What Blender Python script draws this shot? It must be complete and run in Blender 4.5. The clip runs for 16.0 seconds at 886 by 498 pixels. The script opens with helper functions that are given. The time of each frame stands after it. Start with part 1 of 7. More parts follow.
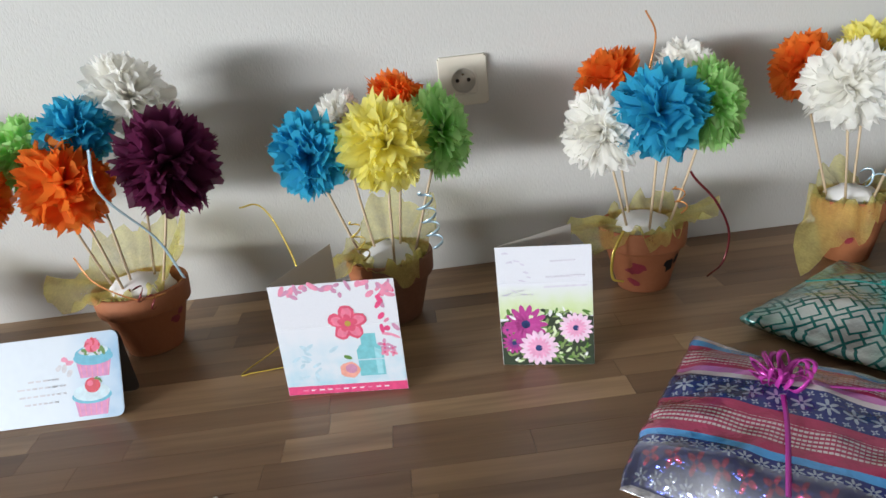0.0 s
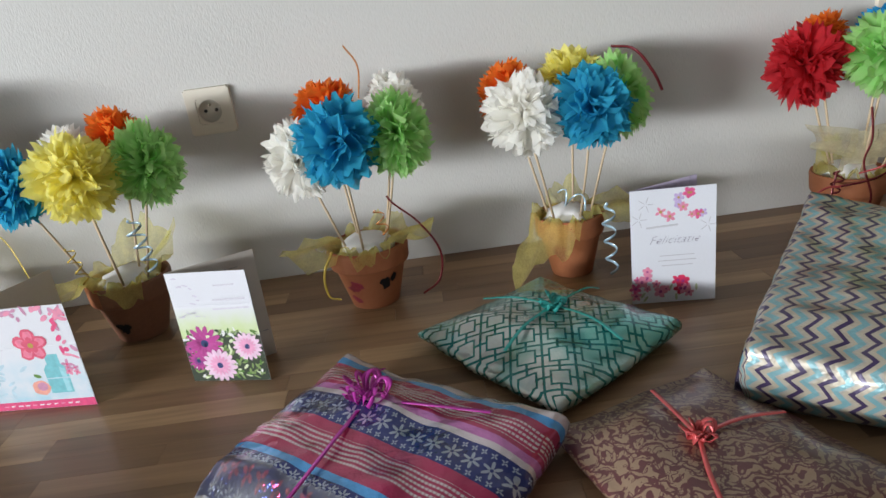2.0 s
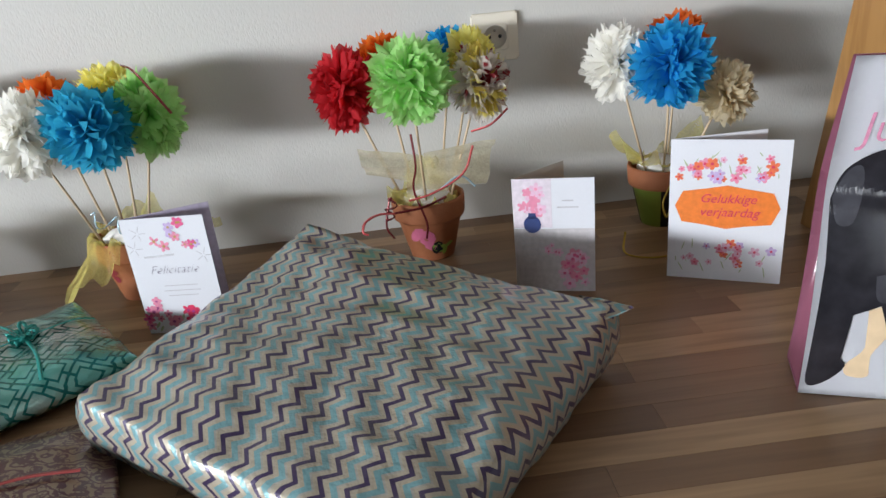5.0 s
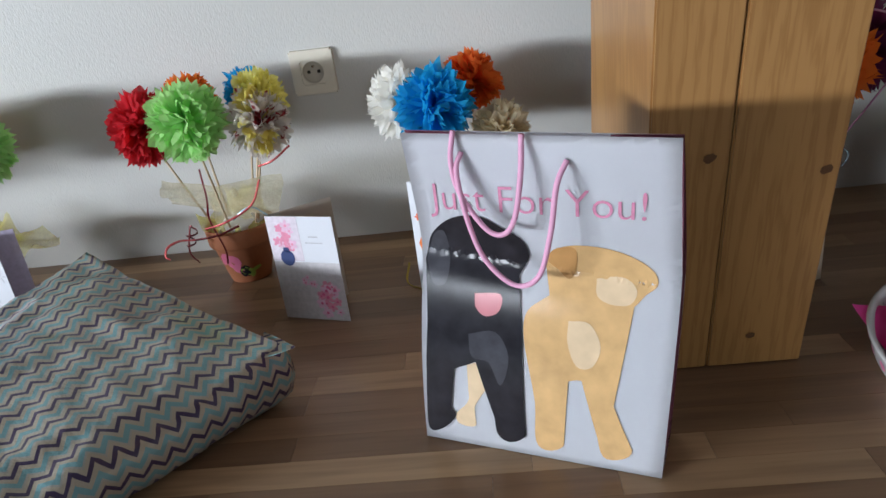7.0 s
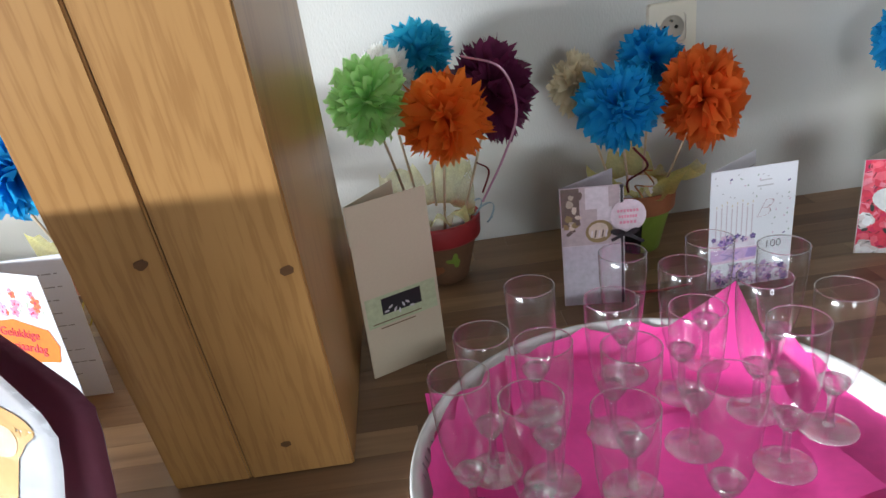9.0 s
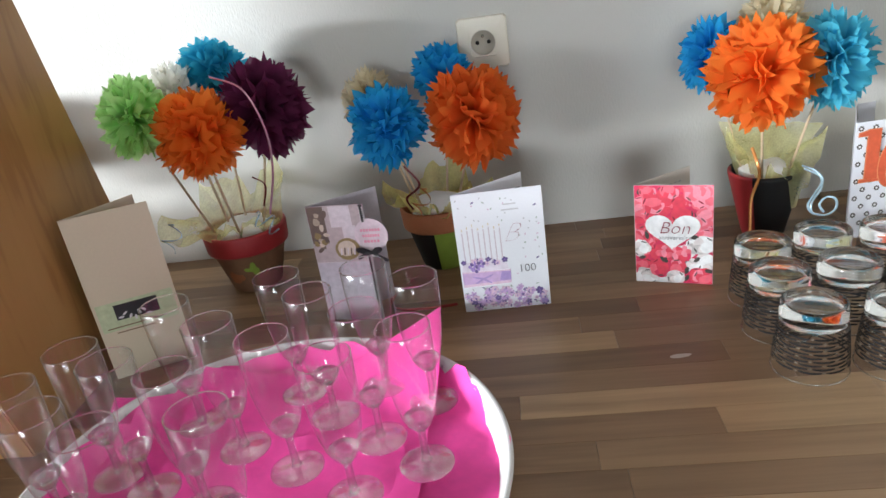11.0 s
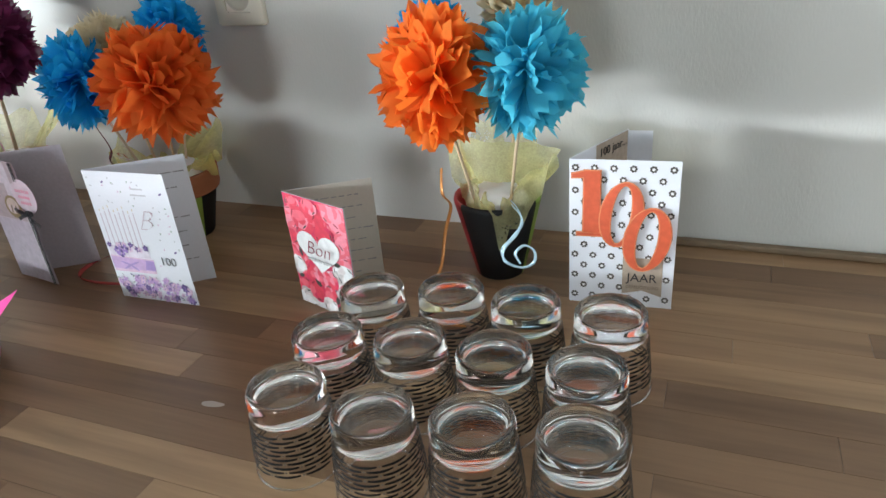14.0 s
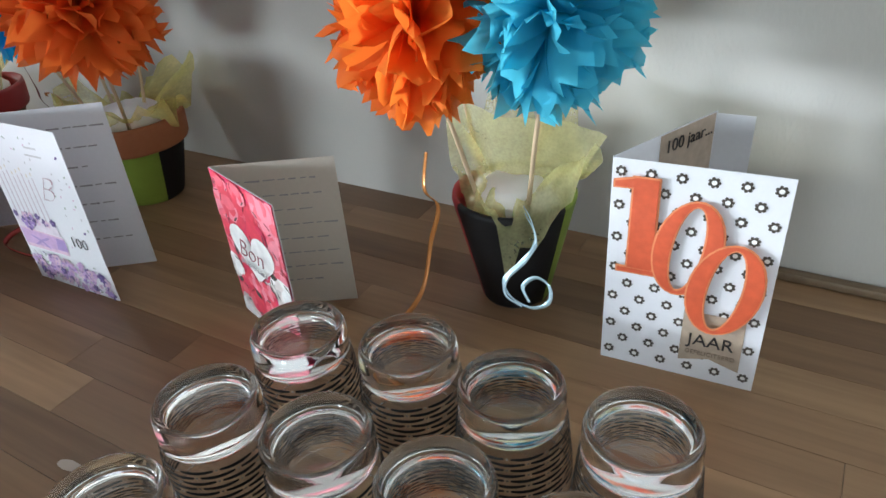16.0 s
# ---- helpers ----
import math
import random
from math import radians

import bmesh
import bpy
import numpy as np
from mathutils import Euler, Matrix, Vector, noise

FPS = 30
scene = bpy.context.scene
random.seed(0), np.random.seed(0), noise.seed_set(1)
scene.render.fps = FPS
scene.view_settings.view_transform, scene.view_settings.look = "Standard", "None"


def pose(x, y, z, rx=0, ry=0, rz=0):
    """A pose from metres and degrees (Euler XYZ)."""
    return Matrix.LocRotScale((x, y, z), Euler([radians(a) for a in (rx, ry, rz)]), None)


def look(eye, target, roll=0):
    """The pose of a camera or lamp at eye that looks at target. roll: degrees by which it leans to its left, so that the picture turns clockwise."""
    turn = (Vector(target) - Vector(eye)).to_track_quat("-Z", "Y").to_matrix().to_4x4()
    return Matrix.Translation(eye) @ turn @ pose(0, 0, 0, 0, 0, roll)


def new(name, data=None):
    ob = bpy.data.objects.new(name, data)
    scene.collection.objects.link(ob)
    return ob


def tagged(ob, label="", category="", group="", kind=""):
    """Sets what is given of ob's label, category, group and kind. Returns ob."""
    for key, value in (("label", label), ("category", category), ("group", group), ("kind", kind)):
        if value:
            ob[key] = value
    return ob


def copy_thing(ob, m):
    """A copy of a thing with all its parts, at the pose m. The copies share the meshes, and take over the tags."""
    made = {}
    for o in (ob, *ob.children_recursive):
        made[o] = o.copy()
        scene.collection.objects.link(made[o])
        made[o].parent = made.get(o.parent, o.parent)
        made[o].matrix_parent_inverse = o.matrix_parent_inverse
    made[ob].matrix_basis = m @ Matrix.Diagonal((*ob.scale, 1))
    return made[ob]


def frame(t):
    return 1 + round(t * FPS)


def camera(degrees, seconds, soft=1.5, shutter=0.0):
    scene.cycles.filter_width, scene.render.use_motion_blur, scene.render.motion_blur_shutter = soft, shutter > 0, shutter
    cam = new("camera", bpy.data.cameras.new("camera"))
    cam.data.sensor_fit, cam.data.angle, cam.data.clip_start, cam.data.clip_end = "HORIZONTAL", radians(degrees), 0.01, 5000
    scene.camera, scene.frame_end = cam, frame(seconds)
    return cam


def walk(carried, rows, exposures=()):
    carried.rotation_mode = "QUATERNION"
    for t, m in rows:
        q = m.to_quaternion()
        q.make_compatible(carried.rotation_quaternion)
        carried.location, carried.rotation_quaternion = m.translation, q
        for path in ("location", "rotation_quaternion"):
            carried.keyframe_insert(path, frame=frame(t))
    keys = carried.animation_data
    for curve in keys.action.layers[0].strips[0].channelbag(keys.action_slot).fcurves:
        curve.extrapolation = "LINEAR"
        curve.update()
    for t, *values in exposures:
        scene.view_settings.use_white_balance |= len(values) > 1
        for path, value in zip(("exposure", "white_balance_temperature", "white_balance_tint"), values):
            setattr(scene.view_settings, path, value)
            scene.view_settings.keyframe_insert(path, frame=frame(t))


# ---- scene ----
cam = camera(65.4, 16.0)
PATH = [
    (0, (0.025, -0.086, 1.394), (0.088, 1.78, 0.677), -6.4),
    (0.5, (0.139, -0.135, 1.394), (0.211, 1.724, 0.659), -6.0),
    (1, (0.282, -0.212, 1.402), (0.211, 1.648, 0.67), -6.5),
    (1.5, (0.38, -0.229, 1.395), (0.294, 1.642, 0.695), -7.3),
    (2, (0.497, -0.168, 1.394), (0.514, 1.701, 0.683), -7.8),
    (2.5, (0.572, -0.103, 1.394), (0.714, 1.76, 0.681), -7.1),
    (3, (0.642, -0.094, 1.384), (0.81, 1.76, 0.652), -6.4),
    (3.5, (0.784, -0.132, 1.394), (0.822, 1.72, 0.638), -7.2),
    (4, (0.924, -0.192, 1.392), (0.842, 1.662, 0.645), -7.6),
    (4.5, (1.044, -0.192, 1.373), (0.994, 1.666, 0.634), -7.7),
    (5, (1.183, -0.163, 1.374), (1.277, 1.679, 0.6), -5.9),
    (5.2, (1.234, -0.15, 1.383), (1.349, 1.681, 0.588), -5.2),
    (7.3, (1.753, -0.215, 1.411), (1.586, 1.618, 0.63), -7.5),
    (7.5, (1.799, -0.212, 1.402), (1.665, 1.626, 0.624), -8.2),
    (8, (1.932, -0.159, 1.393), (1.925, 1.673, 0.589), -8.1),
    (8.1, (1.958, -0.151, 1.392), (1.965, 1.682, 0.592), -8.0),
    (8.5, (2.069, -0.094, 1.406), (2.125, 1.735, 0.599), -7.8),
    (8.6, (2.095, -0.084, 1.407), (2.148, 1.746, 0.602), -7.5),
    (8.7, (2.11, -0.077, 1.407), (2.179, 1.755, 0.607), -7.3),
    (10.8, (2.587, -0.108, 1.401), (2.314, 1.704, 0.601), -8.5),
    (11, (2.651, -0.087, 1.388), (2.409, 1.734, 0.596), -8.7),
    (11.5, (2.818, -0.034, 1.415), (2.659, 1.784, 0.597), -7.7),
    (12, (2.908, 0.0, 1.407), (2.792, 1.818, 0.582), -6.9),
    (12.5, (3.019, 0.008, 1.401), (2.64, 1.788, 0.57), -8.0),
    (13, (3.128, 0.012, 1.386), (2.511, 1.717, 0.542), -6.6),
    (13.5, (3.21, 0.086, 1.357), (2.494, 1.742, 0.494), -6.0),
    (14, (3.278, 0.22, 1.35), (2.57, 1.847, 0.427), -5.4),
    (14.5, (3.326, 0.342, 1.36), (2.575, 1.937, 0.415), -6.1),
    (15, (3.346, 0.427, 1.332), (2.462, 1.947, 0.379), -7.2),
    (15.5, (3.317, 0.463, 1.302), (2.377, 1.904, 0.283), -6.6),
    (16, (3.258, 0.489, 1.29), (2.357, 1.921, 0.223), -4.9),
]
walk(cam, [(t, look(eye, target, roll)) for t, eye, target, roll in PATH],
     exposures=[(0, -0.42, 6450, 10), (2, -0.47, 6450, 10), (3, -0.34, 6420, 10), (5, -0.22, 6380, 10), (7.3, -0.26, 6000, 9), (8.0, -0.28, 5950, 8), (8.7, 0.52, 6150, 8), (11, 1.06, 6400, 8), (12, 0.98, 6350, 6), (13.5, 1.14, 6300, 5), (16, 1.12, 6150, 5)])

# ---- light ----
T = 0.9          # worktop height
WALL = 1.1       # face of the wall behind the worktop
world = bpy.data.worlds.new("sky")
scene.world = world
world.use_nodes = True
wn = world.node_tree.nodes
sky = wn.new("ShaderNodeTexSky")
sky.sky_type = "NISHITA"
sky.sun_disc = False
sky.sun_elevation = radians(35)
sky.sun_rotation = radians(130)
wn["Background"].inputs["Strength"].default_value = 0.12
world.node_tree.links.new(sky.outputs["Color"], wn["Background"].inputs["Color"])


def window_light(name, place, target, sx, sy, watts, colour, spread=180):
    d = bpy.data.lights.new(name, "AREA")
    d.shape, d.size, d.size_y, d.energy, d.color = "RECTANGLE", sx, sy, watts, colour
    d.spread = radians(spread)
    ob = new(name, d)
    ob.matrix_world = look(place, target)
    return ob


window_light("window_light_left", (-5.15, -3.3, 1.80), (1.6, 1.0, 1.2), 2.9, 0.42, 152, (0.92, 0.958, 1.0), 80)
window_light("window_light_corner", (-3.7, -5.95, 1.80), (1.4, 1.0, 1.2), 2.8, 0.45, 25, (0.92, 0.958, 1.0), 80)
window_light("window_light_rear", (2.5, -5.95, 1.70), (2.4, 1.0, 1.1), 1.8, 0.9, 8, (0.905, 0.948, 1.0), 70)

# ---- materials ----
MATS = {}


def nodes_of(name):
    m = bpy.data.materials.new(name)
    m.use_nodes = True
    nt = m.node_tree
    return m, nt, nt.nodes["Principled BSDF"], nt.nodes, nt.links


def rgb(c):
    return (c[0], c[1], c[2], 1.0)


def mth(nt, op, a, b=None, c=None):
    n = nt.nodes.new("ShaderNodeMath")
    n.operation = op
    for i, v in enumerate((a, b, c)):
        if v is None:
            continue
        if isinstance(v, (int, float)):
            n.inputs[i].default_value = v
        else:
            nt.links.new(v, n.inputs[i])
    return n.outputs[0]


def mixc(nt, fac, a, b, mode="MIX"):
    n = nt.nodes.new("ShaderNodeMix")
    n.data_type, n.blend_type = "RGBA", mode
    for i, v in ((0, fac), (6, a), (7, b)):
        if isinstance(v, (int, float)):
            n.inputs[i].default_value = v
        elif isinstance(v, tuple):
            n.inputs[i].default_value = rgb(v)
        else:
            nt.links.new(v, n.inputs[i])
    return n.outputs[2]


def noise_tex(nt, scale, detail=3.0, stretch=(1, 1, 1), rough=0.5, coord="Object", offset=None):
    tc = nt.nodes.new("ShaderNodeTexCoord")
    mp = nt.nodes.new("ShaderNodeMapping")
    mp.inputs["Scale"].default_value = stretch
    nt.links.new(tc.outputs[coord], mp.inputs["Vector"])
    if offset is not None:
        nt.links.new(offset, mp.inputs["Location"])
    n = nt.nodes.new("ShaderNodeTexNoise")
    n.inputs["Scale"].default_value, n.inputs["Detail"].default_value, n.inputs["Roughness"].default_value = scale, detail, rough
    nt.links.new(mp.outputs[0], n.inputs["Vector"])
    return n.outputs["Fac"]


def ramp(nt, fac, stops):
    n = nt.nodes.new("ShaderNodeValToRGB")
    r = n.color_ramp
    while len(r.elements) < len(stops):
        r.elements.new(0.5)
    for e, (p, c) in zip(r.elements, stops):
        e.position, e.color = p, rgb(c)
    nt.links.new(fac, n.inputs[0])
    return n.outputs[0]


def bump(nt, bsdf, height, strength, dist=0.001):
    n = nt.nodes.new("ShaderNodeBump")
    n.inputs["Strength"].default_value, n.inputs["Distance"].default_value = strength, dist
    nt.links.new(height, n.inputs["Height"])
    nt.links.new(n.outputs[0], bsdf.inputs["Normal"])


def plain(name, col, rough=0.5, metal=0.0, vary=0.08, scale=60.0, relief=0.0, spec=0.5, thru=0.0):
    """A surface of one colour with a faint mottling; thru lets light glow through, as paper does."""
    if name in MATS:
        return MATS[name]
    m, nt, b, N, L = nodes_of(name)
    f = noise_tex(nt, scale)
    lo = tuple(max(0, v * (1 - vary)) for v in col)
    hi = tuple(min(1, v * (1 + vary)) for v in col)
    c = mixc(nt, f, lo, hi)
    L.new(c, b.inputs["Base Color"])
    if thru:
        tl, mx = N.new("ShaderNodeBsdfTranslucent"), N.new("ShaderNodeMixShader")
        mx.inputs[0].default_value = thru
        L.new(c, tl.inputs["Color"])
        L.new(b.outputs[0], mx.inputs[1])
        L.new(tl.outputs[0], mx.inputs[2])
        L.new(mx.outputs[0], N["Material Output"].inputs["Surface"])
    b.inputs["Roughness"].default_value, b.inputs["Metallic"].default_value = rough, metal
    b.inputs["Specular IOR Level"].default_value = spec
    if relief:
        bump(nt, b, f, relief)
    MATS[name] = m
    return m


def tissue(name, col, deep):
    """Crumpled tissue paper: dull, and some light comes through."""
    m, nt, b, N, L = nodes_of(name)
    f = noise_tex(nt, 120, 4)
    n2 = noise_tex(nt, 25, 2)
    c = mixc(nt, mth(nt, "MULTIPLY", f, n2), col, deep)
    L.new(c, b.inputs["Base Color"])
    b.inputs["Roughness"].default_value = 0.75
    b.inputs["Specular IOR Level"].default_value = 0.25
    bump(nt, b, noise_tex(nt, 200, 3), 0.3, 0.0008)
    tr = N.new("ShaderNodeBsdfTranslucent")
    L.new(c, tr.inputs["Color"])
    mx = N.new("ShaderNodeMixShader")
    mx.inputs[0].default_value = 0.60
    L.new(b.outputs[0], mx.inputs[1])
    L.new(tr.outputs[0], mx.inputs[2])
    sheer = N.new("ShaderNodeBsdfTransparent")
    m2 = N.new("ShaderNodeMixShader")
    m2.inputs[0].default_value = 0.06
    L.new(mx.outputs[0], m2.inputs[1])
    L.new(sheer.outputs[0], m2.inputs[2])
    L.new(m2.outputs[0], N["Material Output"].inputs["Surface"])
    MATS[name] = m
    return m


def tulle_mat(name, col, cover):
    """Sheer organza: half of the light passes, the rest glows through the cloth."""
    m, nt, b, N, L = nodes_of(name)
    f = noise_tex(nt, 18, 3, (1, 1, 1), 0.55)
    w = noise_tex(nt, 420, 1, (1, 0.15, 1))
    L.new(mixc(nt, f, tuple(v * 0.9 for v in col), col), b.inputs["Base Color"])
    b.inputs["Roughness"].default_value = 0.4
    b.inputs["Sheen Weight"].default_value = 0.3
    tl = N.new("ShaderNodeBsdfTranslucent")
    tl.inputs["Color"].default_value = rgb(col)
    m0 = N.new("ShaderNodeMixShader")
    m0.inputs[0].default_value = 0.65
    L.new(b.outputs[0], m0.inputs[1])
    L.new(tl.outputs[0], m0.inputs[2])
    t = N.new("ShaderNodeBsdfTransparent")
    t.inputs["Color"].default_value = (1.0, 0.99, 0.9, 1)
    mx = N.new("ShaderNodeMixShader")
    a = mth(nt, "ADD", mth(nt, "MULTIPLY", w, 0.22), mth(nt, "MULTIPLY", f, cover))
    L.new(mth(nt, "MINIMUM", mth(nt, "MAXIMUM", a, 0.12), 0.85), mx.inputs[0])
    L.new(t.outputs[0], mx.inputs[1])
    L.new(m0.outputs[0], mx.inputs[2])
    L.new(mx.outputs[0], N["Material Output"].inputs["Surface"])
    MATS[name] = m
    return m


def wall_paint():
    m, nt, b, N, L = nodes_of("wall_paint")
    big = noise_tex(nt, 1.2, 3)
    L.new(mixc(nt, big, (0.56, 0.552, 0.522), (0.615, 0.607, 0.578)), b.inputs["Base Color"])
    b.inputs["Roughness"].default_value = 0.55
    b.inputs["Specular IOR Level"].default_value = 0.35
    tc = N.new("ShaderNodeTexCoord")
    mp = N.new("ShaderNodeMapping")
    mp.inputs["Rotation"].default_value = (0, radians(40), 0)
    mp.inputs["Scale"].default_value = (1, 1, 0.38)
    L.new(tc.outputs["Object"], mp.inputs["Vector"])
    ribs = N.new("ShaderNodeTexNoise")
    ribs.inputs["Scale"].default_value, ribs.inputs["Detail"].default_value = 330, 1.5
    L.new(mp.outputs[0], ribs.inputs["Vector"])
    roller = noise_tex(nt, 110, 3, (1, 1, 1), 0.55)
    bump(nt, b, mth(nt, "ADD", mth(nt, "MULTIPLY", ribs.outputs["Fac"], 1.0), mth(nt, "MULTIPLY", roller, 0.5)), 0.28, 0.0020)
    return m


def stave_wood():
    """Printed laminate staves: tone by piece, grain along x."""
    m, nt, b, N, L = nodes_of("stave_wood")
    info = N.new("ShaderNodeObjectInfo")
    r = info.outputs["Random"]
    off = N.new("ShaderNodeCombineXYZ")
    L.new(mth(nt, "MULTIPLY", r, 37.0), off.inputs[0])
    L.new(mth(nt, "MULTIPLY", r, 91.0), off.inputs[1])
    grain = noise_tex(nt, 60, 5, (0.05, 1, 1), 0.6, "Object", off.outputs[0])
    fine = noise_tex(nt, 300, 3, (0.03, 1, 1), 0.6, "Object", off.outputs[0])
    cloud = noise_tex(nt, 6, 2, (0.6, 1, 1), 0.5, "Object", off.outputs[0])
    tone = N.new("ShaderNodeSeparateColor")
    L.new(info.outputs["Color"], tone.inputs[0])
    base = ramp(nt, tone.outputs[0], [(0.0, (0.15, 0.082, 0.045)), (0.3, (0.24, 0.138, 0.076)), (0.55, (0.34, 0.205, 0.112)), (0.78, (0.47, 0.295, 0.162)), (1.0, (0.62, 0.41, 0.225))])
    c = mixc(nt, mth(nt, "MULTIPLY", mth(nt, "POWER", grain, 1.7), 1.0), base, (0.10, 0.052, 0.028))
    c = mixc(nt, mth(nt, "MULTIPLY", fine, 0.3), c, (0.42, 0.265, 0.15))
    c = mixc(nt, mth(nt, "MULTIPLY", cloud, 0.25), c, (0.29, 0.18, 0.10))
    streak = noise_tex(nt, 22, 3, (0.10, 1, 1), 0.6, "Object", off.outputs[0])
    c = mixc(nt, mth(nt, "MULTIPLY", mth(nt, "MAXIMUM", mth(nt, "SUBTRACT", streak, 0.5), 0.0), 2.4), c, (0.09, 0.047, 0.026))
    L.new(c, b.inputs["Base Color"])
    L.new(mth(nt, "ADD", mth(nt, "MULTIPLY", fine, 0.15), 0.27), b.inputs["Roughness"])
    b.inputs["Specular IOR Level"].default_value = 0.34
    bump(nt, b, fine, 0.12, 0.0004)
    return m


def pine():
    m, nt, b, N, L = nodes_of("lacquered_pine")
    tc = N.new("ShaderNodeTexCoord")
    mp = N.new("ShaderNodeMapping")
    mp.inputs["Scale"].default_value = (1, 0.3, 0.045)
    mp.inputs["Location"].default_value = (-0.137, -0.018, 0)
    L.new(tc.outputs["Object"], mp.inputs["Vector"])
    w = N.new("ShaderNodeTexWave")
    w.wave_type, w.rings_direction = "RINGS", "Z"
    w.inputs["Scale"].default_value, w.inputs["Distortion"].default_value, w.inputs["Detail"].default_value = 26.0, 4.5, 2.0
    w.inputs["Detail Scale"].default_value = 9.0
    L.new(mp.outputs[0], w.inputs["Vector"])
    fine = noise_tex(nt, 120, 4, (1, 1, 0.04))
    big = noise_tex(nt, 4, 2, (1, 1, 0.4))
    c = mixc(nt, mth(nt, "POWER", w.outputs["Fac"], 2.5), (0.37, 0.190, 0.062), (0.27, 0.124, 0.036))
    c = mixc(nt, mth(nt, "MULTIPLY", fine, 0.35), c, (0.43, 0.24, 0.088))
    c = mixc(nt, mth(nt, "MULTIPLY", big, 0.35), c, (0.40, 0.215, 0.075))
    L.new(c, b.inputs["Base Color"])
    b.inputs["Roughness"].default_value = 0.36
    bump(nt, b, fine, 0.15, 0.0005)
    return m


def terracotta(name="terracotta", col=(0.335, 0.108, 0.040)):
    m, nt, b, N, L = nodes_of(name)
    f = noise_tex(nt, 18, 4)
    g = noise_tex(nt, 160, 3)
    c = mixc(nt, f, tuple(v * 0.78 for v in col), tuple(min(1, v * 1.15) for v in col))
    c = mixc(nt, mth(nt, "MULTIPLY", g, 0.16), c, (0.55, 0.28, 0.15))
    L.new(c, b.inputs["Base Color"])
    b.inputs["Roughness"].default_value = 0.72
    bump(nt, b, g, 0.3, 0.0008)
    MATS[name] = m
    return m


def glass_mat(name, tint=(1, 1, 1), rough=0.0):
    m, nt, b, N, L = nodes_of(name)
    b.inputs["Base Color"].default_value = rgb(tint)
    b.inputs["Transmission Weight"].default_value = 1.0
    b.inputs["IOR"].default_value = 1.46
    smear = noise_tex(nt, 30, 2)
    L.new(mth(nt, "MULTIPLY", smear, 0.03 + rough), b.inputs["Roughness"])
    MATS[name] = m
    return m


def thin_glass(name):
    """A thin glass wall: light goes straight through, with the gloss of its faces."""
    m, nt, b, N, L = nodes_of(name)
    t = N.new("ShaderNodeBsdfTransparent")
    t.inputs["Color"].default_value = (0.985, 0.99, 0.99, 1)
    g = N.new("ShaderNodeBsdfGlossy")
    g.inputs["Roughness"].default_value = 0.07
    fr = N.new("ShaderNodeLayerWeight")
    fr.inputs["Blend"].default_value = 0.5
    mx = N.new("ShaderNodeMixShader")
    L.new(mth(nt, "ADD", mth(nt, "MULTIPLY", mth(nt, "POWER", fr.outputs["Facing"], 3.0), 0.72), 0.055), mx.inputs[0])
    veil = N.new("ShaderNodeBsdfGlossy")
    veil.inputs["Roughness"].default_value = 0.32
    both = N.new("ShaderNodeMixShader")
    both.inputs[0].default_value = 0.15
    L.new(g.outputs[0], both.inputs[1])
    L.new(veil.outputs[0], both.inputs[2])
    L.new(t.outputs[0], mx.inputs[1])
    L.new(both.outputs[0], mx.inputs[2])
    L.new(mx.outputs[0], N["Material Output"].inputs["Surface"])
    return m


def soft_glass(name):
    """Thick clear glass of small pieces: light goes through, and the rounded faces shine."""
    m, nt, b, N, L = nodes_of(name)
    t = N.new("ShaderNodeBsdfTransparent")
    t.inputs["Color"].default_value = (0.95, 0.96, 0.96, 1)
    g = N.new("ShaderNodeBsdfGlossy")
    g.inputs["Roughness"].default_value = 0.06
    b.inputs["Transmission Weight"].default_value, b.inputs["IOR"].default_value, b.inputs["Roughness"].default_value = 1.0, 1.46, 0.03
    m1, m2 = N.new("ShaderNodeMixShader"), N.new("ShaderNodeMixShader")
    m1.inputs[0].default_value, m2.inputs[0].default_value = 0.25, 0.40
    L.new(t.outputs[0], m1.inputs[1])
    L.new(g.outputs[0], m1.inputs[2])
    L.new(m1.outputs[0], m2.inputs[1])
    L.new(b.outputs[0], m2.inputs[2])
    L.new(m2.outputs[0], N["Material Output"].inputs["Surface"])
    return m


def uv_of(nt):
    n = nt.nodes.new("ShaderNodeUVMap")
    s = nt.nodes.new("ShaderNodeSeparateXYZ")
    nt.links.new(n.outputs[0], s.inputs[0])
    return n.outputs[0], s.outputs[0], s.outputs[1]


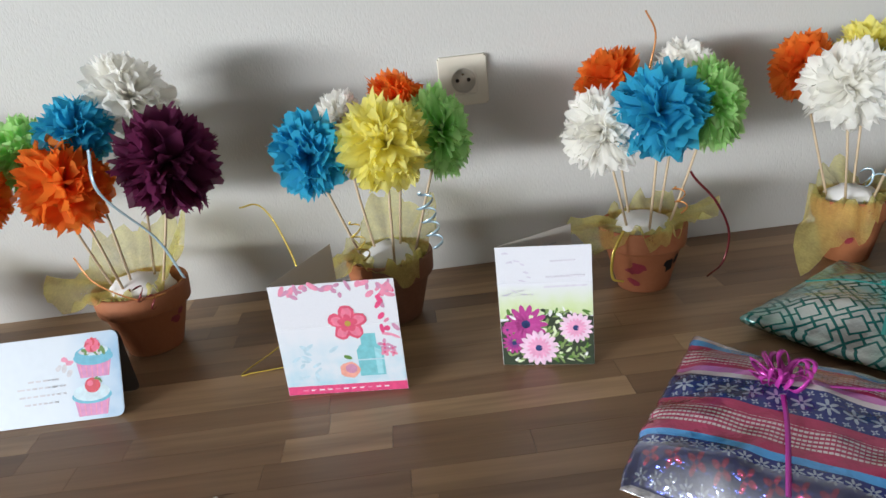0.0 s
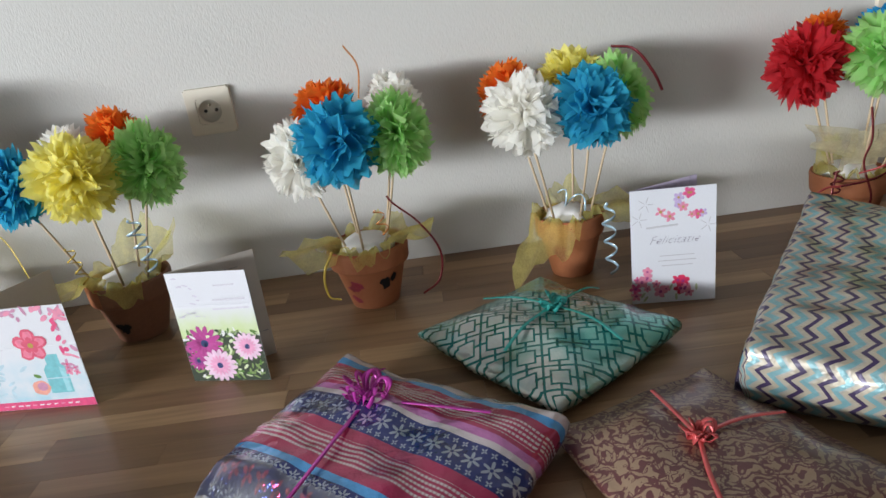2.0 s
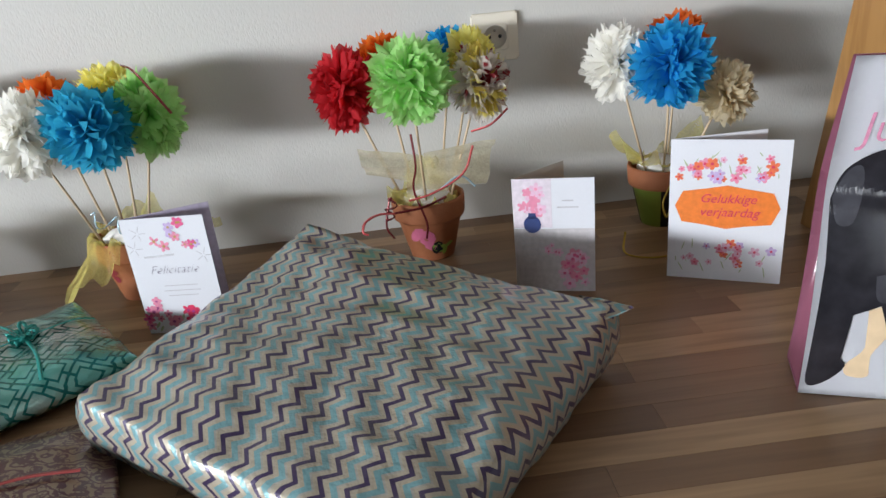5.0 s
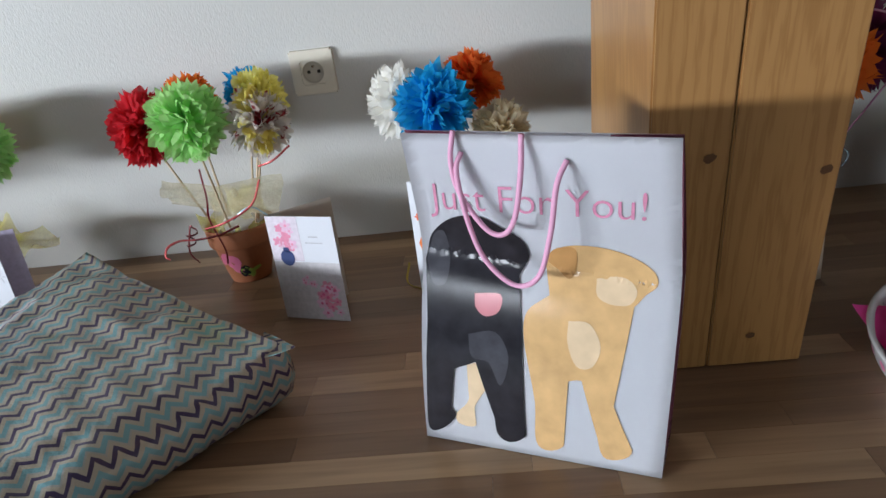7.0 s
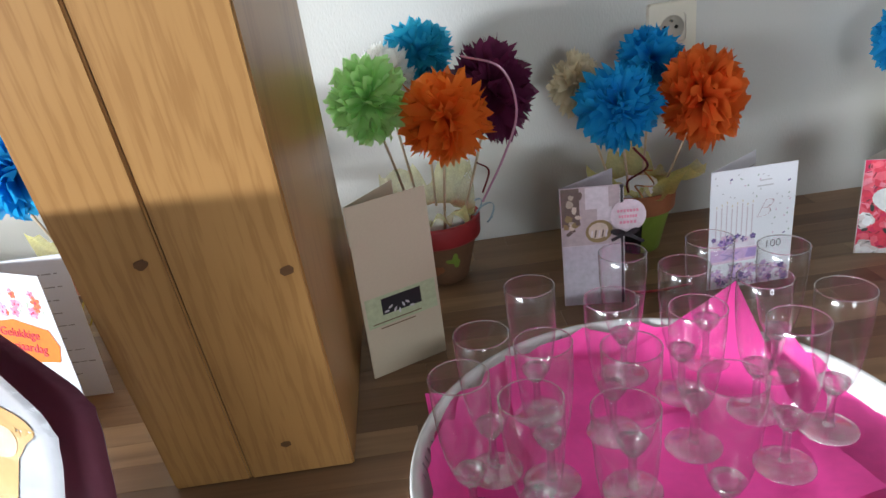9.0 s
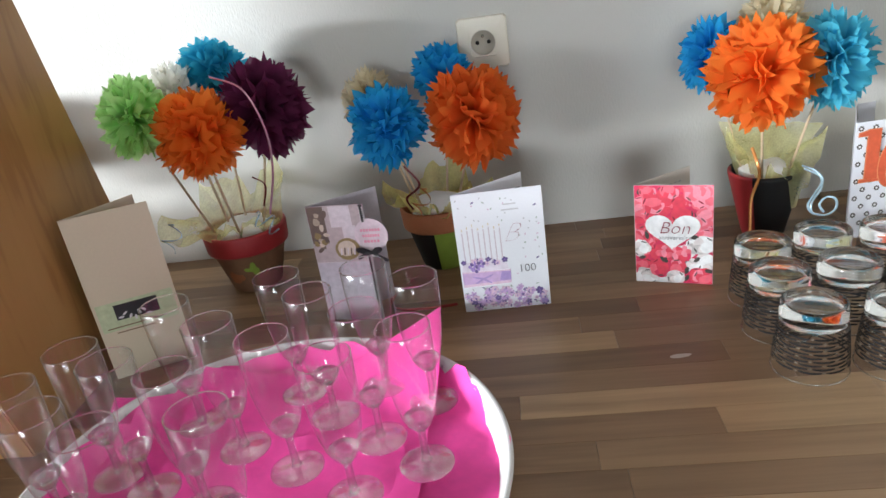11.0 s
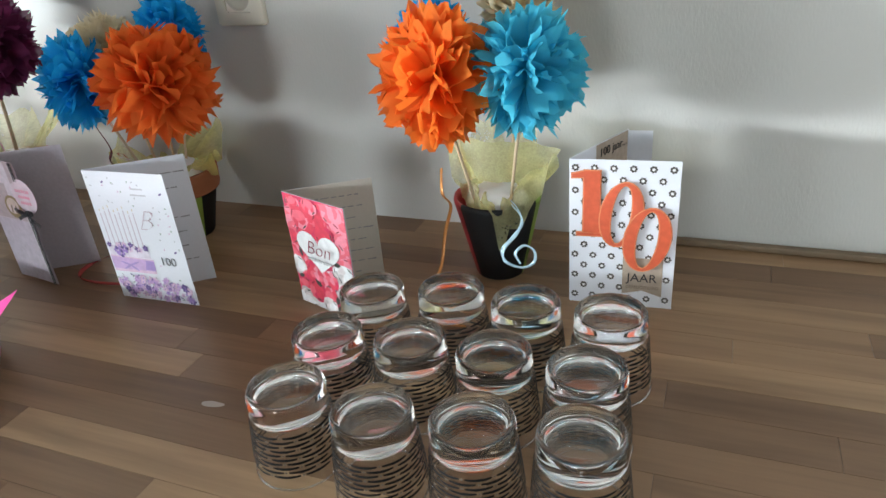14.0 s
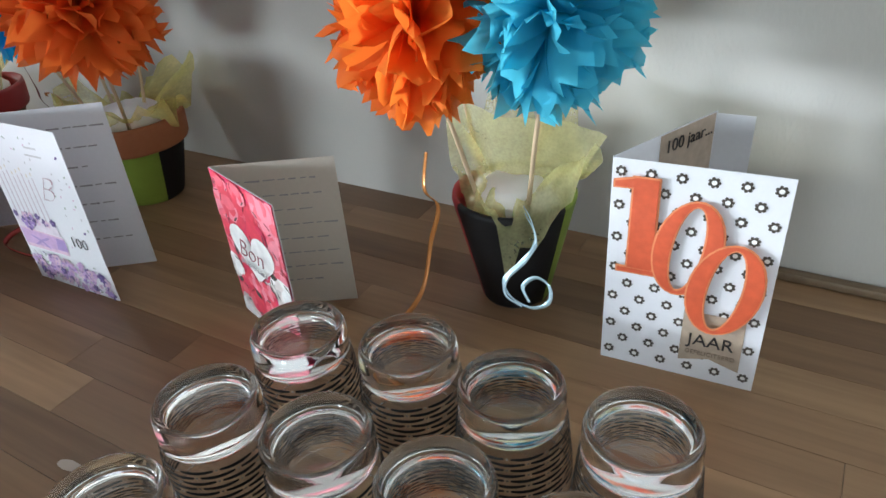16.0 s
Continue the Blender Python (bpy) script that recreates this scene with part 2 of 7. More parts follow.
def foil(name, build, rough=0.3, metal=0.45, crinkle=0.6, cscale=28, fold=9.0):
    """Gift paper: a printed pattern by the sheet's own metres, with foil shine and crinkles."""
    m, nt, b, N, L = nodes_of(name)
    vec, u, v = uv_of(nt)
    L.new(build(nt, vec, u, v), b.inputs["Base Color"])
    b.inputs["Roughness"].default_value, b.inputs["Metallic"].default_value = rough, metal
    f = noise_tex(nt, cscale, 4, (1, 1, 1), 0.6)
    ridge = mth(nt, "ABSOLUTE", mth(nt, "SUBTRACT", noise_tex(nt, cscale * 0.45, 2, (1, 1.6, 1), 0.5), 0.5))
    f = mth(nt, "ADD", f, mth(nt, "MULTIPLY", ridge, 1.1))
    end = mth(nt, "GREATER_THAN", v, fold)
    f = mth(nt, "ADD", f, mth(nt, "MULTIPLY", mth(nt, "MULTIPLY", noise_tex(nt, 30, 3, (1, 1, 1), 0.5), end), 2.6))
    L.new(mth(nt, "ADD", metal, mth(nt, "MULTIPLY", end, 0.4)), b.inputs["Metallic"])
    L.new(mth(nt, "ADD", 0.45, mth(nt, "MULTIPLY", end, 0.55)), b.inputs["Coat Weight"])
    L.new(mth(nt, "ADD", 0.14, mth(nt, "MULTIPLY", end, 0.18)), b.inputs["Coat Roughness"])
    L.new(mth(nt, "ADD", 1.5, mth(nt, "MULTIPLY", end, 0.9)), b.inputs["Coat IOR"])
    bump(nt, b, f, crinkle, 0.006)
    MATS[name] = m
    return m


def fract(nt, x, period):
    return mth(nt, "FRACT", mth(nt, "DIVIDE", x, period))


def band(nt, x, lo, hi):
    return mth(nt, "MULTIPLY", mth(nt, "GREATER_THAN", x, lo), mth(nt, "LESS_THAN", x, hi))


def chevron(nt, vec, u, v):
    zig = mth(nt, "MULTIPLY", mth(nt, "ABSOLUTE", mth(nt, "SUBTRACT", fract(nt, v, 0.0232), 0.5)), 0.0255)
    p = fract(nt, mth(nt, "ADD", u, zig), 0.0295)
    tan, navy, aqua, grey = (0.42, 0.37, 0.285), (0.05, 0.032, 0.085), (0.18, 0.35, 0.375), (0.38, 0.36, 0.32)
    c = mixc(nt, band(nt, p, 0.0, 0.21), tan, navy)
    c = mixc(nt, band(nt, p, 0.45, 0.72), c, aqua)
    c = mixc(nt, band(nt, p, 0.72, 0.82), c, grey)
    return c


def lattice(nt, vec, u, v):
    s = 0.038
    a = mth(nt, "ABSOLUTE", mth(nt, "SUBTRACT", fract(nt, u, s), 0.5))
    b = mth(nt, "ABSOLUTE", mth(nt, "SUBTRACT", fract(nt, v, s), 0.5))
    d = mth(nt, "MAXIMUM", a, b)
    e = mth(nt, "MINIMUM", a, b)
    silver, teal = (0.60, 0.63, 0.60), (0.012, 0.165, 0.150)
    k = mth(nt, "MAXIMUM", band(nt, d, 0.245, 0.315), mth(nt, "GREATER_THAN", d, 0.458))
    k = mth(nt, "MAXIMUM", k, mth(nt, "MULTIPLY", mth(nt, "GREATER_THAN", d, 0.31), mth(nt, "LESS_THAN", e, 0.042)))
    # bright teal blotches: the foil's reflections painted into the ground colour
    painted_sheen = ramp(nt, noise_tex(nt, 9, 3), [(0.42, (0, 0, 0)), (0.62, (1, 1, 1))])
    ground = mixc(nt, painted_sheen, silver, (0.16, 0.46, 0.40))
    return mixc(nt, k, ground, teal)


def damask(nt, vec, u, v):
    mp = nt.nodes.new("ShaderNodeMapping")
    mp.inputs["Scale"].default_value = (1, 1, 1)
    nt.links.new(vec, mp.inputs["Vector"])
    n = nt.nodes.new("ShaderNodeTexNoise")
    n.inputs["Scale"].default_value, n.inputs["Detail"].default_value, n.inputs["Distortion"].default_value = 75, 1.0, 1.6
    nt.links.new(mp.outputs[0], n.inputs["Vector"])
    w = nt.nodes.new("ShaderNodeTexWave")
    w.wave_type, w.rings_direction = "RINGS", "Z"
    w.inputs["Scale"].default_value, w.inputs["Distortion"].default_value, w.inputs["Detail"].default_value, w.inputs["Detail Scale"].default_value = 24, 16, 1.5, 2.0
    nt.links.new(mp.outputs[0], w.inputs["Vector"])
    k = mth(nt, "MAXIMUM", mth(nt, "GREATER_THAN", w.outputs["Fac"], 0.66), band(nt, n.outputs["Fac"], 0.53, 0.61))
    return mixc(nt, k, (0.31, 0.205, 0.130), (0.115, 0.034, 0.036))


def fair_isle(nt, vec, u, v):
    navy, red, sky_blue, pale, pink = (0.022, 0.032, 0.155), (0.38, 0.035, 0.10), (0.085, 0.33, 0.68), (0.60, 0.53, 0.55), (0.50, 0.17, 0.42)
    c = mixc(nt, band(nt, v, 0.0, 0.30), sky_blue, red)
    for lo, hi, col in ((-1.0, 0.022, pale), (0.010, 0.022, sky_blue), (0.066, 0.076, pink), (0.076, 0.086, pale), (0.084, 0.128, navy), (0.188, 0.198, sky_blue), (0.198, 0.252, navy), (0.252, 0.257, (0.72, 0.70, 0.74)), (0.257, 0.264, navy), (0.264, 1.0, sky_blue)):
        c = mixc(nt, band(nt, v, lo, hi), c, col)
    def star(period, mid, size, petals, colour, base):
        fu = mth(nt, "MULTIPLY", mth(nt, "SUBTRACT", fract(nt, u, period), 0.5), period / size)
        fv = mth(nt, "DIVIDE", mth(nt, "SUBTRACT", v, mid), size)
        rad = mth(nt, "SQRT", mth(nt, "ADD", mth(nt, "MULTIPLY", fu, fu), mth(nt, "MULTIPLY", fv, fv)))
        ang = mth(nt, "ARCTAN2", fv, fu)
        k = mth(nt, "LESS_THAN", rad, mth(nt, "ADD", 0.30, mth(nt, "MULTIPLY", mth(nt, "SINE", mth(nt, "MULTIPLY", ang, petals)), 0.19)))
        return mixc(nt, mth(nt, "MULTIPLY", k, mth(nt, "GREATER_THAN", rad, 0.09)), base, colour)
    frost = (0.34, 0.38, 0.46)
    c = star(0.024, 0.1065, 0.0235, 6.0, frost, c)
    c = star(0.012, 0.0905, 0.0085, 4.0, frost, c)
    c = star(0.012, 0.1225, 0.0085, 4.0, frost, c)
    c = star(0.015, 0.207, 0.0155, 6.0, frost, c)
    c = star(0.023, 0.226, 0.0210, 4.0, red, c)
    c = star(0.015, 0.244, 0.0145, 6.0, frost, c)
    fine = mth(nt, "MULTIPLY", mth(nt, "GREATER_THAN", fract(nt, u, 0.0048), 0.22), mth(nt, "GREATER_THAN", fract(nt, v, 0.0062), 0.52))
    checks = mth(nt, "MAXIMUM", band(nt, v, 0.142, 0.176), band(nt, v, 0.032, 0.060))
    c = mixc(nt, mth(nt, "MULTIPLY", fine, checks), c, pale)
    return c


M_WALL, M_WOOD, M_PINE, M_TERRA = wall_paint(), stave_wood(), pine(), terracotta()
M_GLASS = glass_mat("clear_glass", (0.97, 0.985, 0.98))
M_THIN = thin_glass("thin_glass")
M_SOFT = soft_glass("soft_glass")
M_PLASTIC = plain("cream_plastic", (0.72, 0.67, 0.56), 0.32, vary=0.03)
M_CARD = plain("white_card", (0.85, 0.86, 0.905), 0.45, vary=0.03, scale=300, thru=0.24)
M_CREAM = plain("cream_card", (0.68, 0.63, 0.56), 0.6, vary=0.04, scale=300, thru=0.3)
M_STICK = plain("pale_wood_stick", (0.55, 0.42, 0.27), 0.6, vary=0.15)
M_COTTON = plain("white_padding", (0.86, 0.845, 0.82), 0.9, vary=0.03, relief=0.5)
M_TULLE = tulle_mat("yellow_organza", (1.0, 0.92, 0.30), 0.66)
M_TULLE2 = tulle_mat("lime_organza", (1.0, 0.97, 0.50), 0.52)
TISSUE = {n: tissue("tissue_" + n, c, d) for n, c, d in (
    ("white", (0.995, 0.985, 0.945), (0.99, 0.97, 0.91)), ("cream", (0.85, 0.77, 0.58), (0.74, 0.64, 0.44)),
    ("orange", (0.95, 0.27, 0.04), (0.84, 0.18, 0.02)), ("rust", (0.88, 0.21, 0.04), (0.72, 0.13, 0.015)),
    ("purple", (0.19, 0.03, 0.10), (0.11, 0.016, 0.055)), ("aqua", (0.13, 0.64, 0.82), (0.07, 0.50, 0.70)), ("turquoise", (0.06, 0.53, 0.76), (0.03, 0.38, 0.60)),
    ("blue", (0.04, 0.47, 0.85), (0.02, 0.33, 0.68)), ("lime", (0.57, 0.89, 0.38), (0.46, 0.79, 0.28)),
    ("yellow", (0.98, 0.93, 0.33), (0.96, 0.88, 0.24)), ("red", (0.72, 0.035, 0.05), (0.52, 0.02, 0.03)))}
def patterned_tissue():
    m = tissue("tissue_patterned", (0.8, 0.8, 0.8), (0.6, 0.6, 0.6))
    nt = m.node_tree
    c = ramp(nt, noise_tex(nt, 26, 2), [(0.0, (0.80, 0.62, 0.10)), (0.40, (0.80, 0.70, 0.20)), (0.44, (0.80, 0.76, 0.70)), (0.57, (0.78, 0.72, 0.68)), (0.60, (0.30, 0.03, 0.04)), (0.67, (0.36, 0.05, 0.06)), (0.70, (0.62, 0.45, 0.50))])
    nt.links.new(c, nt.nodes["Principled BSDF"].inputs["Base Color"])
    nt.links.new(c, nt.nodes["Translucent BSDF"].inputs["Color"])
    TISSUE["patterned"] = m


patterned_tissue()
M_RIB = {n: plain("ribbon_" + n, c, 0.22, 0.35, vary=0.1) for n, c in (
    ("silver_blue", (0.45, 0.62, 0.70)), ("dark_red", (0.16, 0.02, 0.025)), ("gold", (0.70, 0.52, 0.10)), ("copper", (0.62, 0.26, 0.08)),
    ("magenta", (0.50, 0.05, 0.36)), ("teal", (0.05, 0.38, 0.34)), ("coral", (0.68, 0.12, 0.12)), ("pale_blue", (0.50, 0.68, 0.78)), ("pink", (0.72, 0.38, 0.55)))}


def ink(name, col, rough=0.42):
    return plain("ink_" + name, col, rough, vary=0.26, scale=130)



def wash(name, ground, tint, axis, start, full, blot=0.5, scale=45.0):
    """Printed colour that fades in along one axis of the sheet, with soft blotches."""
    m, nt, b, N, L = nodes_of("wash_" + name)
    tc, sep = N.new("ShaderNodeTexCoord"), N.new("ShaderNodeSeparateXYZ")
    L.new(tc.outputs["Object"], sep.inputs[0])
    t = mth(nt, "DIVIDE", mth(nt, "SUBTRACT", sep.outputs[axis], start), full - start)
    t = mth(nt, "MINIMUM", mth(nt, "MAXIMUM", t, 0.0), 1.0)
    f = mth(nt, "ADD", 1.0 - blot, mth(nt, "MULTIPLY", ramp(nt, noise_tex(nt, scale, 3), [(0.35, (0, 0, 0)), (0.65, (1, 1, 1))]), blot))
    L.new(mixc(nt, mth(nt, "MULTIPLY", t, f), ground, tint), b.inputs["Base Color"])
    b.inputs["Roughness"].default_value = 0.45
    return m


# ---- building helpers ----


def thing(name, m, label, category, group=""):
    ob = new(name)
    ob.matrix_world = m
    ob.empty_display_size = 0.05
    return tagged(ob, label, category, group)


def part(name, bm, material, parent=None, label="", smooth=True):
    """One mesh object out of a bmesh, under a thing or a part."""
    me = bpy.data.meshes.new(name)
    bm.to_mesh(me)
    bm.free()
    for mt in (material if isinstance(material, (list, tuple)) else [material]):
        me.materials.append(mt)
    if smooth:
        for p in me.polygons:
            p.use_smooth = True
    ob = new(name, me)
    if parent is not None:
        ob.parent = parent
    if label:
        ob["label"] = label
    return ob


def box(bm, lo, hi, mat=0):
    c = [(a + b) / 2 for a, b in zip(lo, hi)]
    s = [b - a for a, b in zip(lo, hi)]
    r = bmesh.ops.create_cube(bm, size=1.0, matrix=Matrix.LocRotScale(c, None, s))
    fs = {f for v in r["verts"] for f in v.link_faces}
    for f in fs:
        f.material_index = mat
    return r["verts"]


def bevel_all(bm, w, seg=2):
    bmesh.ops.bevel(bm, geom=bm.edges[:], offset=w, segments=seg, affect="EDGES", profile=0.6)


def lathe(bm, profile, seg=40, at=(0, 0, 0), mat=0, matfun=None):
    """Turns a list of (radius, height) about z."""
    rings = []
    for r, z in profile:
        if r < 1e-6:
            rings.append([bm.verts.new((at[0], at[1], at[2] + z))])
        else:
            rings.append([bm.verts.new((at[0] + r * math.cos(2 * math.pi * i / seg), at[1] + r * math.sin(2 * math.pi * i / seg), at[2] + z)) for i in range(seg)])
    for a, b in zip(rings, rings[1:]):
        for i in range(seg):
            j = (i + 1) % seg
            if len(a) == 1 and len(b) == 1:
                continue
            if len(a) == 1:
                f = bm.faces.new((a[0], b[i], b[j]))
            elif len(b) == 1:
                f = bm.faces.new((a[i], b[0], a[j]))
            else:
                f = bm.faces.new((a[i], b[i], b[j], a[j]))
            f.material_index = matfun(2 * math.pi * (i + 0.5) / seg, f.calc_center_median().z) if matfun else mat
    bmesh.ops.recalc_face_normals(bm, faces=bm.faces[:])


def tube(bm, pts, r0, r1=None, seg=8):
    """A round rod along points."""
    r1 = r0 if r1 is None else r1
    pts = [Vector(p) for p in pts]
    rings = []
    for i, p in enumerate(pts):
        d = (pts[min(i + 1, len(pts) - 1)] - pts[max(i - 1, 0)]).normalized()
        a = d.orthogonal().normalized() if i == 0 else (rings_a - d * rings_a.dot(d)).normalized()
        rings_a = a
        b = d.cross(a)
        r = r0 + (r1 - r0) * i / max(1, len(pts) - 1)
        rings.append([bm.verts.new(p + r * (math.cos(2 * math.pi * k / seg) * a + math.sin(2 * math.pi * k / seg) * b)) for k in range(seg)])
    for a, b in zip(rings, rings[1:]):
        for k in range(seg):
            bm.faces.new((a[k], a[(k + 1) % seg], b[(k + 1) % seg], b[k]))
    bm.faces.new(rings[0][::-1])
    bm.faces.new(rings[-1])


def spline(pts, n):
    """A smooth line through a few points."""
    P = [Vector(p) for p in pts]
    P = [2 * P[0] - P[1]] + P + [2 * P[-1] - P[-2]]
    out = []
    for i in range(1, len(P) - 2):
        for k in range(n):
            t = k / n
            a, b, c, d = P[i - 1], P[i], P[i + 1], P[i + 2]
            out.append(0.5 * (2 * b + (c - a) * t + (2 * a - 5 * b + 4 * c - d) * t * t + (3 * b - a - 3 * c + d) * t ** 3))
    out.append(P[-2])
    return out


def strip(bm, pts, w, up=(0, 0, 1), twist=0.0, thick=0.0003):
    """A flat ribbon along points."""
    pts = [Vector(p) for p in pts]
    prev = None
    for i, p in enumerate(pts):
        d = (pts[min(i + 1, len(pts) - 1)] - pts[max(i - 1, 0)]).normalized()
        s = d.cross(Vector(up))
        s = s.normalized() if s.length > 1e-4 else d.orthogonal().normalized()
        if twist:
            s = (Matrix.Rotation(twist * i / len(pts), 3, d) @ s).normalized()
        n = s.cross(d) * thick
        row = [bm.verts.new(p + s * w / 2 + n), bm.verts.new(p - s * w / 2 + n), bm.verts.new(p - s * w / 2 - n), bm.verts.new(p + s * w / 2 - n)]
        if prev:
            for k in range(4):
                bm.faces.new((prev[k], prev[(k + 1) % 4], row[(k + 1) % 4], row[k]))
        prev = row


def curl(a, b, r, turns, n=14, taper=0.3, seed=0):
    """Points of a curled ribbon that hangs from a to b."""
    a, b = Vector(a), Vector(b)
    d = (b - a)
    u = d.normalized().orthogonal().normalized()
    w = d.normalized().cross(u)
    out = []
    m = int(turns * n)
    for i in range(m + 1):
        t = i / m
        q = r * (1 - taper * t) * min(1, 6 * t + 0.1)
        ang = 2 * math.pi * turns * t + seed
        out.append(a + d * t + q * (math.cos(ang) * u + math.sin(ang) * w))
    return out


def poly(bm, pts, y, mat=0):
    """A flat printed shape in the x-z plane, facing -y."""
    vs = [bm.verts.new((p[0], y, p[1])) for p in pts]
    f = bm.faces.new(vs)
    f.normal_update()
    if f.normal.y > 0:
        f.normal_flip()
    f.material_index = mat
    return f


def disc_pts(x, z, rx, rz=None, n=14, rot=0.0, wob=0.0, lobes=0, rng=None):
    rz = rx if rz is None else rz
    out = []
    for i in range(n):
        a = 2 * math.pi * i / n
        k = 1 + (wob * math.cos(lobes * a) if lobes else 0) + (rng.uniform(-wob, wob) if rng and not lobes else 0)
        px, pz = rx * k * math.cos(a), rz * k * math.sin(a)
        out.append((x + px * math.cos(rot) - pz * math.sin(rot), z + px * math.sin(rot) + pz * math.cos(rot)))
    return out


def blossom(bm, x, z, r, petals, y, mats, rot=0.0, inner=0.28, wide=0.55):
    """A printed flower: petals, then the heart."""
    for i in range(petals):
        a = rot + 2 * math.pi * i / petals
        poly(bm, disc_pts(x + 0.58 * r * math.cos(a), z + 0.58 * r * math.sin(a), 0.48 * r, 0.48 * r * wide, 9, a), y - 0.00004 * i, mats[i % 2] if mats[0] != mats[1] else mats[0])
    poly(bm, disc_pts(x, z, inner * r, None, 9), y - 0.0006, mats[2])


def text_mesh(body, size, shear=0.0, extrude=0.0002, bold=0.0):
    """Letters in Blender's own font, lying in the x-z plane and facing -y; returns a bmesh and its width."""
    cu = bpy.data.curves.new("letters", "FONT")
    cu.body, cu.size, cu.shear, cu.extrude, cu.offset = body, size, shear, extrude, bold
    cu.resolution_u = 3
    ob = new("letters", cu)
    dg = bpy.context.evaluated_depsgraph_get()
    me = bpy.data.meshes.new_from_object(ob.evaluated_get(dg))
    bm = bmesh.new()
    bm.from_mesh(me)
    bpy.data.objects.remove(ob)
    bpy.data.curves.remove(cu)
    bpy.data.meshes.remove(me)
    xs = [v.co.x for v in bm.verts]
    bmesh.ops.transform(bm, matrix=Matrix.Rotation(radians(90), 4, "X"), verts=bm.verts)
    return bm, (max(xs) - min(xs) if xs else 0)


def lettering(body, x, z, width, y, material, parent, name="lettering", size=0.02, shear=0.0, centre=True, bold=0.0, tilt=0.0, label=""):
    bm, w = text_mesh(body, size, shear, bold=bold)
    s = width / w if width else 1.0
    m = Matrix.Translation((x, y, z)) @ Matrix.Rotation(-tilt, 4, "Y") @ Matrix.Diagonal((s, 1, s, 1)) @ Matrix.Translation((-w / 2 if centre else 0, 0, 0))
    bmesh.ops.transform(bm, matrix=m, verts=bm.verts)
    return part(name, bm, material, parent, label, smooth=False)


# ---- setting ----
def slab(name, lo, hi, material, holes=(), axis=1, label="", category=""):
    """A wall, floor or ceiling as one box, or boxes round its openings."""
    bm = bmesh.new()
    if not holes:
        box(bm, lo, hi)
    for (a0, b0, a1, b1) in holes:
        i = 0 if axis == 1 else 1
        def piece(p0, p1, z0, z1):
            l, h = list(lo), list(hi)
            l[i], h[i], l[2], h[2] = p0, p1, z0, z1
            box(bm, l, h)
        piece(lo[i], a0, lo[2], hi[2])
        piece(a1, hi[i], lo[2], hi[2])
        piece(a0, a1, lo[2], b0)
        piece(a0, a1, b1, hi[2])
    ob = part(name, bm, material, None, smooth=False)
    return tagged(ob, label, category, kind="structure")


# unseen room surfaces, darkened so that less light bounces into the shadows
M_FLOOR = plain("floor_low_bounce", (0.20, 0.19, 0.18), 0.4, vary=0.15, scale=5)
M_ROOM = plain("room_low_bounce", (0.30, 0.30, 0.29), 0.7, vary=0.05, scale=3)
M_CEIL = plain("ceiling_low_bounce", (0.37, 0.365, 0.355), 0.8, vary=0.03, scale=8, relief=0.2)
slab("wall_back", (-5.2, WALL, 0), (4.6, WALL + 0.2, 2.6), M_WALL, label="off-white roller-painted wall behind the worktop", category="wall")
slab("wall_left", (-5.4, -6.2, 0), (-5.2, 1.3, 2.6), M_ROOM, holes=((-4.8, 1.3, -1.8, 2.1),), axis=0, label="unseen side wall with a window, darkened to limit bounce", category="wall")
# unseen wall, left pale to bounce light onto the inner card panels
slab("wall_right", (4.6, -6.2, 0), (4.8, 1.3, 2.6), M_WALL, label="unseen off-white side wall, kept pale to bounce light", category="wall")
slab("wall_front", (-5.2, -6.2, 0), (-0.5, -6.0, 2.6), M_ROOM, holes=((-5.1, 1.3, -2.3, 2.1),), axis=1, label="unseen wall with a window, darkened to limit bounce", category="wall")
slab("wall_front_east", (-0.5, -6.2, 0), (4.6, -6.0, 2.6), M_ROOM, holes=((1.5, 0.9, 3.5, 2.3),), axis=1, label="unseen wall with a wide window, darkened to limit bounce", category="wall")
slab("floor", (-5.4, -6.2, -0.1), (4.8, 1.3, 0), M_FLOOR, label="unseen grey floor, darkened to limit bounce", category="floor")
slab("ceiling", (-5.4, -6.2, 2.6), (4.8, 1.3, 2.7), M_CEIL, label="unseen grey ceiling, darkened to limit bounce", category="ceiling")


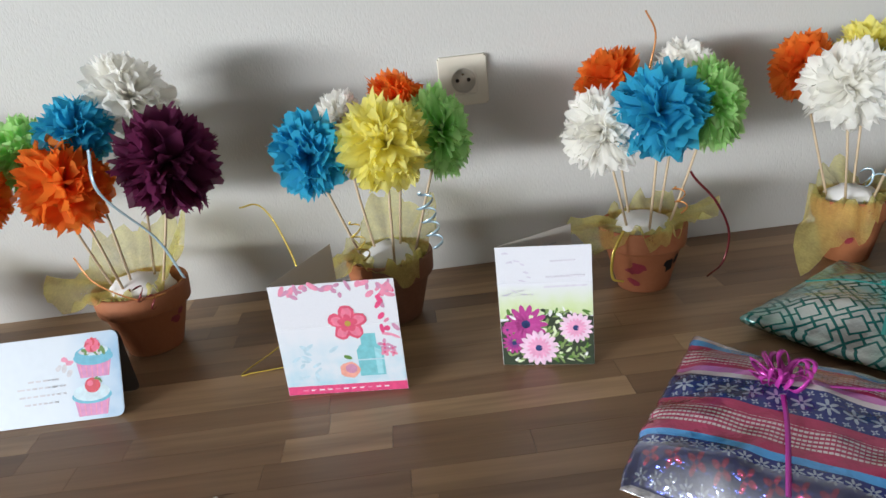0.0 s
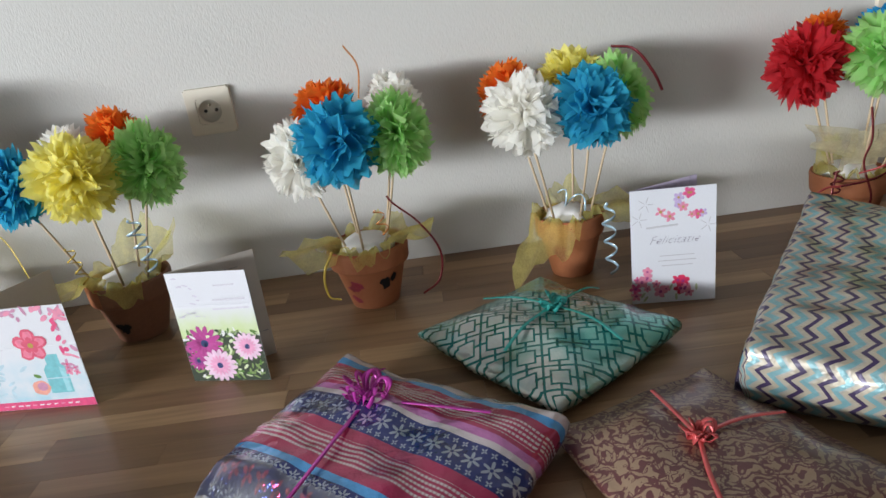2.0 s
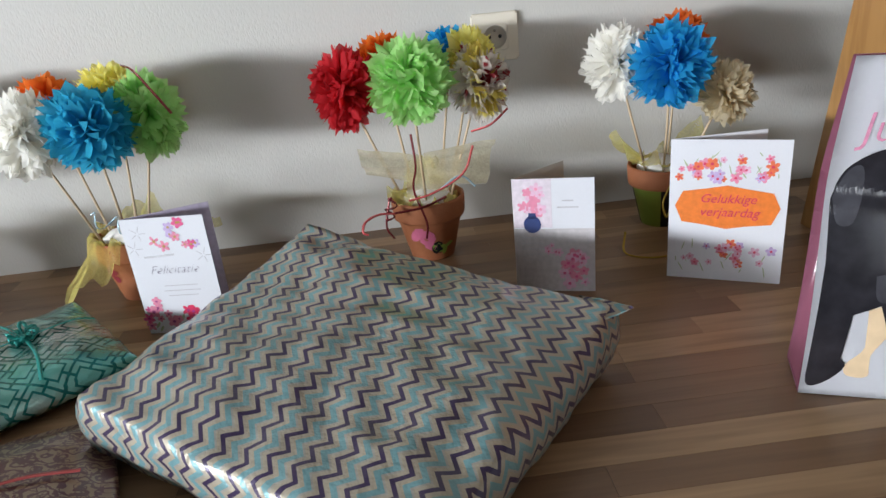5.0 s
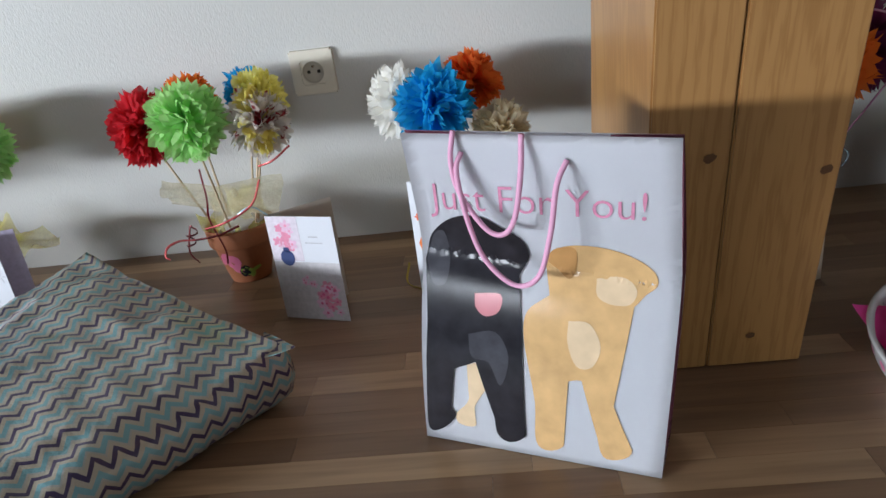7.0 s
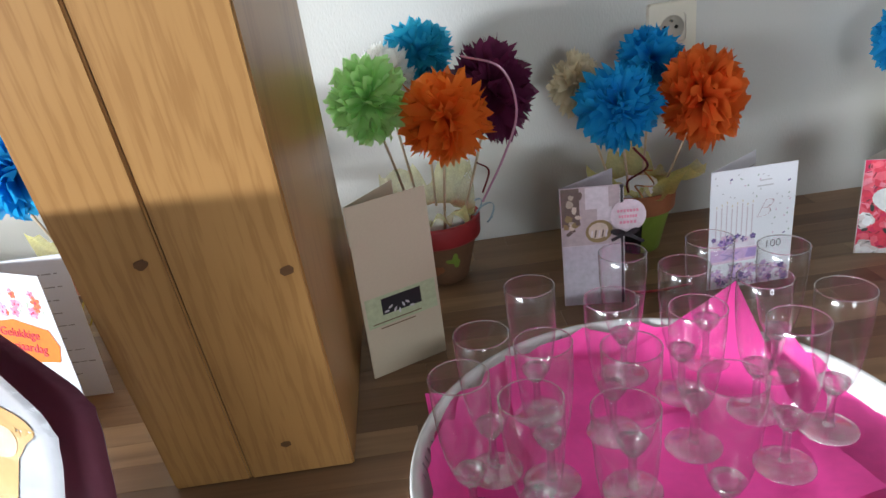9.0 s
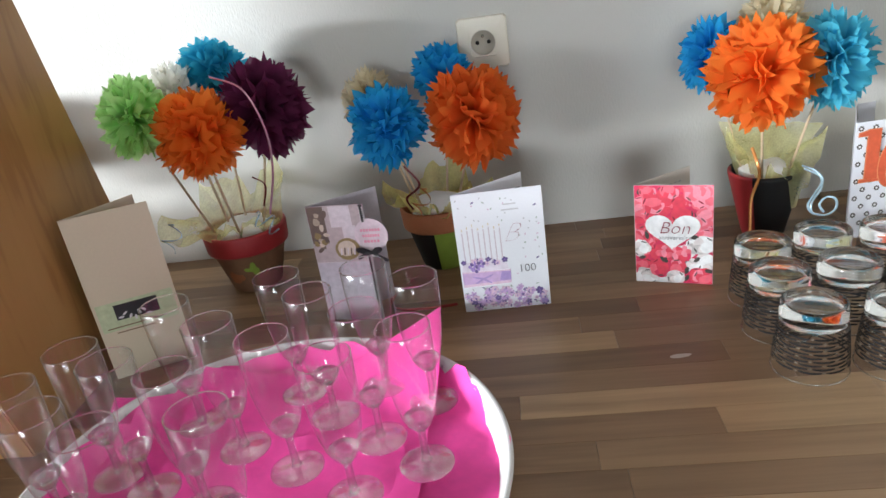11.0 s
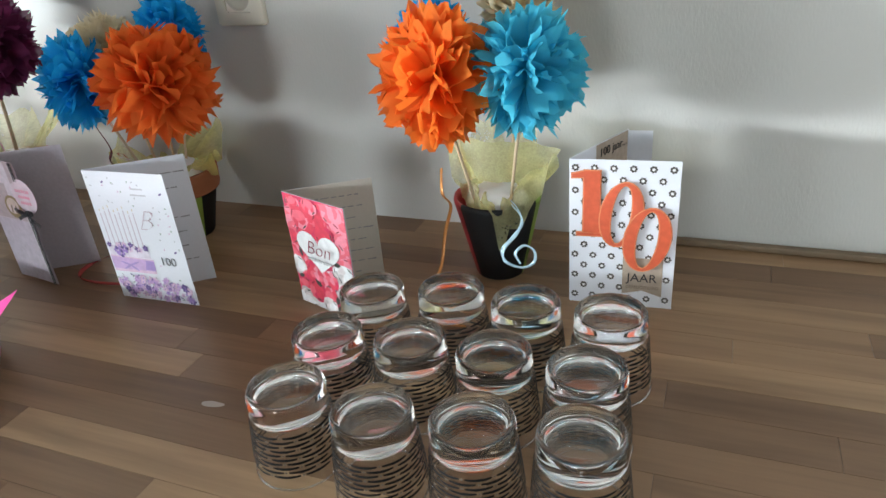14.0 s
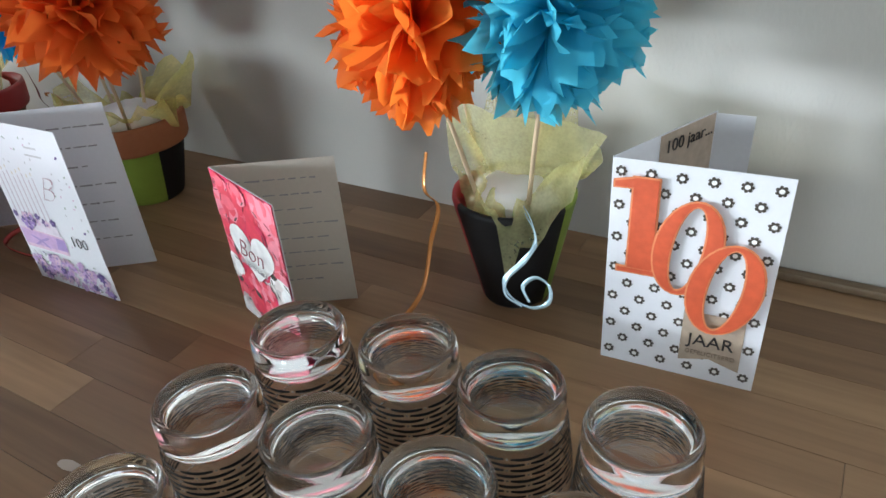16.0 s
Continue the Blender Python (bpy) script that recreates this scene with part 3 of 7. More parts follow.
# ---- wooden post ----
def wooden_post():
    x0, x1, y0, depth, lean = 1.847, 2.043, 0.531, 0.352, -0.18
    ob = thing("wooden_post", pose(x0, y0, T), "leaning pine timber post with knots standing on worktop", "post")
    w = x1 - x0
    def leaned(bm):
        for v in bm.verts:
            v.co.y += lean * v.co.z
    top = 2.6 - T + 0.0
    split = 0.083
    for nm, a, b in (("board", 0.0, split - 0.0006), ("board", split + 0.0006, w)):
        bm = bmesh.new()
        box(bm, (a, 0, 0.002), (b, depth, top))
        bmesh.ops.bevel(bm, geom=[e for e in bm.edges if abs((e.verts[0].co - e.verts[1].co).z) > 1], offset=0.002, segments=2, affect="EDGES")
        leaned(bm)
        part(nm, bm, M_PINE, ob, smooth=False)
    knot = plain("pine_knot", (0.11, 0.05, 0.02), 0.4, vary=0.3, scale=150)
    for kx, kz, r in ((0.062, 0.288, 0.0068), (0.182, 0.262, 0.0068), (0.131, 0.047, 0.0058), (0.15, 0.62, 0.006)):
        bm = bmesh.new()
        rr = random.Random(int(kx * 1000))
        poly(bm, disc_pts(kx, kz, r, r * 0.75, 14, 0.3, 0.12, 0, rr), -0.0008 + lean * kz)
        bm.verts.ensure_lookup_table()
        for v in bm.verts:
            v.co.y = -0.0008 + lean * v.co.z
        part("knot", bm, knot, ob, "dark round knot", smooth=False)


wooden_post()


# ---- sockets ----
def wall_socket(x, z):
    """A square frame with a round cup, two holes and an earth pin."""
    ob = thing("wall_socket", pose(x, WALL, z), "cream plastic wall socket with earth pin on white wall", "socket", "wall sockets")
    h = 0.0415
    bm = bmesh.new()
    o = [(-h, -h), (h, -h), (h, h), (-h, h)]
    k = 0.0225
    inn = [(-k, -k), (k, -k), (k, k), (-k, k)]
    rings = []
    for pts, y, s in ((o, -0.0005, 1.0), (o, -0.006, 1.0), (o, -0.009, 0.965), (inn, -0.0098, 1.0), (inn, -0.0045, 1.0)):
        rings.append([bm.verts.new((a * s, y, b * s)) for a, b in pts])
    for p, q in zip(rings, rings[1:]):
        for i in range(4):
            bm.faces.new((p[i], p[(i + 1) % 4], q[(i + 1) % 4], q[i]))
    bm.faces.new(rings[0])
    bmesh.ops.recalc_face_normals(bm, faces=bm.faces[:])
    bmesh.ops.bevel(bm, geom=[e for e in bm.edges if abs(e.verts[0].co.y - e.verts[1].co.y) > 0.002], offset=0.003, segments=3, affect="EDGES")
    part("frame", bm, M_PLASTIC, ob, smooth=False)
    bm = bmesh.new()
    rot = Matrix.Rotation(radians(90), 4, "X")
    lathe(bm, [(0.0, 0.0006), (0.0180, 0.0006), (0.0188, 0.0075), (0.0195, 0.0085), (0.0205, 0.0085)], 32)
    bmesh.ops.transform(bm, matrix=rot, verts=bm.verts)
    # same cream plastic, darkened: the recess's shade is put into the cup's colour
    part("cup", bm, plain("socket_cup_shaded", (0.50, 0.46, 0.38), 0.35, vary=0.03), ob)
    bm = bmesh.new()
    vs = [bm.verts.new((0.0205 * math.cos(2 * math.pi * i / 32), -0.0085, 0.0205 * math.sin(2 * math.pi * i / 32))) for i in range(32)]
    ws = []
    for i in range(32):
        a = 2 * math.pi * i / 32
        c, s = math.cos(a), math.sin(a)
        f = 0.0218 / max(abs(c), abs(s))
        ws.append(bm.verts.new((f * c, -0.0085, f * s)))
    for i in range(32):
        bm.faces.new((vs[i], vs[(i + 1) % 32], ws[(i + 1) % 32], ws[i]))
    bmesh.ops.recalc_face_normals(bm, faces=bm.faces[:])
    part("insert", bm, M_PLASTIC, ob, smooth=False)
    dark = plain("socket_dark", (0.02, 0.018, 0.016), 0.6)
    for sx in (-0.0095, 0.0095):
        bm = bmesh.new()
        lathe(bm, [(0, 0.0), (0.0033, 0.0), (0.0033, 0.0006), (0, 0.0006)], 12)
        bmesh.ops.transform(bm, matrix=Matrix.Translation((sx, -0.0007, 0)) @ rot, verts=bm.verts)
        part("hole", bm, dark, ob, "dark round contact hole")
    bm = bmesh.new()
    lathe(bm, [(0.0024, 0.0006), (0.0024, 0.0065), (0.0012, 0.008), (0, 0.008)], 12)
    bmesh.ops.transform(bm, matrix=Matrix.Translation((0, 0, 0.0105)) @ rot, verts=bm.verts)
    part("earth_pin", bm, plain("pin_metal", (0.6, 0.58, 0.52), 0.25, 0.9), ob, "metal earth pin")


for sx in (0.1305, 1.3775, 2.612):
    wall_socket(sx, 1.237)


# ---- paper flowers in pots ----
def pompom(seed, R, thick, normal, fine=False):
    """A tissue-paper flower: cut petals that rise from the heart, cup, and bend over at their pointed ends, round a flattened ball."""
    rng = random.Random(seed)
    verts, faces = [], []
    q = Vector((0, 1, 0)).rotation_difference(Vector(normal).normalized())
    flat = thick / R
    petals = 135 if fine else 92
    cols, steps = 9, 7
    for i in range(petals):
        y = 1 - 2 * (i + 0.5) / petals
        a = i * 2.39996 + rng.uniform(-0.35, 0.35)
        s = math.sqrt(max(0, 1 - y * y))
        d = (Vector((s * math.cos(a), y, s * math.sin(a))) + Vector((rng.gauss(0, 0.13), rng.gauss(0, 0.13), rng.gauss(0, 0.13)))).normalized()
        side = Matrix.Rotation(rng.uniform(0, 6.283), 3, d) @ d.orthogonal().normalized()
        m = d.cross(side)
        bend = rng.uniform(0.05, 0.95) if not fine else rng.uniform(0.1, 0.9)
        cup = rng.uniform(-0.05, 0.30) * R
        wide = R * (rng.uniform(0.26, 0.44) if not fine else rng.uniform(0.19, 0.31))
        points = rng.choice((1.0, 1.0, 1.5, 2.0)) if not fine else rng.choice((0.5, 1.0, 1.5))
        notch = R * (rng.uniform(0.20, 0.36) if not fine else rng.uniform(0.18, 0.34))
        ph, fold, wph = rng.uniform(0, 1), rng.uniform(0.015, 0.05) * R, rng.uniform(0, 6.283)
        length = R * rng.uniform(0.95, 1.12)
        line, p = [], Vector((0, 0, 0))
        for k in range(steps):
            t = k / (steps - 1)
            th = bend * max(0.0, t - 0.35) ** 1.4 * 1.8
            line.append((p.copy(), d * math.cos(th) + m * math.sin(th), m * math.cos(th) - d * math.sin(th)))
            p = p + line[-1][1] * (length / (steps - 1))
        far = max(pt.length for pt, _, _ in line)
        k0 = R * rng.uniform(0.80, 0.96) / far
        base = len(verts)
        for k, (pt, run, nrm) in enumerate(line):
            t = k / (steps - 1)
            wd = wide * (0.10 + 1.15 * t ** 0.8 - 0.35 * t ** 4)
            for c in range(cols):
                u = (c - 4) / 4
                tri = abs(((u * points + ph) % 1.0) * 2 - 1)
                v = pt * k0 + side * (u * wd) + nrm * (cup * u * u * (t - 0.2) + fold * math.sin(wph + 5.5 * u) * t)
                if k == steps - 1:
                    v = v + run * (notch * (tri - 0.60) - 0.30 * wide * u * u)
                elif k == steps - 2:
                    v = v + run * (0.40 * notch * (tri - 0.60))
                v = v + Vector((rng.uniform(-1, 1), rng.uniform(-1, 1), rng.uniform(-1, 1))) * (0.008 * R)
                v.y *= flat
                verts.append(q @ v)
        for k in range(steps - 1):
            for c in range(cols - 1):
                f = base + k * cols + c
                faces.append((f, f + 1, f + cols + 1, f + cols))
    me = bpy.data.meshes.new("paper_flower")
    me.from_pydata(verts, [], faces)
    bm = bmesh.new()
    bm.from_mesh(me)
    bpy.data.meshes.remove(me)
    return bm


def tulle(rx, corners, seed, top=0.0):
    """A square of organza pushed into a pot: it stands up or falls over the rim at its corners.
    corners: (angle in degrees, how far out, height at the tip)."""
    rng = random.Random(seed)
    bm = bmesh.new()
    nt_, nr = 64, 9
    ph = [rng.uniform(0, 6.28) for _ in range(4)]
    rings = []
    for k in range(nr + 1):
        t = k / nr
        ring = []
        for i in range(nt_):
            a = 2 * math.pi * i / nt_
            wsum, out, hi = 0.02, 0.02 * rx * 1.1, 0.0
            for ca, co, cz in corners:
                da = math.atan2(math.sin(a - radians(ca)), math.cos(a - radians(ca)))
                w = math.exp(-(da / 0.55) ** 2)
                wsum += w
                out += w * co
                hi += w * cz
            out, hi = out / wsum, hi / wsum
            ends = max((math.exp(-(math.atan2(math.sin(a - radians(ca)), math.cos(a - radians(ca))) / 0.58) ** 2) for ca, co, cz in corners), default=0)
            reach = rx * 0.75 + (out - rx * 0.75) * (0.25 + 0.75 * ends)
            r = 0.25 * rx + (reach - 0.25 * rx) * t
            z = -0.012 + top * math.sin(math.pi * min(1, t * 1.2)) * 0.4 + hi * (0.25 + 0.75 * ends) * t ** 1.6
            fl = 0.010 * t * (math.sin(9 * a + ph[0]) + 0.7 * math.sin(17 * a + ph[1]) + 0.4 * math.sin(5 * a + ph[2]) + 0.35 * math.sin(27 * a + ph[3]))
            if r < rx * 1.12 and z < 0.004:
                z = max(z, 0.004) if r > rx * 0.86 else z
            ring.append(bm.verts.new((r * math.cos(a), r * math.sin(a), z + fl)))
        rings.append(ring)
    for p, q in zip(rings, rings[1:]):
        for i in range(nt_):
            bm.faces.new((p[i], p[(i + 1) % nt_], q[(i + 1) % nt_], q[i]))
    return bm


def organza_sheet(parent, pts, mat, seed):
    """A square of organza that stands up out of a pot, in soft folds, between four corners."""
    bm = bmesh.new()
    a, b, c, d = (Vector(p) - parent.location for p in pts)
    n, rows = 18, []
    for j in range(n + 1):
        row = []
        for i in range(n + 1):
            s, t = i / n, j / n
            q = a * (1 - s) * (1 - t) + b * s * (1 - t) + c * s * t + d * (1 - s) * t
            q.y += 0.010 * math.sin(7 * s + seed) * (0.3 + t) + 0.006 * noise.noise(q * 40 + Vector((seed, 0, 0)))
            q.z += 0.006 * noise.noise(Vector((5 * s, seed, t)))
            row.append(bm.verts.new(q))
        rows.append(row)
    for r0, r1 in zip(rows, rows[1:]):
        for i in range(n):
            bm.faces.new((r0[i], r0[i + 1], r1[i + 1], r1[i]))
    part("organza_wrap", bm, mat, parent, "standing pale yellow organza")


POT_H = 0.108


def pot_mesh(rx, matfun, conical=False):
    b = rx * 0.60
    bm = bmesh.new()
    if conical:
        lathe(bm, [(0, 0.0), (b * 0.92, 0.0), (b * 0.97, 0.003), (rx * 0.985, 0.100), (rx, 0.104), (rx * 0.985, POT_H), (rx * 0.93, POT_H), (rx * 0.90, 0.100), (b * 0.9, 0.012), (0, 0.012)], 48, matfun=matfun)
        return bm
    prof = [(0, 0.0), (b * 0.96, 0.0), (b, 0.003), (rx * 0.86, 0.070), (rx * 0.88, 0.0725), (rx * 0.955, 0.0735), (rx * 0.975, 0.077), (rx, 0.104), (rx * 0.985, POT_H), (rx * 0.93, POT_H), (rx * 0.90, 0.100), (rx * 0.80, 0.072), (b * 0.85, 0.012), (0, 0.012)]
    lathe(bm, prof, 48, matfun=matfun)
    return bm


def potted_flowers(spot, rx, label, flowers, corners, ribbons=(), pot_mats=None, matfun=None, wrap=None, seed=1, decals=(), wraptop=0.03, pad=0.098, conical=False):
    """A clay pot with paper flowers on sticks. flowers: (colour, x, y, z, radius, thickness, drop of the stick's foot)."""
    ob = thing("potted_paper_flowers", pose(spot[0], spot[1], T), label, "paper flowers", "paper flower pots along the wall")
    part("pot", pot_mesh(rx, matfun or (lambda a, z: 0), conical), pot_mats or [M_TERRA], ob)
    rng = random.Random(seed)
    if pad:
        bm = bmesh.new()
        bmesh.ops.create_icosphere(bm, subdivisions=3, radius=1.0)
        for v in bm.verts:
            k = 1 + 0.22 * noise.noise(v.co * 2.3 + Vector((seed, 0, 0))) + 0.20 * abs(noise.noise(v.co * 6.0 + Vector((0, seed, 0)))) - 0.08
            v.co = Vector((v.co.x * rx * 0.72 * k, v.co.y * rx * 0.72 * k, pad + v.co.z * 0.024 * k))
        part("padding", bm, M_COTTON, ob, "white cotton padding")
    wr = part("organza_wrap", tulle(rx, corners, seed, wraptop), wrap or M_TULLE, ob, "crumpled yellow organza")
    wr.location = (0, 0, POT_H)
    for i, (colour, fx, fy, fz, R, th) in enumerate(flowers):
        c = Vector((fx - spot[0], fy - spot[1], fz - T))
        out = Vector((c.x, c.y, 0.02 + 0.25 * (c.z - 0.29)))
        if out.length < 0.035:
            out = Vector((c.x, -0.06, 0))
        foot = Vector((max(-0.5 * rx, min(0.5 * rx, c.x * 0.35)), max(-0.5 * rx, min(0.5 * rx, c.y * 0.35)), 0.085))
        bm = bmesh.new()
        tube(bm, [foot, foot.lerp(c, 0.5) + Vector((rng.uniform(-0.002, 0.002), 0, 0)), c], 0.0021, 0.0019, 7)
        part("stick", bm, M_STICK, ob)
        fl = part("paper_flower", pompom(seed * 31 + i, R, th, out, colour in ("white", "yellow", "cream", "lime", "red", "patterned")), TISSUE[colour], ob, colour + " tissue paper pompom")
        fl.location = c
    for mat, pts, w, n in ribbons:
        bm = bmesh.new()
        strip(bm, [Vector(p) - Vector((spot[0], spot[1], T)) for p in (spline(pts, n) if n else pts)], w * 0.72, up=(0.2, 0.9, 0.3), thick=0.00015)
        part("ribbon", bm, M_RIB[mat], ob, mat.replace("_", " ") + " curling ribbon")
    for mat, ang, z, w, h in decals:
        bm = bmesh.new()
        rr = random.Random(int(ang * 7 + z * 1000))
        base = lambda zz: rx * 0.60 + (rx * 0.86 - rx * 0.60) * (zz - 0.003) / 0.067
        for _ in range(5):
            cu, cv = rr.uniform(-0.35, 0.35) * w, rr.uniform(-0.35, 0.35) * h
            pts = disc_pts(cu, z + cv, w * rr.uniform(0.2, 0.42), h * rr.uniform(0.15, 0.3), 9, rr.uniform(0, 3), 0.2, 0, rr)
            vs = []
            for pu, pz in pts:
                pz = max(0.006, min(0.067, pz))
                r = base(pz) + 0.0009 + 0.00005 * _
                aa = radians(ang) + pu / r
                vs.append(bm.verts.new((r * math.cos(aa), r * math.sin(aa), pz)))
            bm.faces.new(vs)
        part("painted_motif", bm, mat, ob, "", smooth=False)
    return ob


M_DKRED = plain("paint_dark_red", (0.22, 0.02, 0.035), 0.5, vary=0.2)
M_BLACKP = plain("paint_black", (0.008, 0.008, 0.009), 0.6, vary=0.2, spec=0.3)
M_REDP = plain("paint_red", (0.36, 0.025, 0.03), 0.5, vary=0.12)
M_LIMEP = plain("paint_lime", (0.24, 0.34, 0.05), 0.5, vary=0.15)
M_PINKP = plain("paint_pink", (0.60, 0.15, 0.26), 0.5, vary=0.2)
M_BROWNP = terracotta("brown_collage", (0.17, 0.085, 0.045))
M_DARKTERRA = terracotta("dark_terracotta", (0.18, 0.075, 0.04))

potted_flowers((-0.80, 0.93), 0.068, "terracotta pot of orange tissue paper flowers", [
    ("orange", -0.575, 0.86, 1.19, 0.066, 0.05), ("yellow", -0.78, 0.85, 1.20, 0.068, 0.05), ("white", -0.86, 0.95, 1.24, 0.066, 0.05)],
    [(200, 0.13, 0.02), (330, 0.12, -0.02), (80, 0.1, 0.05)], seed=3)
potted_flowers((-0.417, 0.935), 0.072, "terracotta pot of purple, orange and white paper flowers", [
    ("white", -0.362, 0.953, 1.285, 0.078, 0.062), ("turquoise", -0.43, 0.90, 1.255, 0.062, 0.05), ("lime", -0.53, 0.94, 1.225, 0.066, 0.045),
    ("orange", -0.447, 0.862, 1.191, 0.076, 0.062), ("purple", -0.308, 0.875, 1.202, 0.088, 0.066)],
    [(185, 0.14, 0.02), (75, 0.11, 0.10), (20, 0.09, 0.11), (130, 0.10, 0.09)], [
    ("silver_blue", [(-0.375, 0.80, 1.245), (-0.372, 0.79, 1.19), (-0.345, 0.86, 1.10), (-0.335, 0.90, 1.02)], 0.007, 8),
    ("copper", [(-0.475, 0.88, 1.08), (-0.455, 0.87, 1.045), (-0.42, 0.865, 1.02), (-0.39, 0.87, 1.005), (-0.36, 0.88, 1.008)], 0.005, 8),
    ("dark_red", curl((-0.40, 0.86, 1.03), (-0.37, 0.865, 0.995), 0.012, 2.2), 0.004, 0),
    ("gold", [(-0.24, 0.93, 1.11), (-0.21, 0.93, 1.11), (-0.185, 0.92, 1.07), (-0.165, 0.90, 0.99), (-0.185, 0.86, 0.925), (-0.25, 0.80, 0.902), (-0.235, 0.795, 0.9025), (-0.19, 0.80, 0.9025)], 0.004, 10)],
    seed=5, decals=((M_DKRED, 335, 0.055, 0.02, 0.03),))
potted_flowers((-0.026, 0.935), 0.069, "brown clay pot of yellow, blue and lime paper flowers", [
    ("turquoise", -0.111, 0.844, 1.196, 0.068, 0.052), ("yellow", -0.005, 0.825, 1.204, 0.073, 0.06), ("lime", 0.073, 0.894, 1.196, 0.075, 0.046),
    ("orange", 0.018, 0.955, 1.235, 0.060, 0.045), ("white", -0.075, 0.96, 1.22, 0.05, 0.04)],
    [(195, 0.12, 0.01), (285, 0.085, -0.012), (90, 0.10, 0.09), (40, 0.10, 0.08)], [
    ("gold", curl((-0.07, 0.86, 1.09), (-0.055, 0.86, 1.03), 0.010, 3), 0.004, 0),
    ("pale_blue", curl((0.035, 0.865, 1.12), (0.05, 0.865, 1.035), 0.014, 4), 0.006, 0)],
    pot_mats=[M_DARKTERRA, M_TERRA], matfun=lambda a, z: 1 if (z > 0.072 and 2.2 < a < 4.3) else 0, seed=9,
    decals=((M_BLACKP, 262, 0.036, 0.034, 0.024),))
potted_flowers((0.381, 0.933), 0.069, "terracotta pot of turquoise, white and lime paper flowers", [
    ("orange", 0.346, 0.985, 1.225, 0.062, 0.05), ("white", 0.305, 0.883, 1.172, 0.073, 0.055), ("turquoise", 0.373, 0.838, 1.2, 0.075, 0.062),
    ("lime", 0.46, 0.872, 1.194, 0.073, 0.05), ("white", 0.462, 0.975, 1.225, 0.06, 0.045)],
    [(190, 0.15, 0.015), (270, 0.08, -0.006), (355, 0.12, 0.035), (60, 0.08, 0.04)], [
    ("dark_red", [(0.43, 0.87, 1.10), (0.44, 0.87, 1.085), (0.475, 0.88, 1.045), (0.502, 0.89, 0.99), (0.495, 0.89, 0.94), (0.465, 0.88, 0.922)], 0.005, 10),
    ("copper", [(0.405, 0.97, 1.24), (0.412, 0.965, 1.29), (0.395, 0.96, 1.325)], 0.004, 8),
    ("copper", curl((0.41, 0.87, 1.08), (0.42, 0.87, 1.04), 0.010, 2), 0.004, 0),
    ("gold", [(0.33, 0.87, 1.02), (0.312, 0.865, 0.985), (0.312, 0.87, 0.945), (0.33, 0.872, 0.935)], 0.006, 8)],
    seed=13, decals=((M_DKRED, 240, 0.04, 0.018, 0.055), (M_BLACKP, 305, 0.05, 0.026, 0.022)))
potted_flowers((0.728, 0.94), 0.059, "terracotta pot of white, blue and lime paper flowers", [
    ("orange", 0.645, 0.972, 1.215, 0.062, 0.05), ("white", 0.652, 0.862, 1.199, 0.073, 0.058), ("turquoise", 0.753, 0.845, 1.201, 0.072, 0.055),
    ("lime", 0.815, 0.918, 1.199, 0.074, 0.052), ("yellow", 0.752, 0.972, 1.225, 0.063, 0.05)],
    [(215, 0.135, -0.085), (5, 0.15, 0.01), (255, 0.07, -0.02), (80, 0.08, 0.05)], [
    ("dark_red", [(0.80, 0.90, 1.275), (0.825, 0.868, 1.27), (0.85, 0.86, 1.235), (0.865, 0.865, 1.205)], 0.006, 8),
    ("pale_blue", curl((0.775, 0.865, 1.04), (0.775, 0.85, 0.925), 0.011, 4), 0.007, 0),
    ("pale_blue", curl((0.70, 0.885, 1.06), (0.745, 0.885, 1.035), 0.016, 1.5), 0.004, 0)],
    seed=17, decals=((M_DKRED, 235, 0.05, 0.02, 0.03),))
red_pot = potted_flowers((1.223, 0.955), 0.063, "terracotta pot of red, lime and patterned paper flowers", [
    ("red", 1.112, 0.916, 1.204, 0.072, 0.055), ("lime", 1.212, 0.868, 1.214, 0.074, 0.062), ("orange", 1.172, 0.99, 1.225, 0.06, 0.048),
    ("patterned", 1.318, 0.90, 1.195, 0.066, 0.05), ("blue", 1.285, 0.985, 1.225, 0.058, 0.045), ("yellow", 1.315, 0.945, 1.225, 0.058, 0.045)],
    [(200, 0.07, 0.03), (90, 0.07, 0.06)], [
    ("dark_red", [(1.16, 0.89, 1.03), (1.15, 0.885, 0.985), (1.16, 0.89, 0.96)], 0.005, 6),
    ("dark_red", [(1.205, 0.885, 1.13), (1.207, 0.88, 1.08), (1.20, 0.885, 1.04), (1.215, 0.882, 0.985), (1.212, 0.885, 0.955)], 0.005, 6),
    ("coral", [(1.165, 0.885, 1.005), (1.14, 0.88, 1.008), (1.118, 0.875, 1.0), (1.112, 0.87, 0.985), (1.12, 0.868, 0.98)], 0.006, 8),
    ("coral", [(1.30, 0.90, 1.12), (1.33, 0.89, 1.13), (1.36, 0.90, 1.15)], 0.005, 6),
    ("coral", [(1.19, 0.88, 1.025), (1.23, 0.875, 1.035), (1.28, 0.88, 1.06), (1.30, 0.89, 1.10)], 0.005, 6),
    ("dark_red", [(1.165, 0.885, 1.005), (1.21, 0.878, 1.012), (1.25, 0.88, 1.025)], 0.006, 6),
    ("dark_red", curl((1.165, 0.89, 1.03), (1.155, 0.885, 0.995), 0.010, 2), 0.006, 0),
    ("pale_blue", [(1.24, 0.885, 1.035), (1.275, 0.885, 1.055), (1.30, 0.90, 1.03)], 0.005, 6)],
    seed=21, decals=((M_PINKP, 250, 0.045, 0.04, 0.05), (M_LIMEP, 290, 0.025, 0.035, 0.02), (M_BLACKP, 275, 0.03, 0.02, 0.03)), wraptop=0.03, pad=0.100)
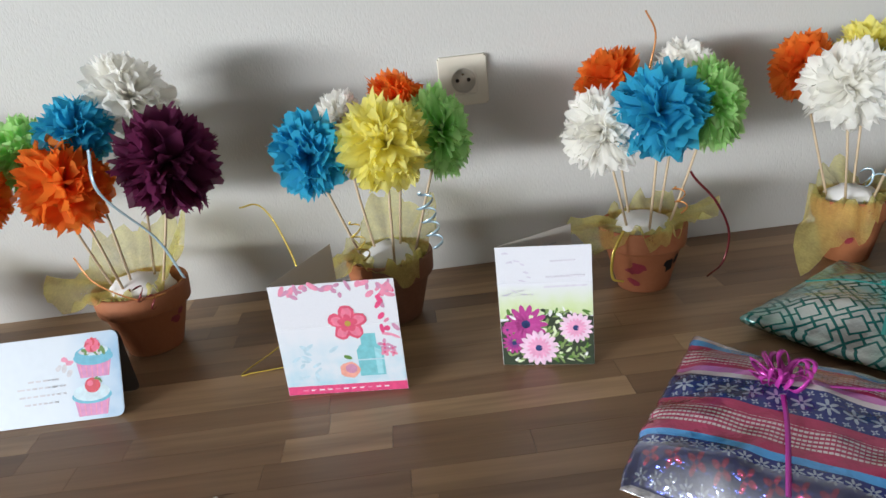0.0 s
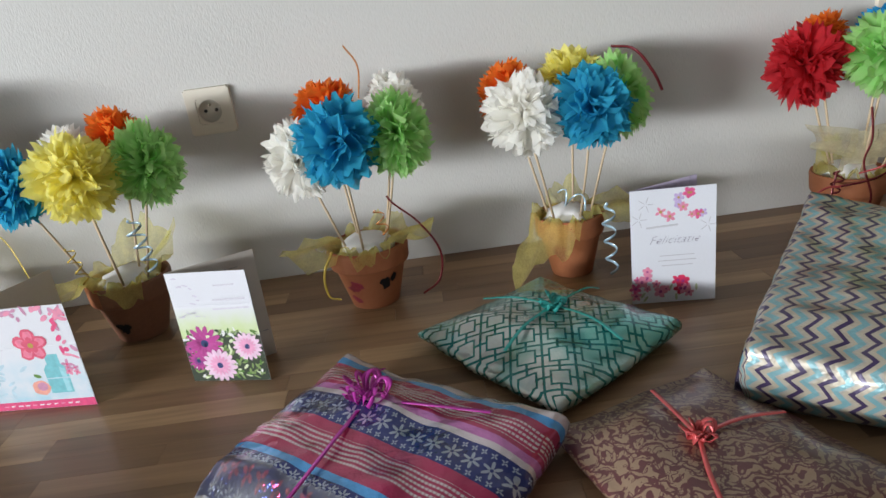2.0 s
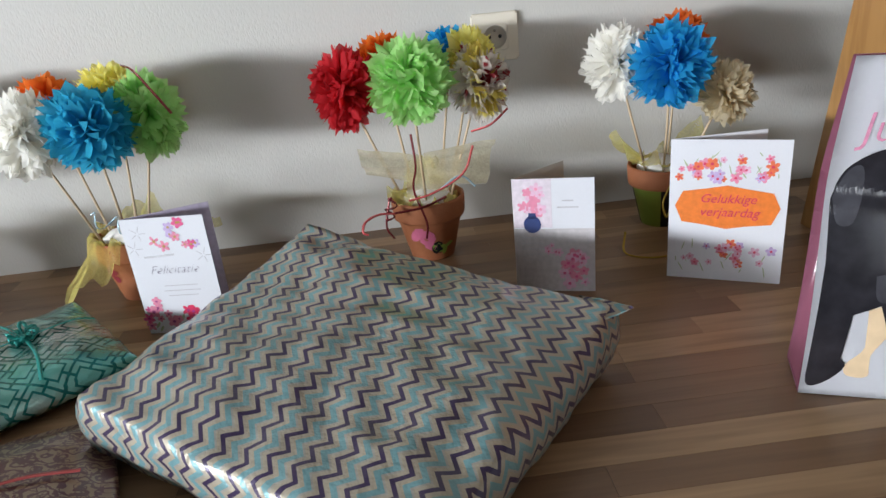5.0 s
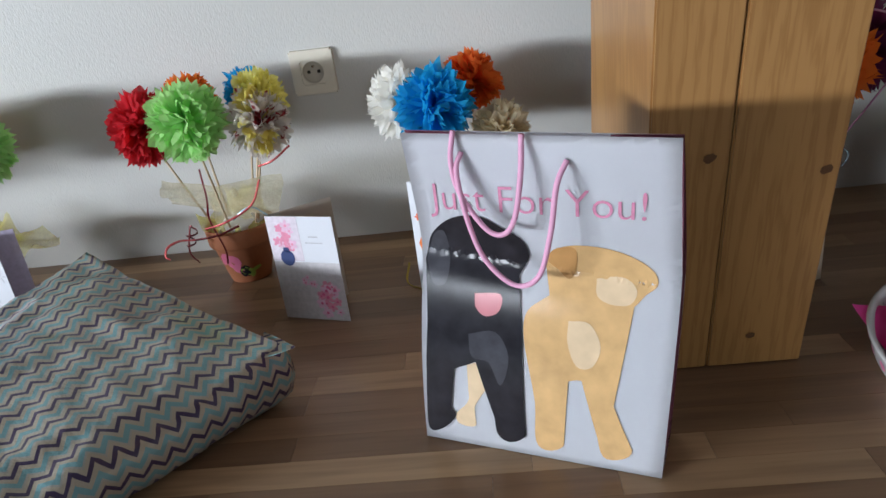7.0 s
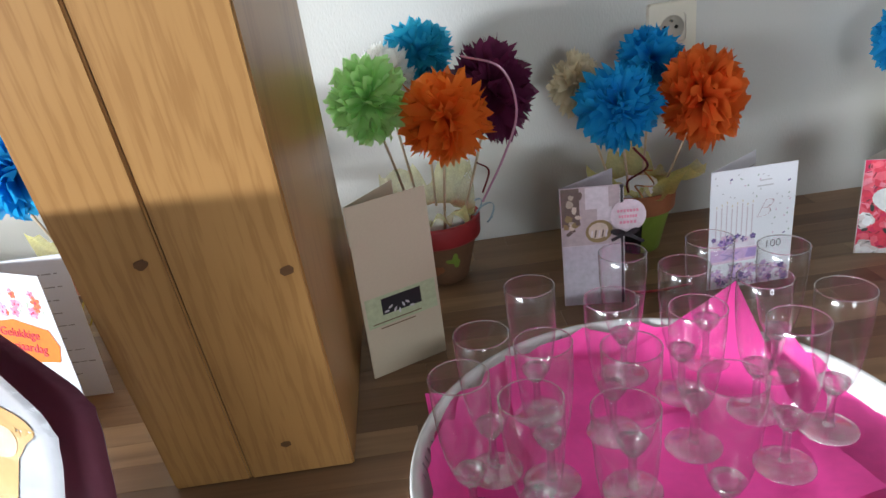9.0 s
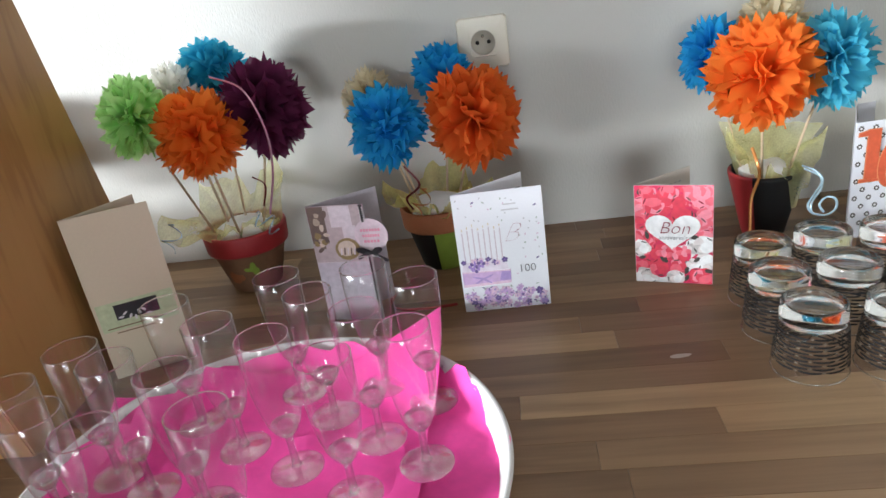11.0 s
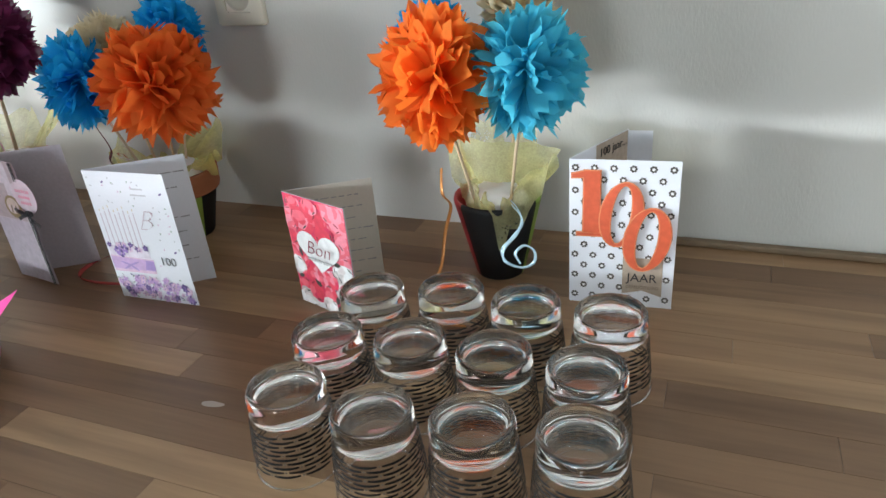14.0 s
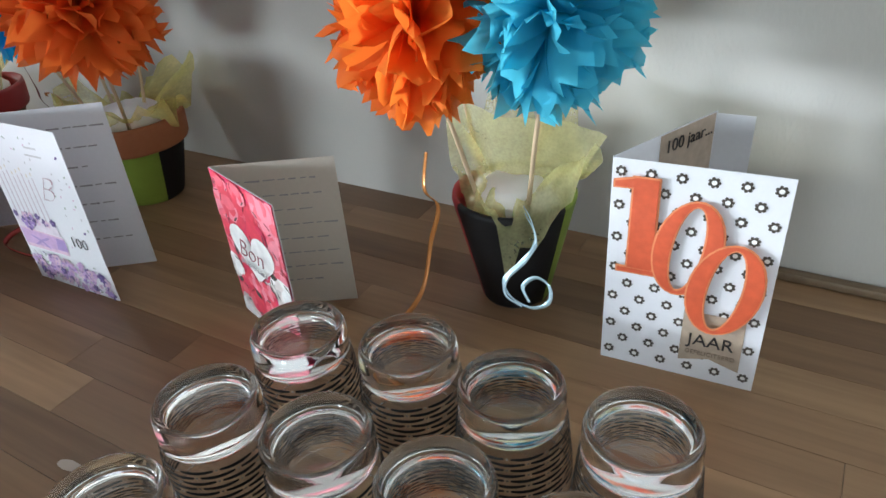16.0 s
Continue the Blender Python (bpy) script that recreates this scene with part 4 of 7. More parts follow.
M_TULLE3 = tulle_mat("cream_organza", (0.95, 0.87, 0.62), 0.62)
organza_sheet(red_pot, [(1.208, 0.928, 1.035), (1.214, 0.925, 1.085), (1.118, 0.905, 1.108), (1.128, 0.905, 1.066)], M_TULLE3, 1.0)
organza_sheet(red_pot, [(1.228, 0.925, 1.035), (1.222, 0.920, 1.090), (1.338, 0.905, 1.105), (1.318, 0.905, 1.030)], M_TULLE3, 3.0)
organza_sheet(red_pot, [(1.186, 0.945, 0.995), (1.262, 0.945, 0.995), (1.246, 0.930, 1.080), (1.196, 0.930, 1.080)], M_TULLE3, 5.0)
potted_flowers((1.64, 0.975), 0.060, "black and lime painted pot of blue paper flowers", [
    ("white", 1.545, 0.935, 1.195, 0.070, 0.055), ("blue", 1.609, 0.878, 1.193, 0.073, 0.062), ("rust", 1.672, 1.005, 1.205, 0.064, 0.05), ("cream", 1.712, 0.905, 1.135, 0.058, 0.05)],
    [(190, 0.10, 0.08), (300, 0.09, 0.04), (30, 0.10, 0.06), (250, 0.08, 0.04)], [
    ("gold", [(1.63, 0.91, 0.99), (1.615, 0.905, 0.96), (1.62, 0.90, 0.935), (1.63, 0.905, 0.955)], 0.004, 8),
    ("gold", [(1.535, 0.86, 0.935), (1.53, 0.845, 0.905), (1.56, 0.82, 0.9025), (1.60, 0.82, 0.9025), (1.63, 0.84, 0.903)], 0.005, 10)],
    pot_mats=[M_TERRA, M_BLACKP, M_LIMEP], matfun=lambda a, z: 0 if z > 0.0725 else (2 if 3.2 < a < 4.35 or 0.3 < a < 1.6 else 1), seed=25)
potted_flowers((2.178, 0.975), 0.071, "red-rimmed brown pot of purple, orange and lime paper flowers", [
    ("lime", 2.103, 0.872, 1.226, 0.068, 0.052), ("turquoise", 2.184, 1.005, 1.265, 0.060, 0.05), ("purple", 2.28, 0.928, 1.208, 0.085, 0.066),
    ("orange", 2.203, 0.848, 1.195, 0.072, 0.062), ("white", 2.125, 0.965, 1.235, 0.06, 0.05)],
    [(195, 0.14, 0.03), (60, 0.10, 0.10), (290, 0.07, 0.04), (130, 0.11, 0.08)], [
    ("pink", [(2.235, 0.865, 1.27), (2.285, 0.845, 1.25), (2.302, 0.85, 1.19), (2.285, 0.885, 1.12), (2.25, 0.92, 1.04)], 0.0048, 9),
    ("dark_red", [(2.245, 0.90, 1.11), (2.262, 0.90, 1.095), (2.25, 0.905, 1.06)], 0.004, 6),
    ("pale_blue", curl((2.105, 0.89, 1.05), (2.085, 0.88, 1.01), 0.016, 1.6), 0.004, 0),
    ("pale_blue", curl((2.235, 0.90, 1.05), (2.265, 0.90, 1.02), 0.018, 1.8), 0.004, 0)],
    pot_mats=[M_BROWNP, M_REDP], matfun=lambda a, z: 1 if z > 0.0725 else 0, wrap=M_TULLE2, seed=29, decals=((M_LIMEP, 285, 0.045, 0.025, 0.02), (M_TERRA, 255, 0.03, 0.03, 0.02)))
potted_flowers((2.512, 0.985), 0.064, "black and lime painted pot of blue and orange paper flowers", [
    ("cream", 2.423, 1.005, 1.185, 0.056, 0.045), ("blue", 2.462, 0.912, 1.161, 0.073, 0.055), ("blue", 2.548, 1.015, 1.205, 0.06, 0.05), ("rust", 2.592, 0.918, 1.156, 0.086, 0.07)],
    [(200, 0.09, 0.05), (330, 0.11, 0.05), (80, 0.10, 0.06)], [
    ("dark_red", [(2.48, 0.90, 1.10), (2.50, 0.895, 1.07), (2.475, 0.91, 1.045), (2.48, 0.925, 1.02)], 0.005, 8),
    ("coral", [(2.470, 0.935, 0.9035), (2.454, 0.900, 0.9035), (2.436, 0.852, 0.9035), (2.450, 0.818, 0.9035), (2.490, 0.811, 0.9035), (2.540, 0.817, 0.9035)], 0.008, 8),
    ("copper", curl((2.51, 0.90, 1.06), (2.485, 0.90, 1.02), 0.014, 1.7), 0.004, 0)],
    pot_mats=[M_TERRA, M_BLACKP, M_LIMEP], matfun=lambda a, z: 0 if z > 0.0725 else (2 if 4.55 < a < 6.0 else 1), seed=33)
last = potted_flowers((3.029, 0.978), 0.055, "red and black painted pot of orange and blue paper flowers", [
    ("orange", 2.99, 0.898, 1.172, 0.084, 0.062), ("aqua", 3.089, 0.914, 1.176, 0.075, 0.058), ("blue", 2.949, 0.995, 1.19, 0.062, 0.05), ("cream", 3.05, 1.035, 1.215, 0.058, 0.045)],
    [(345, 0.085, 0.075), (300, 0.066, -0.030), (60, 0.06, 0.09), (180, 0.06, 0.075), (120, 0.06, 0.10)], [
    ("copper", [(2.985, 0.91, 1.065), (2.99, 0.895, 1.04), (2.995, 0.905, 1.02), (2.985, 0.905, 0.985), (2.98, 0.89, 0.94), (2.965, 0.86, 0.908), (2.99, 0.835, 0.9025), (3.03, 0.835, 0.9025)], 0.006, 9),
    ("pale_blue", [(3.062, 0.925, 1.024), (3.074, 0.912, 1.020), (3.082, 0.900, 1.008), (3.072, 0.895, 0.992), (3.060, 0.890, 0.976), (3.066, 0.888, 0.963), (3.084, 0.887, 0.958), (3.098, 0.888, 0.966), (3.098, 0.890, 0.980), (3.086, 0.892, 0.984), (3.076, 0.890, 0.974), (3.082, 0.888, 0.962)], 0.0050, 9),
    ("pale_blue", [(3.064, 0.922, 1.020), (3.080, 0.905, 1.012), (3.078, 0.893, 0.998), (3.064, 0.887, 0.980), (3.064, 0.884, 0.966), (3.078, 0.883, 0.960)], 0.0042, 9)],
    pot_mats=[M_BLACKP, M_REDP, M_LIMEP], matfun=lambda a, z: 1 if 2.6 < a < 4.05 else 2 if a > 6.0 or a < 0.4 else 0, wrap=M_TULLE2, seed=37, wraptop=0.05, pad=0.102, conical=True)
organza_sheet(last, [(2.990, 0.985, 0.995), (3.07, 0.985, 0.995), (3.110, 0.970, 1.070), (2.962, 0.985, 1.085)], M_TULLE2, 2.0)


# ---- cards ----
def split_prints(bm, mats, parent):
    """One part for each ink of a printed picture."""
    for k, mt in enumerate(mats):
        c = bm.copy()
        bmesh.ops.delete(c, geom=[f for f in c.faces if f.material_index != k], context="FACES")
        if not c.faces:
            c.free()
            continue
        for f in c.faces:
            f.material_index = 0
        if len(c.faces) > 9:
            part("printed_motif", c, mt, parent, smooth=False)["kind"] = "stuff"
            continue
        c.faces.ensure_lookup_table()
        for f in c.faces:
            one = bmesh.new()
            one.faces.new([one.verts.new(v.co) for v in f.verts])
            part("printed_motif", one, mt, parent, smooth=False)
        c.free()
    bm.free()


class Card:
    """A folded card that stands open: the front runs from the hinge a to b, the back from a to c."""

    def __init__(self, label, a, b, c, h, mat=None, back=None, lean=0.0):
        self.w, self.h = math.hypot(b[0] - a[0], b[1] - a[1]), h
        yaw = math.degrees(math.atan2(b[1] - a[1], b[0] - a[0]))
        self.ob = thing("greeting_card", pose(a[0], a[1], T + 0.0005, lean, 0, yaw), label, "card", "greeting cards on the worktop")
        bm = bmesh.new()
        box(bm, (0, 0, 0), (self.w, 0.0007, h))
        part("front_panel", bm, mat or M_CARD, self.ob, smooth=False)
        if c:
            d = Matrix.Rotation(-radians(yaw), 3, "Z") @ Vector((c[0] - a[0], c[1] - a[1], 0))
            wb = d.length
            bm = bmesh.new()
            box(bm, (0, 0, 0), (wb, 0.0007, h))
            bmesh.ops.transform(bm, matrix=Matrix.Translation((0, 0.0012, 0)) @ Matrix.Rotation(math.atan2(d.y, d.x), 4, "Z"), verts=bm.verts)
            self.back = part("back_panel", bm, back or M_CARD, self.ob, smooth=False)
            self.bdir = math.atan2(d.y, d.x)
            self.bw = wb

    def prints(self, name, mats, draw, label=""):
        bm = bmesh.new()
        draw(bm, self.w, self.h)
        for v in bm.verts:
            v.co.y *= 0.45
        split_prints(bm, mats, self.ob)

    def word(self, body, x, z, width, mat, **kw):
        return lettering(body, x, z, width, 0.45 * kw.pop("y", -0.0016), mat, self.ob, **kw)

    def scribble(self, mat, lines, seed=1):
        """Unreadable handwriting on the inside of the back: rows of short bars."""
        rng = random.Random(seed)
        bm = bmesh.new()
        for i in range(lines):
            z = self.h * (0.88 - 0.8 * i / lines)
            x = self.bw * 0.1
            while x < self.bw * rng.uniform(0.72, 0.95):
                l = rng.uniform(0.004, 0.014)
                poly(bm, [(x, z), (x + l, z + rng.uniform(-0.0006, 0.0006)), (x + l, z + 0.0014), (x, z + 0.0012)], -0.0006)
                x += l + rng.uniform(0.002, 0.004)
        bmesh.ops.transform(bm, matrix=Matrix.Translation((0, 0.0012, 0)) @ Matrix.Rotation(self.bdir, 4, "Z"), verts=bm.verts)
        part("handwriting", bm, mat, self.ob, smooth=False)["kind"] = "stuff"


def bars(bm, x, z, widths, step, h, y=-0.0007, mat=0, slant=0.0):
    for i, wd in enumerate(widths):
        poly(bm, [(x - wd / 2, z - i * step), (x + wd / 2, z - i * step + slant * wd), (x + wd / 2, z - i * step + h + slant * wd), (x - wd / 2, z - i * step + h)], y, mat)


INK = {n: ink(n, c) for n, c in (
    ("pink", (0.68, 0.10, 0.26)), ("pale_pink", (0.76, 0.48, 0.62)), ("magenta", (0.34, 0.035, 0.20)), ("violet", (0.33, 0.22, 0.52)), ("pale_violet", (0.55, 0.42, 0.68)),
    ("aqua", (0.18, 0.50, 0.55)), ("green", (0.10, 0.22, 0.04)), ("red", (0.62, 0.03, 0.10)), ("rose", (0.74, 0.26, 0.38)),
    ("navy", (0.03, 0.05, 0.16)), ("black", (0.015, 0.015, 0.018)), ("orange", (0.80, 0.20, 0.03)), ("grey", (0.36, 0.35, 0.37)), ("pale_grey", (0.58, 0.57, 0.60)),
    ("white", (0.80, 0.80, 0.80)), ("coral", (0.76, 0.17, 0.07)), ("kraft", (0.42, 0.34, 0.27)), ("gold", (0.45, 0.30, 0.06)), ("brown", (0.16, 0.09, 0.05)), ("sage", (0.46, 0.52, 0.33)))}


def scatter(bm, rng, n, x0, x1, z0, z1, r0, r1, mats, heart, petals=5):
    for i in range(n):
        k = rng.choice(mats)
        blossom(bm, rng.uniform(x0, x1), rng.uniform(z0, z1), rng.uniform(r0, r1), petals, -0.0008 - 0.00003 * i, (k, k, heart), rng.uniform(0, 6), 0.25, rng.uniform(0.6, 0.9))


def card_cupcakes():
    ob = thing("greeting_card", pose(-0.610, 0.7286, T + 0.001), "landscape tent card printed with two pink cupcakes", "card", "greeting cards on the worktop")
    w, h, lean, r = 0.215, 0.105, 0.048, 0.010
    def corner(x, z, a0):
        return [(x + r * math.cos(a0 + 0.3927 * i), z + r * math.sin(a0 + 0.3927 * i)) for i in range(5)]
    outline = [(0, 0)] + corner(w - r, r, -math.pi / 2) + corner(w - r, h - r, 0) + [(0, h)]
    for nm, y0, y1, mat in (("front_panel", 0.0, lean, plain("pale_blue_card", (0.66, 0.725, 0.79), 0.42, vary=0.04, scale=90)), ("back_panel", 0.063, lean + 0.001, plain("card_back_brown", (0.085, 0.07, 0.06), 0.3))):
        bm = bmesh.new()
        f = bm.faces.new([bm.verts.new((a, 0, b)) for a, b in outline])
        e = bmesh.ops.extrude_face_region(bm, geom=[f])
        bmesh.ops.translate(bm, verts=[v for v in e["geom"] if isinstance(v, bmesh.types.BMVert)], vec=(0, 0.0008, 0))
        bmesh.ops.recalc_face_normals(bm, faces=bm.faces[:])
        for v in bm.verts:
            v.co.y += y0 + (y1 - y0) * v.co.z / h
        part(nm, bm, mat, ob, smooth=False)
    mats = [wash("aqua_edge", (0.66, 0.725, 0.79), (0.26, 0.46, 0.66), 0, w * 0.66, w, 0.45, 30.0), INK["rose"], ink("icing_aqua", (0.12, 0.42, 0.56)), INK["green"], ink("berry", (0.62, 0.03, 0.06)), INK["pale_grey"], ink("icing_pale", (0.56, 0.70, 0.76)), ink("cup_pink", (0.62, 0.24, 0.46)), ink("berry_rose", (0.76, 0.12, 0.22))]
    bm = bmesh.new()
    y = -0.0009
    inset = 0.0006
    poly(bm, [(w * 0.55, inset)] + [(min(a, w - inset), min(max(b, inset), h - inset)) for a, b in outline[1:-1]] + [(w * 0.55, h - inset)], y, 0)
    rng = random.Random(2)
    for cx, cz, top in ((w - 0.035, 0.072, 2), (w - 0.041, 0.026, 6)):
        poly(bm, [(cx - 0.0235, cz), (cx - 0.019, cz - 0.021), (cx + 0.019, cz - 0.021), (cx + 0.0235, cz)], y - 0.0002, 7)
        for i in range(6):
            q = -0.017 + 0.0068 * i
            poly(bm, [(cx + q * 1.15, cz), (cx + q, cz - 0.0208), (cx + q + 0.0012, cz - 0.0208), (cx + q * 1.15 + 0.0014, cz)], y - 0.00025, 1)
        poly(bm, disc_pts(cx, cz + 0.003, 0.0265, 0.0095, 24), y - 0.0003, 2)
        poly(bm, disc_pts(cx, cz + 0.007, 0.0245, 0.0105, 24), y - 0.0004, 6 if top == 6 else 2)
        poly(bm, disc_pts(cx + 0.002, cz + 0.011, 0.019, 0.006, 20), y - 0.0005, 6)
    cx, cz = w - 0.035, 0.072
    for i in range(9):
        poly(bm, disc_pts(cx - 0.014 + 0.0035 * i, cz + 0.010 + 0.002 * math.sin(2.0 * i), 0.0052, 0.0024, 8, rng.uniform(0, 3)), y - 0.0006 - 0.00002 * i, 3 if i % 3 else 5)
    for i in range(12):
        a = 0.52 * i
        poly(bm, disc_pts(cx + 0.006 * math.cos(a), cz + 0.0175 + 0.0045 * math.sin(a), 0.0048, 0.0036, 8, a, 0.15, 0, rng), y - 0.0009 - 0.00002 * i, (4, 8, 8)[i % 3])
    cx, cz = w - 0.041, 0.026
    poly(bm, disc_pts(cx + 0.002, cz + 0.0155, 0.0105, 0.0092, 18), y - 0.0007, 4)
    poly(bm, disc_pts(cx - 0.001, cz + 0.0180, 0.0042, 0.0035, 12), y - 0.0009, 8)
    for i in range(4):
        poly(bm, disc_pts(cx + 0.007 + 0.002 * i, cz + 0.0235 - 0.001 * i, 0.0034, 0.0011, 7, 0.5 - 0.5 * i), y - 0.0010 - 0.00002 * i, 3)
    for x0, z0, m in ((0.66, 0.72, 1), (0.69, 0.68, 1), (0.655, 0.62, 5), (0.685, 0.56, 5), (0.62, 0.63, 5)):
        poly(bm, disc_pts(w * x0, h * z0, 0.0052, 0.0034, 9, rng.uniform(0, 3), 0.15, 0, rng), y - 0.0002, m)
    for z0, wd in ((0.50, 0.032), (0.42, 0.062), (0.33, 0.058), (0.24, 0.046)):
        x = w * 0.50 - wd / 2
        while x < w * 0.50 + wd / 2:
            l = rng.uniform(0.004, 0.010)
            poly(bm, [(x, h * z0), (x + l, h * z0), (x + l, h * z0 + 0.0022), (x, h * z0 + 0.0022)], y, 5)
            x += l + 0.0022
    for v in bm.verts:
        v.co.y = 0.45 * v.co.y + lean * v.co.z / h
    split_prints(bm, mats, ob)


def card_vase():
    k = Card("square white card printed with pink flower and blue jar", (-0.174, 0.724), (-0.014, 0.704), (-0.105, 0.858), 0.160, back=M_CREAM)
    rng = random.Random(4)
    def draw(bm, w, h):
        y = -0.0007
        poly(bm, [(0.0003, 0.0003), (w - 0.0003, 0.0003), (w - 0.0003, 0.013), (0.0003, 0.013)], y, 0)
        poly(bm, [(0.0004, 0.0132), (w - 0.0004, 0.0132), (w - 0.0004, h * 0.62), (0.0004, h * 0.62)], y, 8)
        for i in range(14):
            poly(bm, disc_pts(rng.uniform(0.014, 0.075), rng.uniform(0.022, 0.075), rng.uniform(0.004, 0.009), rng.uniform(0.0016, 0.003), 8, rng.uniform(0, 3)), y - 0.00012 - 0.000004 * i, 4)
        for i in range(46):
            t = rng.random()
            x, z = (rng.uniform(0.015, w - 0.006), h - rng.uniform(0.003, 0.022) * rng.random() - 0.003) if t < 0.65 else (w - rng.uniform(0.004, 0.024), rng.uniform(0.08, h - 0.006))
            poly(bm, disc_pts(x, z, rng.uniform(0.004, 0.009), rng.uniform(0.002, 0.004), 8, rng.uniform(0, 3)), y - 0.0001 - 0.000004 * i, (5, 5, 1)[i % 3] if t < 0.75 else (1, 0)[i % 2])
        cx = 0.118
        poly(bm, [(cx - 0.017, 0.024), (cx + 0.017, 0.024), (cx + 0.0175, 0.062), (cx + 0.012, 0.070), (cx - 0.012, 0.070), (cx - 0.0175, 0.062)], y - 0.0002, 2)
        poly(bm, [(cx - 0.010, 0.070), (cx + 0.010, 0.070), (cx + 0.010, 0.086), (cx - 0.010, 0.086)], y - 0.0002, 2)
        poly(bm, [(cx - 0.017, 0.047), (cx + 0.017, 0.047), (cx + 0.017, 0.049), (cx - 0.017, 0.049)], y - 0.0004, 4)
        poly(bm, disc_pts(cx - 0.030, 0.034, 0.0135, 0.012, 14, 0, 0.06, 5), y - 0.0004, 6)
        poly(bm, disc_pts(cx - 0.028, 0.036, 0.008, 0.007, 10), y - 0.0006, 5)
        poly(bm, disc_pts(cx - 0.030, 0.053, 0.006, 0.003, 8, -0.4), y - 0.0004, 3)
        for i in range(5):
            a = 0.32 + 2 * math.pi * i / 5
            for r0, r1, q, m in ((0.0135, 0.0125, 0.0, 10), (0.0140, 0.0085, 0.0002, 11), (0.0070, 0.0060, 0.0004, 10)):
                poly(bm, disc_pts(cx - 0.023 + r0 * math.cos(a), 0.102 + r0 * math.sin(a), r1, r1 * 0.80, 11, a, 0.14, 0, rng), y - 0.0004 - q - 0.00003 * i, m)
        poly(bm, disc_pts(cx - 0.023, 0.102, 0.0042, None, 9), y - 0.0014, 7)
        poly(bm, [(cx + 0.006, 0.026), (cx + 0.014, 0.026), (cx + 0.0145, 0.061), (cx + 0.006, 0.066)], y - 0.0003, 9)
        for i in range(11):
            poly(bm, [(0.020 + 0.011 * i, 0.0055), (0.020 + 0.011 * i + rng.uniform(0.003, 0.008), 0.0055), (0.027 + 0.011 * i, 0.0075), (0.020 + 0.011 * i, 0.0075)], y - 0.0003, 12 if i % 4 else 1)
        scatter(bm, rng, 5, w - 0.03, w - 0.012, 0.050, 0.075, 0.005, 0.009, (1, 5), 0, 4)
    k.prints("print", [ink("band_pink", (0.70, 0.07, 0.20)), INK["rose"], INK["aqua"], INK["green"], ink("aqua_shade", (0.46, 0.62, 0.70)), ink("mauve_leaf", (0.56, 0.26, 0.40)), ink("peach", (0.78, 0.36, 0.28)), INK["gold"], wash("water", (0.71, 0.72, 0.76), (0.40, 0.62, 0.72), 2, 0.100, 0.016, 0.75, 38.0), ink("aqua_light", (0.32, 0.62, 0.68)), ink("flower_rose", (0.66, 0.085, 0.16)), ink("flower_pink", (0.76, 0.20, 0.30)), INK["white"]], draw)


def card_daisies():
    k = Card("upright white card printed with purple and pink daisies", (0.118, 0.732), (0.236, 0.704), (0.230, 0.785), 0.172, back=M_CREAM)
    rng = random.Random(8)
    def draw(bm, w, h):
        y = -0.0007
        poly(bm, [(0.0003, 0.070), (w - 0.0003, 0.074), (w - 0.0003, 0.122), (0.0003, 0.122)], y, 13)
        poly(bm, [(0.0003, 0.0003), (w - 0.0003, 0.0003), (w - 0.0003, 0.072), (w * 0.6, 0.080), (w * 0.3, 0.070), (0.0003, 0.066)], y - 0.0001, 10)
        for i in range(260):
            poly(bm, disc_pts(rng.uniform(0.008, w - 0.008), rng.uniform(0.006, 0.082), rng.uniform(0.003, 0.007), rng.uniform(0.0012, 0.0026), 7, rng.uniform(0, 3)), y - 0.0002 - 0.000004 * i, rng.choice((4, 5, 4, 10, 3, 9)))
        for x, z, r, m in ((0.0335, 0.062, 0.0275, 0), (0.0165, 0.034, 0.0155, 0), (0.0335, 0.060, 0.0175, 11), (0.0165, 0.034, 0.0085, 1), (0.0085, 0.054, 0.008, 11)):
            blossom(bm, x, z, r, 14, y - 0.0010, (m, m, 7), rng.random(), 0.22, 0.32)
        for x, z, r in ((0.0985, 0.056, 0.0215), (0.049, 0.0265, 0.0255)):
            blossom(bm, x, z, r, 16, y - 0.0020, (2, 2, 7), rng.random(), 0.22, 0.36)
            blossom(bm, x, z, r * 0.62, 16, y - 0.0030, (12, 12, 7), 0.2, 0.30, 0.3)
        for i in range(16):
            poly(bm, disc_pts(rng.uniform(0.004, 0.05), rng.uniform(0.10, 0.165), rng.uniform(0.002, 0.006), 0.0012, 6, rng.uniform(-0.6, 0.6)), y, 6)
        bars(bm, w * 0.70, 0.150, [0.032], 0.012, 0.0022, y - 0.0001, 8, 0.03)
        bars(bm, w * 0.72, 0.128, [0.050, 0.055], 0.014, 0.0026, y - 0.0001, 8, 0.03)
    k.prints("print", [ink("daisy_magenta", (0.44, 0.05, 0.26)), ink("daisy_plum", (0.24, 0.04, 0.22)), ink("petal_tip", (0.80, 0.56, 0.70)), INK["white"], ink("leaf_mid", (0.22, 0.32, 0.11)), INK["green"], ink("faint_violet", (0.66, 0.63, 0.72)), INK["navy"], ink("faint_grey", (0.62, 0.60, 0.66)), ink("lime_wash", (0.66, 0.74, 0.48)), ink("stem_dark", (0.035, 0.05, 0.03)), ink("bright_magenta", (0.50, 0.07, 0.30)), ink("daisy_pink", (0.80, 0.36, 0.55)), wash("lime_fade", (0.71, 0.72, 0.76), (0.56, 0.68, 0.30), 2, 0.120, 0.082, 0.3, 60.0)], draw)
    k.scribble(INK["grey"], 5, 3)


